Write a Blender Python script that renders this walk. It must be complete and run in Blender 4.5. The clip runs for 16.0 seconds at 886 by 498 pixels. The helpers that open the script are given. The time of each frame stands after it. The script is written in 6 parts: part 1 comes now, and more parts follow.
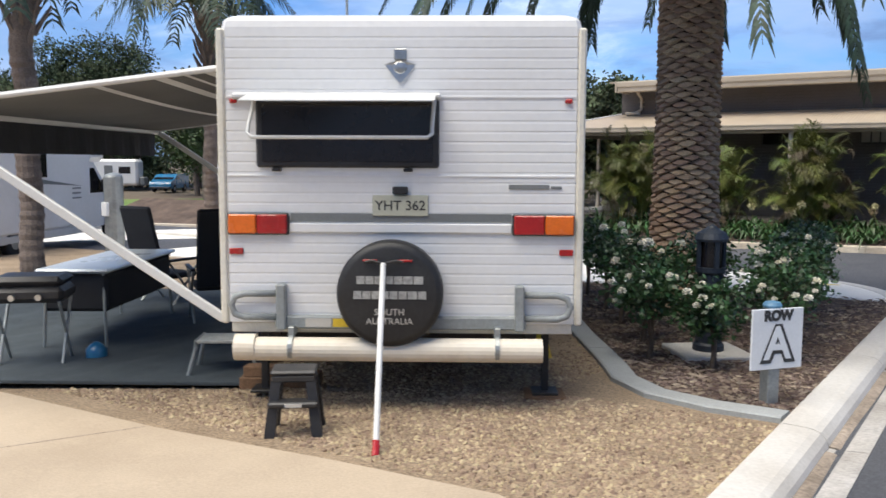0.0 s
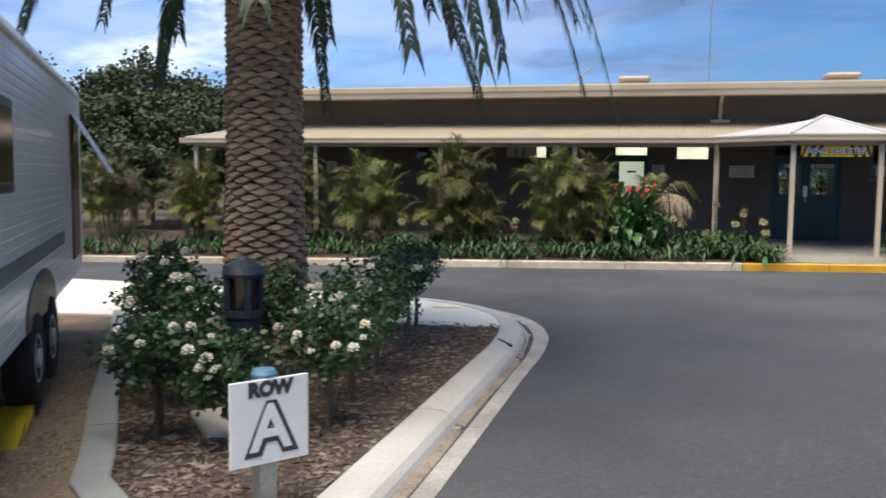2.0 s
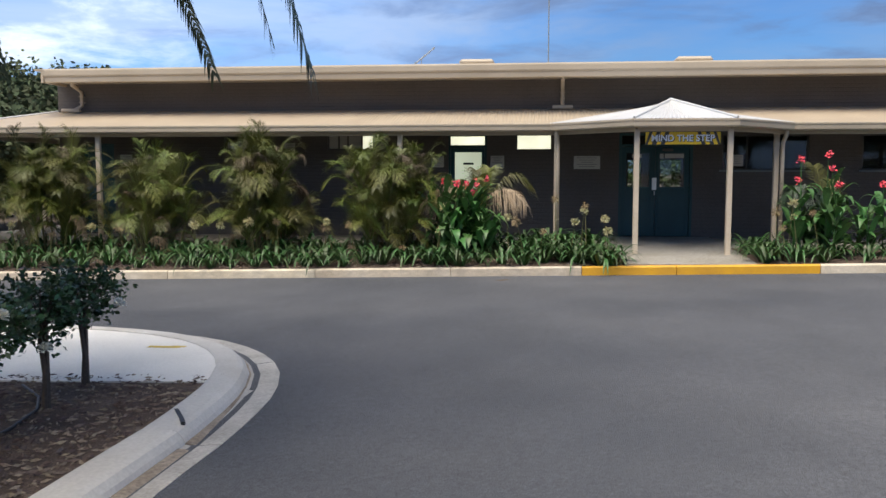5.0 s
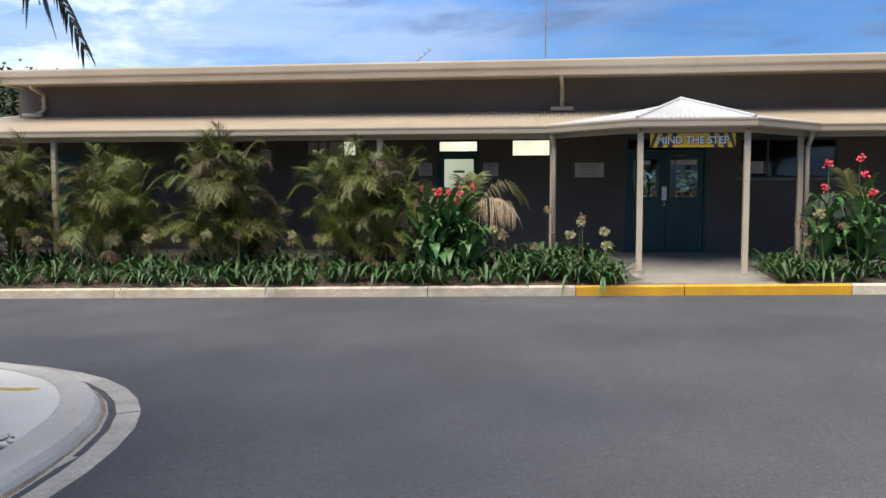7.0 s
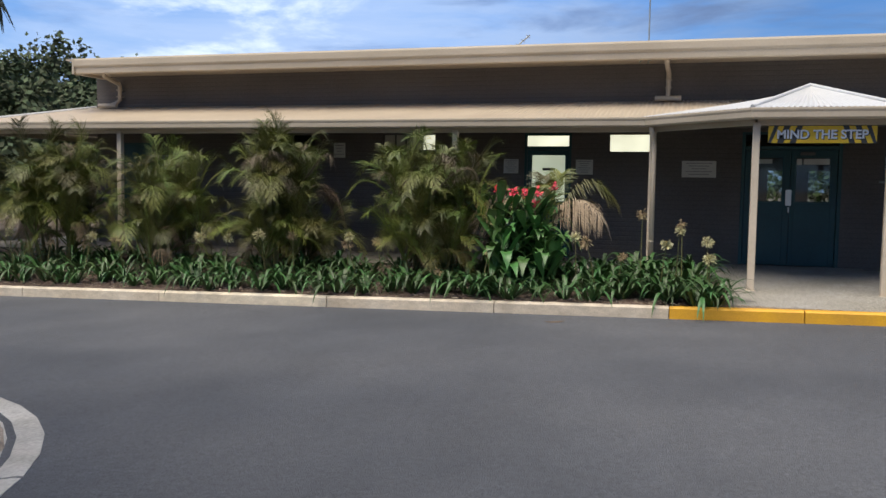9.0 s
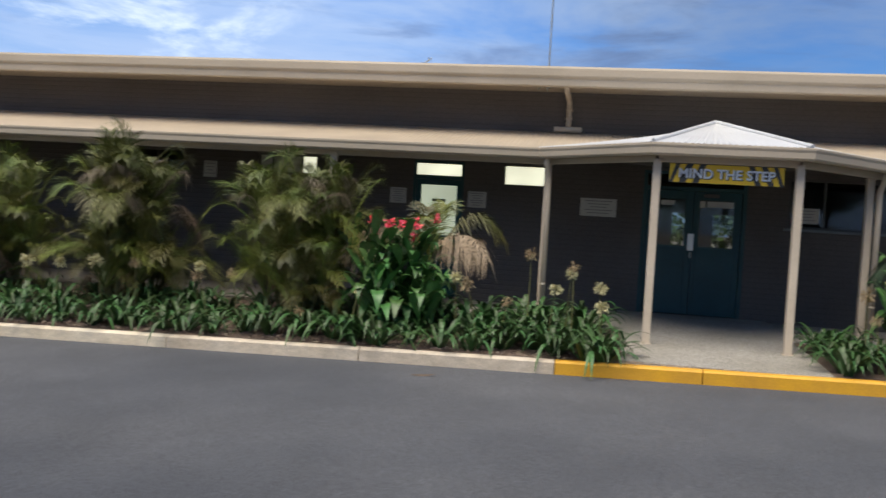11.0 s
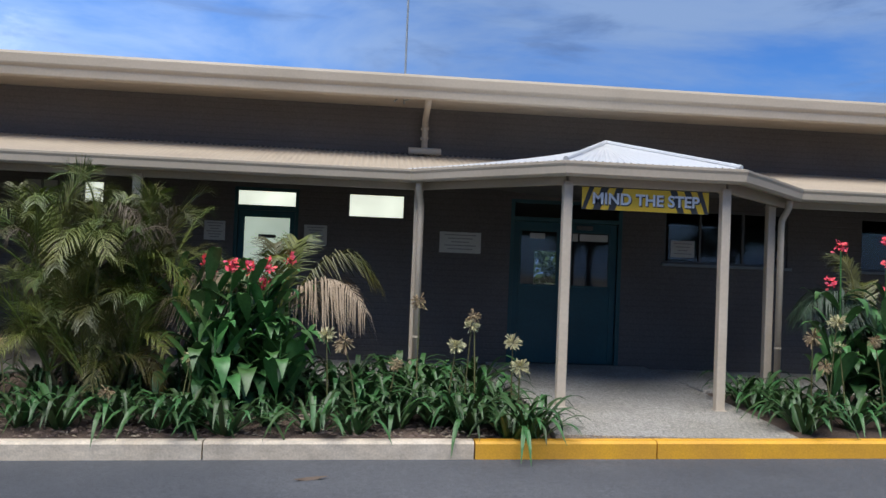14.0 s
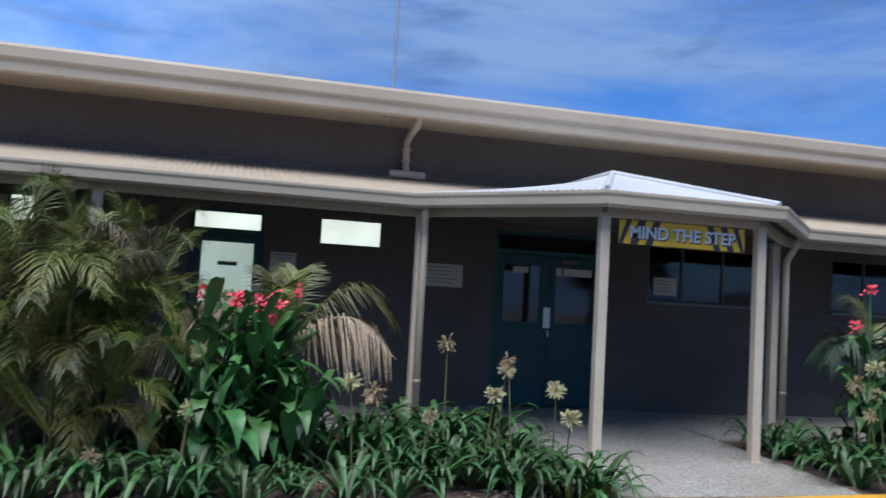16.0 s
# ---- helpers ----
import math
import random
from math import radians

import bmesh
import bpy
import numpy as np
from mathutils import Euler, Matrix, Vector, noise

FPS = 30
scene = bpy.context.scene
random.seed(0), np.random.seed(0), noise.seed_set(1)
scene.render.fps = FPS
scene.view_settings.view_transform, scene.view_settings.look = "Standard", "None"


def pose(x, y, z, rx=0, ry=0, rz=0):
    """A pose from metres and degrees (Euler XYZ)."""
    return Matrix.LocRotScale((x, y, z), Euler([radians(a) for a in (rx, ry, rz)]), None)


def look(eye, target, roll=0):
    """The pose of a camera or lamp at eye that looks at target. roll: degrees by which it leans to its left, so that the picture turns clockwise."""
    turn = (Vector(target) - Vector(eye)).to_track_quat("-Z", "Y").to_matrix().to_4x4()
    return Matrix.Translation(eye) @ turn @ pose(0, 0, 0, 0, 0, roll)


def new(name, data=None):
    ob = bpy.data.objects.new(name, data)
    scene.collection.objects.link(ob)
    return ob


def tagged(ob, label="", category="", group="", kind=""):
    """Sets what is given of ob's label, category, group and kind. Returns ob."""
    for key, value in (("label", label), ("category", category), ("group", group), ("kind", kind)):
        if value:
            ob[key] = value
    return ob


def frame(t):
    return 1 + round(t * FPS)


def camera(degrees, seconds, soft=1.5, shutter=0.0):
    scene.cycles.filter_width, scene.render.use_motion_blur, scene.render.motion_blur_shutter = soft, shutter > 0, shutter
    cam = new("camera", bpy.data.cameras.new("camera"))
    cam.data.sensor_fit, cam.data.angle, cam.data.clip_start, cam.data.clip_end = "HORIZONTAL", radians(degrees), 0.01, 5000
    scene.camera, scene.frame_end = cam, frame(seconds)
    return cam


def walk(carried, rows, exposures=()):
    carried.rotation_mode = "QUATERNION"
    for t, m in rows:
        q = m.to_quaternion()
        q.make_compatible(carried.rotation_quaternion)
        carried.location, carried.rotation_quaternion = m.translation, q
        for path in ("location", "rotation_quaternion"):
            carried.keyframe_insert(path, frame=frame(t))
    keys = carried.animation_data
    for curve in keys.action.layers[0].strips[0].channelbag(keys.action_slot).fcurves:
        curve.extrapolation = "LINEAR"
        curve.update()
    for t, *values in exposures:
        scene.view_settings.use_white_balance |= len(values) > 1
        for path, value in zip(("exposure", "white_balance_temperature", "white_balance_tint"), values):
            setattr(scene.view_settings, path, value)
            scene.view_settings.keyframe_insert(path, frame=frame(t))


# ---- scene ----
cam = camera(54.5, 16.0, shutter=0.2)
PATH = [
    (0, (0.766, -0.814, 1.823), (-0.339, 0.841, 1.62), 0.2),
    (0.5, (0.896, -0.275, 1.847), (-0.068, 1.458, 1.588), 2.3),
    (1, (0.982, 0.276, 1.844), (0.26, 2.124, 1.594), 1.6),
    (1.5, (1.134, 0.844, 1.831), (0.427, 2.698, 1.576), 1.4),
    (2, (1.234, 1.388, 1.815), (0.751, 3.322, 1.648), 0.6),
    (2.5, (1.443, 1.848, 1.825), (1.094, 3.811, 1.656), 0.1),
    (3, (1.599, 2.374, 1.812), (1.252, 4.335, 1.631), 1.7),
    (3.5, (1.731, 2.898, 1.816), (1.499, 4.872, 1.591), 0.3),
    (4, (1.85, 3.41, 1.823), (1.476, 5.359, 1.573), 0.8),
    (4.5, (1.98, 3.919, 1.814), (1.765, 5.897, 1.611), -0.0),
    (7, (2.718, 6.327, 1.632), (2.444, 8.303, 1.493), 0.0),
    (7.5, (2.842, 6.797, 1.66), (2.289, 8.713, 1.51), 1.6),
    (8, (2.971, 7.314, 1.666), (2.489, 9.248, 1.496), 0.7),
    (10.5, (3.417, 9.538, 1.656), (2.729, 11.414, 1.58), 1.4),
    (11, (3.433, 9.902, 1.684), (3.063, 11.866, 1.614), 3.4),
    (11.5, (3.352, 10.305, 1.652), (3.154, 12.294, 1.591), 2.6),
    (12, (3.175, 10.758, 1.645), (2.927, 12.742, 1.599), 2.2),
    (12.5, (2.888, 11.202, 1.646), (2.715, 13.193, 1.577), 2.9),
    (13, (2.571, 11.576, 1.624), (2.581, 13.571, 1.489), 0.8),
    (13.5, (2.252, 12.022, 1.643), (2.355, 14.02, 1.631), 2.7),
    (14, (1.886, 12.332, 1.611), (2.07, 14.322, 1.662), 2.3),
    (14.5, (1.507, 12.708, 1.585), (1.698, 14.698, 1.653), 4.3),
    (15, (1.116, 13.022, 1.578), (1.376, 15.003, 1.66), 2.6),
    (15.5, (0.689, 13.271, 1.575), (0.932, 15.256, 1.624), 3.9),
    (16, (0.419, 13.616, 1.618), (0.92, 15.548, 1.751), 3.2),
]
walk(cam, [(t, look(eye, target, roll)) for t, eye, target, roll in PATH], [
    (0, 0.42, 6200, 6), (0.5, 0.28, 6200, 6), (1, 0.3, 6300, 6), (2, 0.44, 6500, 6), (2.5, 0.5, 6650, 6), (3.5, 0.45, 6600, 6), (4, 0.52, 6700, 6), (4.5, 0.48, 6550, 6), (7, 0.5, 6450, 6), (7.5, 0.38, 6450, 6), (8, 0.35, 6450, 6), (10.5, 0.35, 6450, 6), (12, 0.2, 6300, 6),
    (12.5, 0.2, 6200, 6), (13, 0.66, 6350, 6), (13.5, 0.47, 6000, 6), (14, 0.3, 5720, 6), (14.5, 0.33, 5620, 6), (15, 0.38, 5650, 6), (15.5, 0.36, 5520, 6), (16, 0.3, 5330, 6)])

# ---- world and light ----
world = bpy.data.worlds.new("world")
scene.world = world
world.use_nodes = True
wn, wl = world.node_tree.nodes, world.node_tree.links
wn.clear()
sky = wn.new("ShaderNodeTexSky")
sky.sky_type, sky.sun_disc = "NISHITA", False
sky.sun_elevation, sky.sun_rotation = radians(38), radians(205)
sky.air_density, sky.dust_density, sky.ozone_density = 1.2, 1.0, 3.0
coord = wn.new("ShaderNodeTexCoord")
tone = wn.new("ShaderNodeMix")
tone.data_type, tone.blend_type = "RGBA", "MULTIPLY"
tone.inputs["Factor"].default_value = 1.0
tone.inputs["B"].default_value = (0.36, 0.56, 0.95, 1)
wl.new(sky.outputs["Color"], tone.inputs["A"])


def cloud_layer(scale, flat, place, low, high, detail=8, rough=0.58, wisp=0.35):
    """Flattened cloud noise as a factor from 0 to 1."""
    mp, nz, mr = wn.new("ShaderNodeMapping"), wn.new("ShaderNodeTexNoise"), wn.new("ShaderNodeMapRange")
    mp.inputs["Scale"].default_value, mp.inputs["Location"].default_value = (1, 1, flat), place
    nz.inputs["Scale"].default_value, nz.inputs["Detail"].default_value = scale, detail
    nz.inputs["Roughness"].default_value, nz.inputs["Distortion"].default_value = rough, wisp
    mr.interpolation_type = "SMOOTHSTEP"
    mr.inputs["From Min"].default_value, mr.inputs["From Max"].default_value = low, high
    wl.new(coord.outputs["Generated"], mp.inputs["Vector"])
    wl.new(mp.outputs["Vector"], nz.inputs["Vector"])
    wl.new(nz.outputs["Fac"], mr.inputs["Value"])
    return mr.outputs["Result"]


def sky_mix(kind, factor, a, b):
    mx = wn.new("ShaderNodeMix")
    mx.data_type, mx.blend_type = "RGBA", kind
    for key, val in (("Factor", factor), ("A", a), ("B", b)):
        if isinstance(val, (tuple, float)):
            mx.inputs[key].default_value = val
        else:
            wl.new(val, mx.inputs[key])
    return mx.outputs["Result"]


# low sun behind thinner cloud in the north-west
toward = wn.new("ShaderNodeVectorMath")
toward.operation = "DOT_PRODUCT"
toward.inputs[1].default_value = (-0.588, 0.785, 0.195)
wl.new(coord.outputs["Generated"], toward.inputs[0])


def near_sun(low, high, to_low, to_high):
    mr = wn.new("ShaderNodeMapRange")
    mr.interpolation_type = "SMOOTHSTEP"
    for key, val in (("From Min", low), ("From Max", high), ("To Min", to_low), ("To Max", to_high)):
        mr.inputs[key].default_value = val
    wl.new(toward.outputs["Value"], mr.inputs["Value"])
    return mr.outputs["Result"]


deck = sky_mix("MIX", cloud_layer(2.1, 4.2, (0.35, 0.2, 0.1), 0.36, 0.66), tone.outputs["Result"], (2.7, 3.6, 5.6, 1.0))
deck = sky_mix("MIX", cloud_layer(4.6, 5.0, (1.7, 0.4, 0.9), 0.5, 0.74), deck, (1.4, 2.1, 3.9, 1.0))
deck = sky_mix("MULTIPLY", 1.0, deck, near_sun(0.72, 0.985, 0.86, 1.42))
rift = wn.new("ShaderNodeMath")
rift.operation = "MULTIPLY"
wl.new(cloud_layer(5.5, 3.4, (0.2, 0.7, 0.3), 0.45, 0.68, 9, 0.62, 0.35), rift.inputs[0])
wl.new(near_sun(0.945, 0.992, 0.0, 1.0), rift.inputs[1])
deck = sky_mix("MIX", rift.outputs["Value"], deck, (7.8, 8.6, 9.8, 1.0))
back = wn.new("ShaderNodeBackground")
back.inputs["Strength"].default_value = 0.1
wout = wn.new("ShaderNodeOutputWorld")
wl.new(deck, back.inputs["Color"])
wl.new(back.outputs["Background"], wout.inputs["Surface"])

sun = new("sun", bpy.data.lights.new("sun", "SUN"))
sun.data.energy, sun.data.angle, sun.data.color = 4.2, radians(55), (1.0, 0.88, 0.74)
sun.matrix_world = look((-3, -8.5, 22), (0, 0, 0))

# ---- materials ----


def M(name, a, b=None, rough=0.7, metal=0.0, s1=2.0, s2=45.0, mixed=1.0, bump=0.15, grain=0.25, rand=0.0, island=0.0, clear=0.0):
    """A surface whose colour wanders between a and b at a coarse scale, with a fine grain, relief and per-piece variation."""
    m = bpy.data.materials.new(name)
    m.use_nodes = True
    n, l = m.node_tree.nodes, m.node_tree.links
    p = n["Principled BSDF"]
    b = b or tuple(0.75 * c for c in a)
    tc = n.new("ShaderNodeTexCoord")
    n1, n2 = n.new("ShaderNodeTexNoise"), n.new("ShaderNodeTexNoise")
    n1.inputs["Scale"].default_value, n1.inputs["Detail"].default_value = s1, 5
    n2.inputs["Scale"].default_value, n2.inputs["Detail"].default_value = s2, 3
    l.new(tc.outputs["Object"], n1.inputs["Vector"])
    l.new(tc.outputs["Object"], n2.inputs["Vector"])
    r = n.new("ShaderNodeValToRGB")
    r.color_ramp.elements[0].position, r.color_ramp.elements[1].position = 0.3, 0.7
    r.color_ramp.elements[0].color, r.color_ramp.elements[1].color = (*a, 1), (*b, 1)
    l.new(n1.outputs["Fac"], r.inputs["Fac"])
    h = n.new("ShaderNodeHueSaturation")
    l.new(r.outputs["Color"], h.inputs["Color"])
    v = n.new("ShaderNodeMapRange")
    v.inputs["From Min"].default_value, v.inputs["From Max"].default_value = 0.25, 0.75
    v.inputs["To Min"].default_value, v.inputs["To Max"].default_value = 1 - grain, 1 + grain
    l.new(n2.outputs["Fac"], v.inputs["Value"])
    value = v.outputs["Result"]
    if rand or island:
        src = n.new("ShaderNodeObjectInfo").outputs["Random"] if rand else n.new("ShaderNodeNewGeometry").outputs["Random Per Island"]
        k = rand or island
        w = n.new("ShaderNodeMapRange")
        w.inputs["To Min"].default_value, w.inputs["To Max"].default_value = 1 - k, 1 + k
        l.new(src, w.inputs["Value"])
        mu = n.new("ShaderNodeMath")
        mu.operation = "MULTIPLY"
        l.new(value, mu.inputs[0])
        l.new(w.outputs["Result"], mu.inputs[1])
        value = mu.outputs["Value"]
        hu = n.new("ShaderNodeMapRange")
        hu.inputs["To Min"].default_value, hu.inputs["To Max"].default_value = 0.5 - 0.06 * k, 0.5 + 0.06 * k
        l.new(src, hu.inputs["Value"])
        l.new(hu.outputs["Result"], h.inputs["Hue"])
    l.new(value, h.inputs["Value"])
    l.new(h.outputs["Color"], p.inputs["Base Color"])
    p.inputs["Metallic"].default_value = metal
    ro = n.new("ShaderNodeMapRange")
    ro.inputs["To Min"].default_value, ro.inputs["To Max"].default_value = max(rough - 0.12, 0.02), min(rough + 0.12, 1)
    l.new(n1.outputs["Fac"], ro.inputs["Value"])
    l.new(ro.outputs["Result"], p.inputs["Roughness"])
    p.inputs["Coat Weight"].default_value = clear
    if bump:
        bp = n.new("ShaderNodeBump")
        bp.inputs["Strength"].default_value, bp.inputs["Distance"].default_value = bump, 0.02
        l.new(n2.outputs["Fac"], bp.inputs["Height"])
        l.new(bp.outputs["Normal"], p.inputs["Normal"])
    return m


def lined(m, axis, pitch, depth, dark=0.75):
    """Adds fine parallel grooves (courses, ribs) along one axis to a material."""
    n, l = m.node_tree.nodes, m.node_tree.links
    p = n["Principled BSDF"]
    w = n.new("ShaderNodeTexWave")
    w.wave_type, w.bands_direction, w.wave_profile = "BANDS", axis, "SIN"
    w.inputs["Scale"].default_value = math.pi / (10 * pitch) * 2 / 2
    w.inputs["Distortion"].default_value = 0.0
    tc = n.new("ShaderNodeTexCoord")
    l.new(tc.outputs["Object"], w.inputs["Vector"])
    r = n.new("ShaderNodeMapRange")
    r.inputs["From Min"].default_value, r.inputs["From Max"].default_value = 0.0, 0.2
    l.new(w.outputs["Fac"], r.inputs["Value"])
    b = n.new("ShaderNodeBump")
    b.inputs["Strength"].default_value, b.inputs["Distance"].default_value = depth, 0.01
    l.new(r.outputs["Result"], b.inputs["Height"])
    old = p.inputs["Normal"].links
    if old:
        l.new(old[0].from_socket, b.inputs["Normal"])
    l.new(b.outputs["Normal"], p.inputs["Normal"])
    c = p.inputs["Base Color"].links[0].from_socket
    mx = n.new("ShaderNodeMix")
    mx.data_type, mx.blend_type = "RGBA", "MULTIPLY"
    mx.inputs["Factor"].default_value = 1
    g = n.new("ShaderNodeMapRange")
    g.inputs["To Min"].default_value, g.inputs["To Max"].default_value = dark, 1
    l.new(r.outputs["Result"], g.inputs["Value"])
    l.new(c, mx.inputs["A"])
    l.new(g.outputs["Result"], mx.inputs["B"])
    l.new(mx.outputs["Result"], p.inputs["Base Color"])
    return m


def glow(name, col, strength):
    m = bpy.data.materials.new(name)
    m.use_nodes = True
    n, l = m.node_tree.nodes, m.node_tree.links
    p = n["Principled BSDF"]
    p.inputs["Base Color"].default_value, p.inputs["Roughness"].default_value = (*col, 1), 0.4
    tc, nz, r = n.new("ShaderNodeTexCoord"), n.new("ShaderNodeTexNoise"), n.new("ShaderNodeMapRange")
    nz.inputs["Scale"].default_value = 2.5
    r.inputs["To Min"].default_value, r.inputs["To Max"].default_value = 0.65 * strength, 1.35 * strength
    l.new(tc.outputs["Object"], nz.inputs["Vector"])
    l.new(nz.outputs["Fac"], r.inputs["Value"])
    l.new(r.outputs["Result"], p.inputs["Emission Strength"])
    p.inputs["Emission Color"].default_value = (*col, 1)
    return m


def glass(name, col=(0.8, 0.85, 0.85), rough=0.02):
    m = bpy.data.materials.new(name)
    m.use_nodes = True
    p = m.node_tree.nodes["Principled BSDF"]
    p.inputs["Base Color"].default_value, p.inputs["Roughness"].default_value = (*col, 1), rough
    p.inputs["Transmission Weight"].default_value, p.inputs["IOR"].default_value = 1.0, 1.45
    return m


asphalt = M("asphalt", (0.062, 0.066, 0.077), (0.104, 0.106, 0.115), 0.8, s1=0.3, s2=95, bump=0.7, grain=0.45)


def mottled(m, scale, low, high, warp=(1, 1, 1)):
    """Multiplies a further, patchy layer into a material's colour."""
    n, l = m.node_tree.nodes, m.node_tree.links
    p = n["Principled BSDF"]
    tc, mp, nz, r, mx = (n.new("ShaderNode" + k) for k in ("TexCoord", "Mapping", "TexNoise", "MapRange", "Mix"))
    mp.inputs["Scale"].default_value = warp
    nz.inputs["Scale"].default_value, nz.inputs["Detail"].default_value, nz.inputs["Roughness"].default_value = scale, 8, 0.65
    r.inputs["From Min"].default_value, r.inputs["From Max"].default_value = 0.32, 0.68
    r.inputs["To Min"].default_value, r.inputs["To Max"].default_value = low, high
    mx.data_type, mx.blend_type = "RGBA", "MULTIPLY"
    mx.inputs["Factor"].default_value = 1
    l.new(tc.outputs["Object"], mp.inputs["Vector"])
    l.new(mp.outputs["Vector"], nz.inputs["Vector"])
    l.new(nz.outputs["Fac"], r.inputs["Value"])
    l.new(p.inputs["Base Color"].links[0].from_socket, mx.inputs["A"])
    l.new(r.outputs["Result"], mx.inputs["B"])
    l.new(mx.outputs["Result"], p.inputs["Base Color"])
    return m


mottled(asphalt, 0.9, 0.88, 1.13, (1, 0.6, 1))
mottled(asphalt, 22, 0.82, 1.18)
earth = M("earth", (0.16, 0.12, 0.085), (0.1, 0.085, 0.06), 0.95, s1=0.5, s2=40, bump=0.5)
gravel_base = M("gravel_base", (0.35, 0.265, 0.175), (0.23, 0.17, 0.11), 0.95, s1=1.6, s2=55, bump=1.0, grain=0.5)
pebble = M("pebble", (0.38, 0.29, 0.195), (0.27, 0.2, 0.13), 0.95, s1=4, s2=60, island=0.4)
concrete = M("concrete", (0.64, 0.62, 0.58), (0.53, 0.5, 0.45), 0.88, s1=1.4, s2=40, bump=0.15, grain=0.09)
concrete_new = M("concrete_new", (0.87, 0.84, 0.78), (0.77, 0.74, 0.68), 0.9, s1=0.9, s2=60, bump=0.15, grain=0.1)
slab_warm = M("slab_warm", (0.5, 0.41, 0.3), (0.4, 0.32, 0.23), 0.9, s1=1.2, s2=80, bump=0.15, grain=0.12)
edging_grey = M("edging_grey", (0.4, 0.42, 0.42), (0.3, 0.31, 0.3), 0.88, s1=1.3, s2=60, grain=0.12)
kerb_cream = mottled(M("kerb_cream", (0.7, 0.62, 0.5), (0.57, 0.48, 0.36), 0.88, s1=1.5, s2=50, grain=0.15, rand=0.08), 5, 0.75, 1.1, (1, 1, 2))
gutter_dirt = M("gutter_dirt", (0.38, 0.315, 0.25), (0.21, 0.17, 0.13), 0.95, s1=3.0, s2=40, grain=0.35)
gutter_pale = mottled(M("gutter_concrete", (0.52, 0.5, 0.47), (0.4, 0.375, 0.335), 0.9, s1=1.1, s2=40, grain=0.2, rand=0.06), 2.6, 0.72, 1.08)
yellow = M("yellow_paint", (0.72, 0.38, 0.02), (0.58, 0.3, 0.03), 0.6, s1=3, s2=60, grain=0.1)
mulch = M("mulch", (0.15, 0.105, 0.078), (0.075, 0.053, 0.04), 1.0, s1=2, s2=70, bump=1.0, grain=0.5)
chip = M("mulch_chip", (0.27, 0.205, 0.165), (0.12, 0.085, 0.065), 0.95, s1=3, s2=60, island=0.6)
exposed = mottled(M("exposed_aggregate", (0.36, 0.34, 0.31), (0.27, 0.25, 0.21), 0.9, s1=0.9, s2=70, bump=0.9, grain=0.6), 28, 0.65, 1.35)
brick = lined(M("dark_painted_brick", (0.128, 0.112, 0.101), (0.096, 0.083, 0.075), 0.85, s1=0.7, s2=40, bump=0.25, grain=0.15), "Z", 0.086, 0.25, 0.9)
cream_metal = M("cream_metal", (0.5, 0.42, 0.32), (0.42, 0.35, 0.26), 0.5, s1=1.0, s2=30, bump=0.03, grain=0.05)
roof_metal = M("cream_roof", (0.5, 0.42, 0.32), (0.4, 0.33, 0.25), 0.45, s1=0.8, s2=25, bump=0.03, grain=0.06)
porch_roof = M("pale_roof", (0.6, 0.61, 0.62), (0.5, 0.5, 0.51), 0.42, s1=0.8, s2=25, bump=0.03, grain=0.05)
post_paint = M("post_paint", (0.6, 0.51, 0.4), (0.5, 0.42, 0.32), 0.55, s1=1.5, s2=30, bump=0.05, grain=0.06)
# verandah paving with the shade behind the plants put into its colour
floor_dark = M("shaded_paving", (0.15, 0.135, 0.115), (0.1, 0.09, 0.075), 0.9, s1=0.9, s2=70, bump=0.6, grain=0.4)
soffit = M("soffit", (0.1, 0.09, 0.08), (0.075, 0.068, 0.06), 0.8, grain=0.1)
teal = M("teal_door", (0.006, 0.062, 0.072), (0.004, 0.045, 0.055), 0.45, s1=1.5, s2=25, bump=0.04, grain=0.1)
teal_frame = M("teal_frame", (0.02, 0.075, 0.08), (0.015, 0.055, 0.06), 0.5, bump=0.04, grain=0.1)
steel = M("brushed_steel", (0.6, 0.6, 0.58), (0.5, 0.5, 0.48), 0.35, 1.0, grain=0.1, bump=0.03)
galv = M("galvanised", (0.42, 0.44, 0.43), (0.3, 0.32, 0.32), 0.5, 0.7, s1=5, s2=50, grain=0.15, bump=0.05)
lit = glow("lit_frosted_pane", (1.0, 0.97, 0.74), 0.72)
lit_dim = glow("lit_frosted_panel", (0.74, 0.8, 0.6), 0.4)
pane = glass("window_pane")
alu = M("bronze_aluminium", (0.12, 0.11, 0.1), (0.09, 0.085, 0.08), 0.45, 0.3, grain=0.1)
plate_cream = M("plate_cream", (0.52, 0.52, 0.42), (0.46, 0.46, 0.36), 0.5, grain=0.06, bump=0.02)
paper = M("paper_notice", (0.55, 0.53, 0.48), (0.48, 0.46, 0.42), 0.8, grain=0.05, bump=0.02)
ink = M("ink", (0.03, 0.03, 0.03), (0.05, 0.05, 0.05), 0.6, grain=0.05, bump=0.0)
ink_pale = M("worn_white_print", (0.42, 0.42, 0.4), (0.26, 0.26, 0.25), 0.7, s1=30, s2=90, grain=0.3, bump=0.0)
ink_grey = M("grey_print", (0.3, 0.29, 0.28), (0.24, 0.24, 0.23), 0.8, grain=0.05, bump=0.0)
sign_yellow = M("sign_yellow", (0.75, 0.5, 0.02), (0.66, 0.42, 0.02), 0.5, grain=0.05, bump=0.02)
sign_white = M("sign_white", (0.78, 0.8, 0.82), (0.7, 0.72, 0.74), 0.5, grain=0.04, bump=0.02)
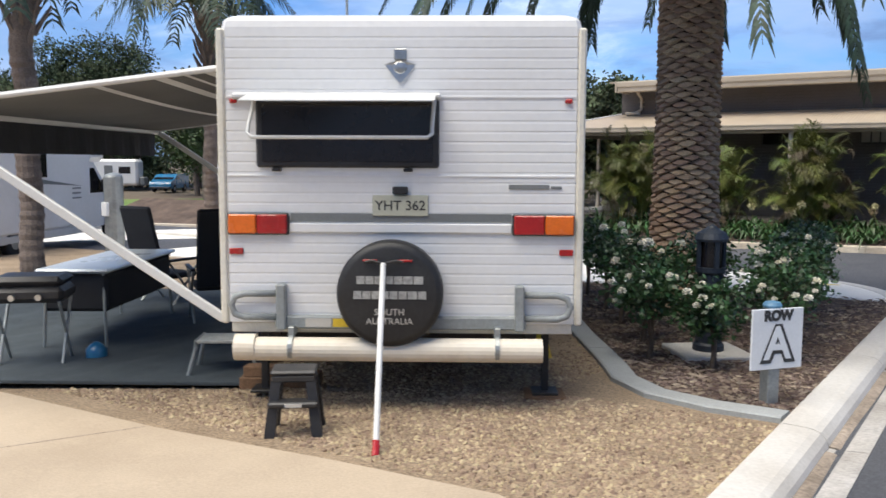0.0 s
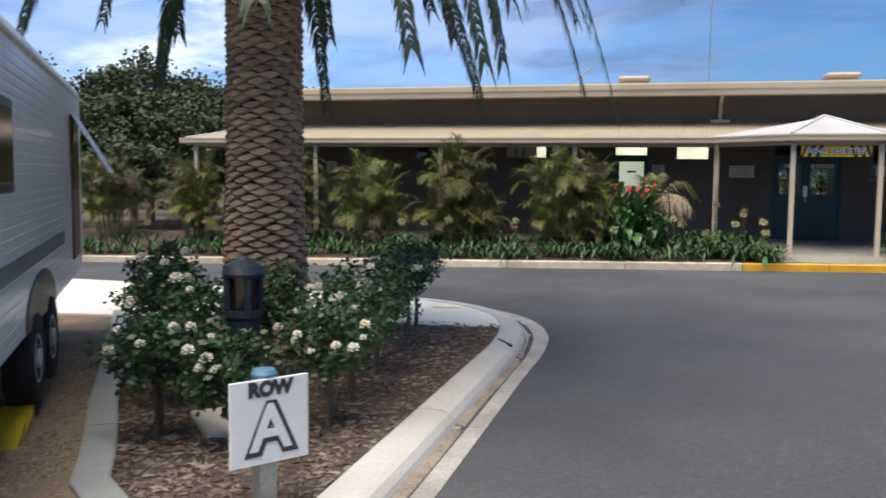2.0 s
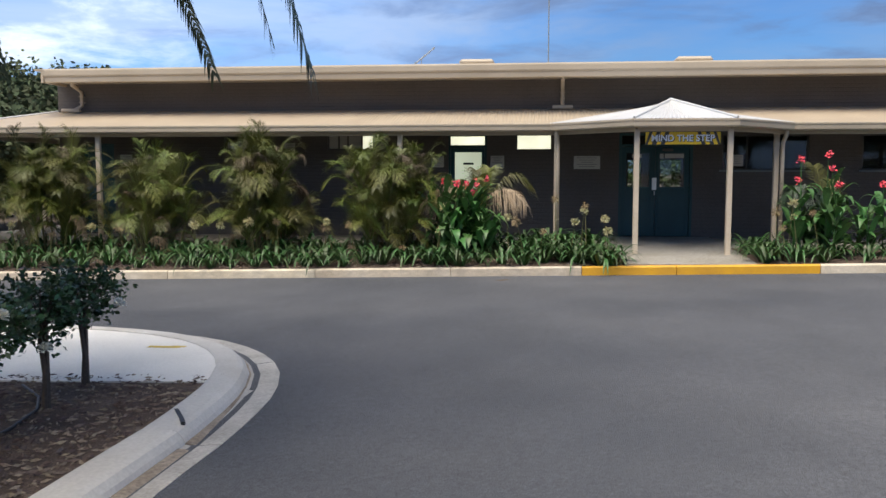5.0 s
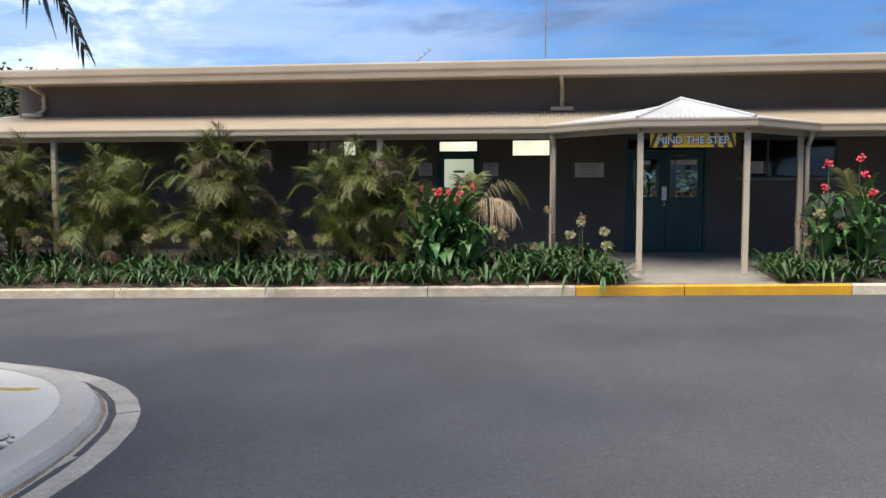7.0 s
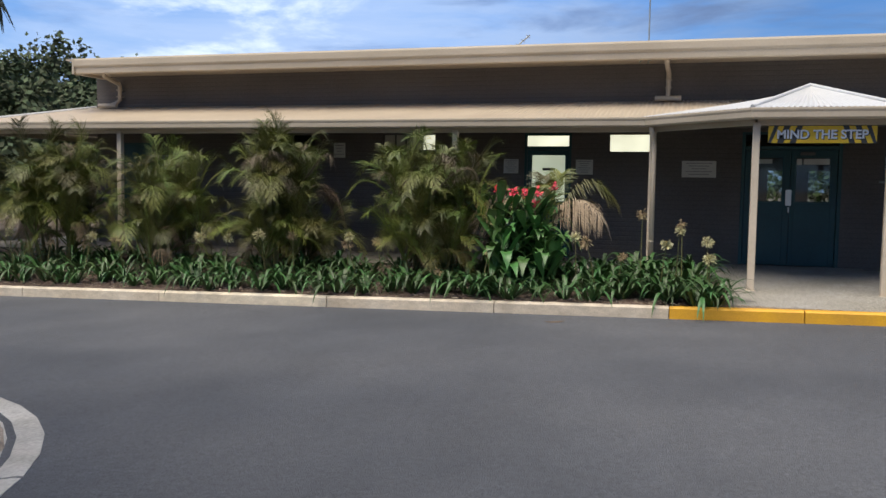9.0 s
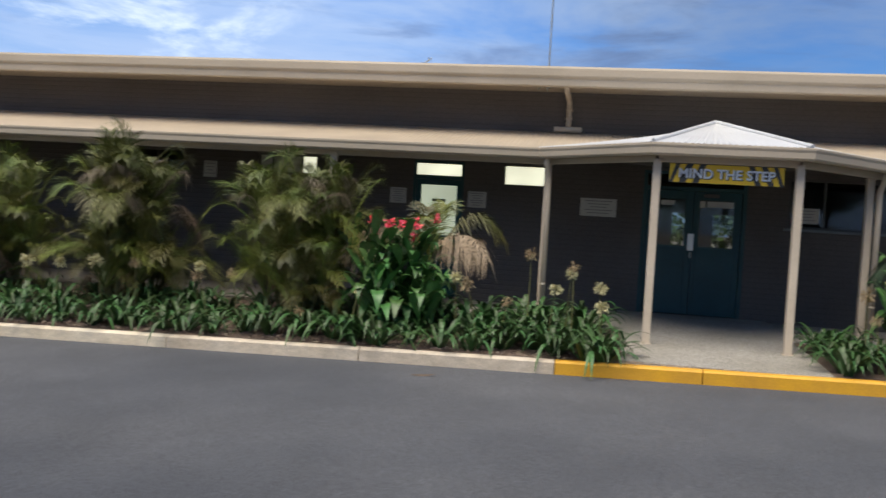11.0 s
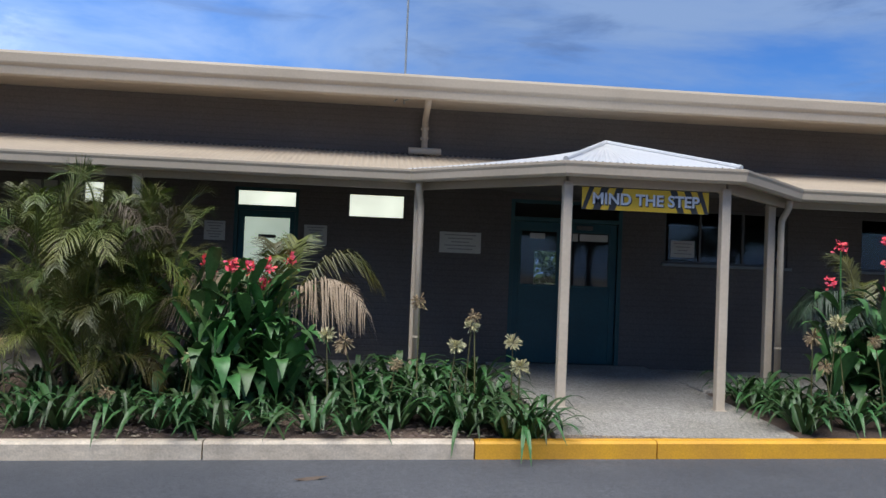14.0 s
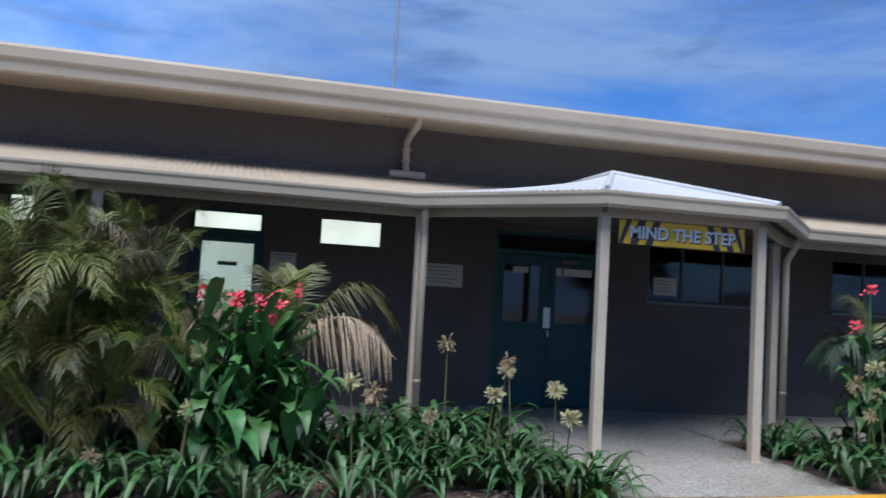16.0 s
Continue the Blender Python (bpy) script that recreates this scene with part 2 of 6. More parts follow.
van_white = M("caravan_white", (0.8, 0.8, 0.8), (0.72, 0.72, 0.7), 0.38, s1=0.8, s2=20, bump=0.02, grain=0.03, clear=0.2)
trim_cream = M("caravan_trim", (0.74, 0.71, 0.62), (0.66, 0.62, 0.52), 0.5, grain=0.08)
stripe_grey = M("caravan_stripe", (0.2, 0.21, 0.21), (0.16, 0.17, 0.17), 0.45, grain=0.05)
dark_glass = M("tinted_glass", (0.012, 0.01, 0.011), (0.018, 0.015, 0.015), 0.12, s1=2, s2=20, bump=0.0, grain=0.1)
dark_rubber = M("black_vinyl", (0.016, 0.016, 0.017), (0.026, 0.026, 0.026), 0.5, s1=6, s2=40, grain=0.2, bump=0.08)
red_lens = M("red_lens", (0.42, 0.012, 0.012), (0.32, 0.01, 0.01), 0.25, s1=8, s2=60, grain=0.1, clear=0.5)
amber_lens = M("amber_lens", (0.75, 0.16, 0.012), (0.65, 0.13, 0.01), 0.25, s1=8, s2=60, grain=0.1, clear=0.5)
pvc = M("pvc_pipe", (0.78, 0.73, 0.62), (0.68, 0.6, 0.47), 0.45, s1=2.5, s2=25, grain=0.05, bump=0.03)
grey_paint = M("grey_bumper", (0.3, 0.32, 0.32), (0.22, 0.24, 0.24), 0.5, s1=4, s2=40, grain=0.12)
black_plastic = M("black_plastic", (0.018, 0.018, 0.02), (0.03, 0.03, 0.032), 0.45, s1=5, s2=50, grain=0.15)
black_fabric = M("black_fabric", (0.016, 0.017, 0.022), (0.028, 0.03, 0.036), 0.9, s1=4, s2=150, grain=0.3, bump=0.3)
canvas_grey = M("awning_canvas", (0.14, 0.14, 0.135), (0.11, 0.11, 0.105), 0.85, s1=1, s2=120, grain=0.12)
canvas_dark = M("awning_dark", (0.03, 0.032, 0.036), (0.045, 0.047, 0.05), 0.85, s1=1, s2=120, grain=0.2)
mat_blue = M("ground_mat", (0.06, 0.075, 0.085), (0.045, 0.055, 0.062), 0.95, s1=3, s2=120, grain=0.4, bump=0.4)
white_alu = M("white_aluminium", (0.72, 0.72, 0.7), (0.62, 0.62, 0.6), 0.4, 0.1, grain=0.04, bump=0.02)
blue_paint = M("blue_cap", (0.1, 0.22, 0.34), (0.08, 0.18, 0.28), 0.45, grain=0.1)
bollard_navy = M("bollard_navy", (0.012, 0.018, 0.03), (0.02, 0.028, 0.042), 0.5, s1=5, s2=40, grain=0.15)
trunk_bark = M("palm_boss", (0.58, 0.41, 0.27), (0.38, 0.26, 0.17), 0.95, s1=9, s2=90, bump=0.7, grain=0.35, rand=0.22)
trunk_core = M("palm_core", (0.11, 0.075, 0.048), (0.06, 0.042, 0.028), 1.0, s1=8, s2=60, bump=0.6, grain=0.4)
thin_bark = M("thin_palm_bark", (0.3, 0.24, 0.2), (0.17, 0.135, 0.11), 0.95, s1=6, s2=60, bump=0.8, grain=0.3)
palm_green = M("palm_leaf", (0.028, 0.052, 0.03), (0.05, 0.08, 0.045), 0.5, s1=3, s2=40, island=0.3, bump=0.05)
cane_green = M("cane_leaf", (0.045, 0.078, 0.013), (0.15, 0.145, 0.025), 0.45, s1=1.6, s2=40, rand=0.5, bump=0.05)
cane_bronze = M("cane_bronze_leaf", (0.13, 0.095, 0.055), (0.075, 0.06, 0.035), 0.6, s1=2, s2=40, rand=0.3, bump=0.05)
cane_dry = M("cane_dry_leaf", (0.32, 0.245, 0.15), (0.18, 0.125, 0.075), 0.8, s1=3, s2=40, rand=0.25, bump=0.05)
fan_tan = M("dry_fan_leaf", (0.5, 0.41, 0.27), (0.34, 0.26, 0.16), 0.8, s1=3, s2=40, rand=0.2, bump=0.05)
cane_stem = M("cane_stem", (0.16, 0.16, 0.05), (0.1, 0.09, 0.04), 0.7, s1=6, s2=40, grain=0.2)
strap_green = M("strap_leaf", (0.024, 0.07, 0.02), (0.062, 0.125, 0.03), 0.45, s1=3, s2=40, rand=0.4, bump=0.03)
canna_green = M("canna_leaf", (0.045, 0.12, 0.03), (0.085, 0.18, 0.05), 0.42, s1=2, s2=30, rand=0.3, bump=0.05)
rose_green = M("rose_leaf", (0.026, 0.06, 0.02), (0.052, 0.105, 0.036), 0.45, s1=3, s2=40, island=0.45, bump=0.03)
rose_white = M("rose_petal", (0.86, 0.84, 0.77), (0.8, 0.75, 0.6), 0.7, s1=10, s2=60, grain=0.05, island=0.1, bump=0.03)
seed_tan = M("dry_seed_head", (0.42, 0.32, 0.19), (0.3, 0.22, 0.12), 0.85, s1=10, s2=60, island=0.3, bump=0.03)
seed_cream = M("seed_head", (0.62, 0.58, 0.36), (0.46, 0.42, 0.22), 0.8, s1=10, s2=60, island=0.25, bump=0.03)
red_petal = M("red_petal", (0.85, 0.09, 0.12), (0.72, 0.06, 0.11), 0.6, s1=10, s2=60, island=0.2, bump=0.03)
wood_stake = M("timber_stake", (0.13, 0.095, 0.07), (0.08, 0.06, 0.045), 0.9, s1=5, s2=60, bump=0.3)
timber = M("timber_block", (0.26, 0.15, 0.08), (0.17, 0.1, 0.055), 0.9, s1=5, s2=60, bump=0.3)
gum_leaf = M("gum_leaf", (0.05, 0.075, 0.036), (0.085, 0.1, 0.05), 0.95, s1=0.4, s2=4, island=0.45, bump=0.0)
gum_bark = M("gum_bark", (0.22, 0.17, 0.13), (0.12, 0.095, 0.075), 0.9, s1=2, s2=20, bump=0.3)
lawn_green = M("lawn", (0.11, 0.2, 0.04), (0.16, 0.23, 0.055), 0.95, s1=0.3, s2=12, bump=0.3)
tyre = M("tyre", (0.014, 0.014, 0.015), (0.022, 0.022, 0.022), 0.85, grain=0.2)
blue_car_paint = M("blue_car", (0.02, 0.16, 0.32), (0.02, 0.13, 0.27), 0.3, grain=0.05, clear=0.5)
wedge_yellow = M("yellow_plastic", (0.7, 0.5, 0.03), (0.6, 0.42, 0.03), 0.5, grain=0.1)

# ---- small mesh tools ----


class Geo:
    """Vertices and faces of one mesh."""

    def __init__(self):
        self.v, self.f = [], []

    def add(self, vs, fs):
        k = len(self.v)
        self.v += [tuple(p) for p in vs]
        self.f += [tuple(i + k for i in q) for q in fs]
        return self

    def box(self, x0, x1, y0, y1, z0, z1, b=0.0, m=None):
        lo, hi = (min(x0, x1), min(y0, y1), min(z0, z1)), (max(x0, x1), max(y0, y1), max(z0, z1))
        b = min(b, 0.45 * min(hi[i] - lo[i] for i in range(3)))
        if b <= 0:
            vs = [Vector((hi[0] if i & 1 else lo[0], hi[1] if i & 2 else lo[1], hi[2] if i & 4 else lo[2])) for i in range(8)]
            fs = [(0, 2, 3, 1), (4, 5, 7, 6), (0, 1, 5, 4), (2, 6, 7, 3), (0, 4, 6, 2), (1, 3, 7, 5)]
        else:
            vs, at = [], {}
            for i in range(8):
                s = [(i >> a) & 1 for a in range(3)]
                for a in range(3):
                    p = [(hi[c] if s[c] else lo[c]) - (0 if c == a else (b if s[c] else -b)) for c in range(3)]
                    at[(i, a)] = len(vs)
                    vs.append(Vector(p))
            fs = []
            for a in range(3):
                c, d = (a + 1) % 3, (a + 2) % 3
                for s in (0, 1):
                    q = [at[((s << a) | (u << c) | (w << d), a)] for u, w in ((0, 0), (1, 0), (1, 1), (0, 1))]
                    fs.append(tuple(q if s else q[::-1]))
                for sc in (0, 1):
                    for sd in (0, 1):
                        i0, i1 = (sc << c) | (sd << d), (1 << a) | (sc << c) | (sd << d)
                        q = (at[(i0, c)], at[(i1, c)], at[(i1, d)], at[(i0, d)])
                        fs.append(q if sc == sd else q[::-1])
            for i in range(8):
                q = (at[(i, 0)], at[(i, 1)], at[(i, 2)])
                fs.append(q if bin(i).count("1") % 2 else q[::-1])
        if m is not None:
            vs = [m @ p for p in vs]
        return self.add(vs, fs)

    def tube(self, pts, rad, n=8, cap=True):
        pts = [Vector(p) for p in pts]
        rads = rad if isinstance(rad, (list, tuple)) else [rad] * len(pts)
        vs, fs = [], []
        side = None
        for i, p in enumerate(pts):
            t = (pts[min(i + 1, len(pts) - 1)] - pts[max(i - 1, 0)]).normalized()
            if side is None:
                side = t.orthogonal().normalized()
            side = (side - t * side.dot(t)).normalized()
            up = t.cross(side)
            vs += [p + rads[i] * (math.cos(2 * math.pi * j / n) * side + math.sin(2 * math.pi * j / n) * up) for j in range(n)]
        for i in range(len(pts) - 1):
            fs += [(i * n + j, i * n + (j + 1) % n, (i + 1) * n + (j + 1) % n, (i + 1) * n + j) for j in range(n)]
        if cap:
            fs += [tuple(range(n))[::-1], tuple(range((len(pts) - 1) * n, len(pts) * n))]
        return self.add(vs, fs)

    def ribbon(self, pts, wid, side, fold=0.0):
        """A leaf: a strip along pts with half widths wid, spread along side."""
        pts, side = [Vector(p) for p in pts], Vector(side)
        vs, fs = [], []
        for p, w in zip(pts, wid):
            if fold:
                vs += [p - w * side + Vector((0, 0, fold * w)), p, p + w * side + Vector((0, 0, fold * w))]
            else:
                vs += [p - w * side, p + w * side]
        k = 3 if fold else 2
        for i in range(len(pts) - 1):
            for j in range(k - 1):
                fs.append((i * k + j, i * k + j + 1, (i + 1) * k + j + 1, (i + 1) * k + j))
        return self.add(vs, fs)

    def sweep(self, path, profile, closed=False):
        """A profile of (offset to the left, height) pairs swept along plan points, on the sloping ground."""
        shape = profile if callable(profile) else lambda q: profile
        n = len(shape(path[0]))
        vs, fs = [], []
        for i, p in enumerate(path):
            a, b = Vector(path[max(i - 1, 0)]), Vector(path[min(i + 1, len(path) - 1)])
            t = (b - a).normalized()
            left = Vector((-t.y, t.x))
            for o, h in shape(p):
                q = Vector(p) + o * left
                vs.append((q.x, q.y, G(q.x, q.y) + h))
        for i in range(len(path) - 1):
            fs += [(i * n + j, (i + 1) * n + j, (i + 1) * n + (j + 1) % n, i * n + (j + 1) % n) for j in range(n if closed else n - 1)]
        if closed:
            fs += [tuple(range(n)), tuple(range((len(path) - 1) * n, len(path) * n))[::-1]]
        return self.add(vs, fs)

    def lathe(self, prof, n=16, m=None):
        """A turned shape from (radius, height) pairs round z."""
        vs = [Vector((r * math.cos(2 * math.pi * j / n), r * math.sin(2 * math.pi * j / n), z)) for r, z in prof for j in range(n)]
        fs = [(i * n + j, i * n + (j + 1) % n, (i + 1) * n + (j + 1) % n, (i + 1) * n + j) for i in range(len(prof) - 1) for j in range(n)]
        fs += [tuple(range(n))[::-1], tuple(range((len(prof) - 1) * n, len(prof) * n))]
        if m is not None:
            vs = [m @ p for p in vs]
        return self.add(vs, fs)


def G(x, y):
    """Height of the sloping ground."""
    x, y = min(max(x, -30), 20), min(max(y, -8), 24)
    return 0.24 + 0.022 * x - 0.0175 * y


def mesh_of(name, geo, material, smooth=False, fix=True):
    me = bpy.data.meshes.new(name)
    me.from_pydata(geo.v, [], geo.f)
    if fix and len(geo.f) < 6000:
        bm = bmesh.new()
        bm.from_mesh(me)
        bmesh.ops.recalc_face_normals(bm, faces=bm.faces)
        bm.to_mesh(me)
        bm.free()
    me.materials.append(material)
    if smooth:
        me.polygons.foreach_set("use_smooth", [True] * len(me.polygons))
    me.update()
    return me


def part(name, geo, material, parent=None, label="", smooth=False, fix=True):
    """One mesh object under a thing or a part, in the parent's own coordinates."""
    ob = new(name, geo if isinstance(geo, bpy.types.Mesh) else mesh_of(name, geo, material, smooth, fix))
    if parent is not None:
        ob.parent = parent
    if label:
        ob["label"] = label
    return ob


def thing(name, label, category, m=None, group="", kind=""):
    """An Empty at a thing's base."""
    ob = new(name)
    ob.empty_display_size = 0.1
    if m is not None:
        ob.matrix_world = m
    return tagged(ob, label, category, group, kind)


def words(name, text, size, material, parent, m, depth=0.002, label="", bold=0.0):
    """Raised lettering in the built-in font, facing -y of its own frame."""
    cu = bpy.data.curves.new(name, "FONT")
    cu.body, cu.size, cu.extrude, cu.align_x, cu.align_y, cu.offset = text, size, depth, "CENTER", "CENTER", bold
    tmp = bpy.data.objects.new(name, cu)
    scene.collection.objects.link(tmp)
    me = bpy.data.meshes.new_from_object(tmp.evaluated_get(bpy.context.evaluated_depsgraph_get()))
    bpy.data.objects.remove(tmp)
    bpy.data.curves.remove(cu)
    me.materials.clear()
    me.materials.append(material)
    ob = new(name, me)
    ob.parent = parent
    ob.matrix_local = m
    if label:
        ob["label"] = label
    return ob


FLAT = pose(0, 0, 0, 90, 0, 0)
rnd = random.Random(7)

# ---- ground, road, kerbs ----


def sheet(xs, ys, h):
    g = Geo()
    vs = [(x, y, G(x, y) + h) for y in ys for x in xs]
    n = len(xs)
    return g.add(vs, [(j * n + i, j * n + i + 1, (j + 1) * n + i + 1, (j + 1) * n + i) for j in range(len(ys) - 1) for i in range(n - 1)])


tagged(part("ground", sheet([-900, -200, -30, -15, 0, 20, 60, 900], [-900, -60, -8, 0, 8, 16, 24, 60, 200, 900], -0.06), earth), "dry brown earth reaching to the horizon", "ground", kind="structure")
road = tagged(part("road", sheet([-0.12, 5, 10, 20, 40], [-60, -8, 0, 5, 10, 13, 16, 19.95], 0).add(
    [(x, y, G(x, y)) for y in (11.0, 13, 16, 19.95) for x in (-75, -50, -30, -20, -10, -5, -0.12)],
    [(j * 7 + i, j * 7 + i + 1, (j + 1) * 7 + i + 1, (j + 1) * 7 + i) for j in range(3) for i in range(6)]), asphalt), "dark grey asphalt road between garden island and building", "road", kind="structure")

# kerb line round the island: x, y of the top outer edge
KERB = [(-0.025, -8.0 + 0.5 * i) for i in range(35)] + [(-0.02, 9.6), (-0.05, 10.1), (-0.09, 10.6), (-0.18, 11.1), (-0.31, 11.58), (-0.53, 12.1), (-0.83, 12.57), (-1.23, 12.99), (-1.78, 13.37), (-2.37, 13.63)]
KERB += [(-3.0 - 0.5 * i, 13.82 + 0.11 * i) for i in range(24)] + [(-15.5 - 2 * i, 16.5 + 0.1 * i) for i in range(10)]


def dense(path, step=0.1):
    out = []
    for a, b in zip(path, path[1:]):
        n = max(1, int((Vector(b) - Vector(a)).length / step))
        out += [tuple(Vector(a).lerp(Vector(b), k / n)) for k in range(n)]
    return out + [path[-1]]


def pieces(path, length, gap):
    """Cuts a path into pieces of about one length with open joints."""
    path = dense(path)
    out, cur, run = [], [path[0]], 0.0
    for a, b in zip(path, path[1:]):
        run += (Vector(b) - Vector(a)).length
        cur.append(b)
        if run >= length:
            out.append(cur)
            d = (Vector(b) - Vector(a)).normalized() * gap
            cur, run = [(b[0] + d.x, b[1] + d.y)], 0.0
    if len(cur) > 1:
        out.append(cur)
    return out


def thin(path):
    """Keeps every fourth plan point and both ends."""
    return path[:-1:4] + [path[-1]]


def gutter_shape(p):
    """Gutter cross-section, wider round the nose."""
    k = min(max((p[1] - 8.5) / 2.5, 0), 1)
    w = 0.175 + 0.045 * k * k * (3 - 2 * k)
    return [(-w, -0.05), (-w, 0.006), (0.03 - w, 0.008), (-0.02, -0.002), (0.04, 0.004), (0.04, -0.05)]


island_kerb = tagged(new("kerb_island"), "pale concrete kerb and gutter round the garden island", "kerb", kind="structure")
for seg in pieces(KERB, 2.45, 0.012):
    part("kerb_stone", Geo().sweep(thin(seg), [(0.04, -0.06), (0.042, 0.014), (0.056, 0.045), (0.09, 0.084), (0.13, 0.1), (0.18, 0.107), (0.3, 0.112), (0.32, 0.105), (0.33, 0.08), (0.33, -0.06)], True), concrete, island_kerb)
for seg in pieces(KERB, 2.45, 0.01):
    part("gutter_stone", Geo().sweep(thin(seg), gutter_shape, True), gutter_pale, island_kerb)
for seg in pieces(KERB, 2.45, 0.01):
    # brown silt lying in the gutter against the kerb, wider in some stretches
    wide = lambda p: 0.011 + 0.008 * math.sin(p[1] * 2.3 + p[0] * 3.1) + 0.05 * min(max((11 - p[1]) / 1.5, 0), 1)
    part("silt", Geo().sweep(seg[::2] if len(seg) > 4 else seg, lambda p: [(0.036 - wide(p), 0.0), (0.04 - 0.6 * wide(p), 0.0085), (0.044, 0.0125), (0.044, 0.0)], True), gutter_dirt, island_kerb, "brown silt line")

part("drain_strip", Geo().sweep([(-0.32, 9.97), (-0.2, 9.77), (-0.13, 9.64)], [(-0.014, 0.09), (-0.014, 0.114), (0.014, 0.114), (0.014, 0.09)], True), dark_rubber, island_kerb, "dark rubber joint strip")

# caravan pitch frame: u across its back, v forward, w up
PU, PV = Vector((0.8453, 0.5344)), Vector((-0.5344, 0.8453))
PO = Vector((-2.56, 3.67))


def site(u, v):
    p = PO + u * PU + v * PV
    return (p.x, p.y)


def poly(name, pts, h, material, kind="structure", label="", category="", thick=0.08):
    g = Geo()
    n = len(pts)
    vs = [(x, y, G(x, y) + h) for x, y in pts] + [(x, y, G(x, y) + h - thick) for x, y in pts]
    g.add(vs, [tuple(range(n)), tuple(range(n, 2 * n))[::-1]] + [(i, i + n, (i + 1) % n + n, (i + 1) % n) for i in range(n)])
    return tagged(part(name, g, material), label, category, kind=kind)


EDGE = [(-0.36, 4.72), (-0.7, 4.72), (-1.05, 4.78), (-1.35, 4.92), (-1.55, 5.1), (-1.72, 5.38), (-1.95, 5.75), (-2.4, 6.4), (-2.74, 6.9), (-3.5, 8.1), (-4.4, 9.45), (-5.15, 10.6), (-5.55, 11.2)]

gravel = poly("gravel_bed", [(-0.3, 1.0), (-0.3, 4.72), (-1.05, 4.78), (-1.55, 5.1), (-2.4, 6.4), (-5.6, 11.25), (-30, 11.25), (-30, 1.0)], 0.075, gravel_base, label="loose tan pebble gravel on the caravan pitch", category="gravel")
garden = poly("garden_bed", [(-0.28, 4.75), (-1.05, 4.85), (-1.6, 5.3), (-2.4, 6.55), (-3.5, 8.2), (-5.27, 10.87), (-0.36, 10.87), (-0.28, 10)], 0.085, mulch, label="dark brown bark mulch in the island garden bed", category="garden bed")
edging = tagged(new("edging_garden"), "grey concrete edging strip round the garden bed", "edging", kind="structure")
for seg in pieces(EDGE, 2.4, 0.01):
    part("edging_stone", Geo().sweep(thin(seg), [(-0.1, -0.05), (-0.1, 0.108), (-0.085, 0.118), (0.085, 0.118), (0.1, 0.108), (0.1, -0.05)], True), edging_grey, edging)
north = [(-0.42, 10.87), (-0.62, 11.5), (-0.83, 11.97), (-1.1, 12.38), (-1.46, 12.75), (-1.95, 13.07), (-2.48, 13.31)] + [(-3.08 - 2 * i, 13.49 + 0.44 * i) for i in range(6)] + [(-15.5, 16.1), (-15.5, 10.87)]
poly("pavement_north", north, 0.098, concrete_new, label="pale concrete apron beside the road", category="pavement")
poly("pavement_south", [(-0.33, -8), (-0.33, 1.2), (-0.45, 1.9), (-0.8, 2.45), (-1.2, 2.62), (-2.2, 2.58), (-3.5, 2.47), (-5.3, 2.45), (-30, 2.2), (-30, -8)], 0.082, slab_warm, label="warm sand-coloured concrete slab with saw-cut joints", category="pavement", thick=0.1)
part("slab_joint", Geo().sweep([(-3.6, 2.44), (-4.9, -0.4), (-6.0, -3)], [(-0.006, 0.078), (-0.006, 0.0835), (0.006, 0.0835), (0.006, 0.078)], True), gutter_dirt, bpy.data.objects["pavement_south"])

# ---- building ----
WY, VY, PY, KY = 24.66, 22.77, 21.305, 19.92   # wall, verandah posts, porch posts, kerb face
FLOOR = 0.325
L, R = -9.6, 20.0
building_kerb = tagged(new("kerb_building"), "cream concrete kerb with a yellow painted stretch", "kerb", kind="structure")
joints = [-75, -50, -30, -20, -15.0, -12.5, -10.0, -7.4, -4.8, -1.95, 0.58, 2.94, 4.6, 7.05, 9.5, 12, 15, 20, 40]
for a, b in zip(joints, joints[1:]):
    line = [(a + 0.006, KY), (b - 0.006, KY)]
    part("kerb_stone", Geo().sweep(line, [(0, -0.05), (0, 0.135), (0.025, 0.158), (0.14, 0.16), (0.155, 0.145), (0.155, -0.05)], True), yellow if 2.9 < a < 7 else kerb_cream, building_kerb, "yellow painted kerb stone" if 2.9 < a < 7 else "")


def bed_z(x, y):
    k = min(max((y - 20.0) / 2.4, 0), 1)
    return (1 - k) * (G(x, KY) + 0.135) + k * 0.26


def bed(name, x0, x1, label):
    g = Geo()
    xs = [x0 + (x1 - x0) * i / 24 for i in range(25)]
    ys = [20.05, 20.5, 21.2, 22.0, 22.45]
    vs = [(x, y, bed_z(x, y) + rnd.uniform(-0.02, 0.02)) for y in ys for x in xs]
    g.add(vs, [(j * 25 + i, j * 25 + i + 1, (j + 1) * 25 + i + 1, (j + 1) * 25 + i) for j in range(4) for i in range(24)])
    return tagged(part(name, g, mulch), label, "garden bed", kind="structure")


bed("garden_bed_long", -30, 3.72, "mulched planting bed along the verandah")
bed("garden_bed_short", 6.05, 20, "mulched planting bed beside the entrance")
g = Geo()
prof = [(20.07, 0.165), (20.6, 0.2), (21.3, 0.232), (22.4, 0.265), (WY, FLOOR)]
vs = [(x, y, z) for x in (3.7, 6.05) for y, z in prof] + [(x, y, -0.3) for x in (3.7, 6.05) for y in (20.07, WY)]
g.add(vs, [(i, i + 5, i + 6, i + 1) for i in range(4)] + [(0, 1, 2, 3, 4, 11, 10), (9, 8, 7, 6, 5, 12, 13), (0, 10, 12, 5)])
tagged(part("pavement_porch", g, exposed), "grey exposed-aggregate concrete entrance path", "pavement", kind="structure")
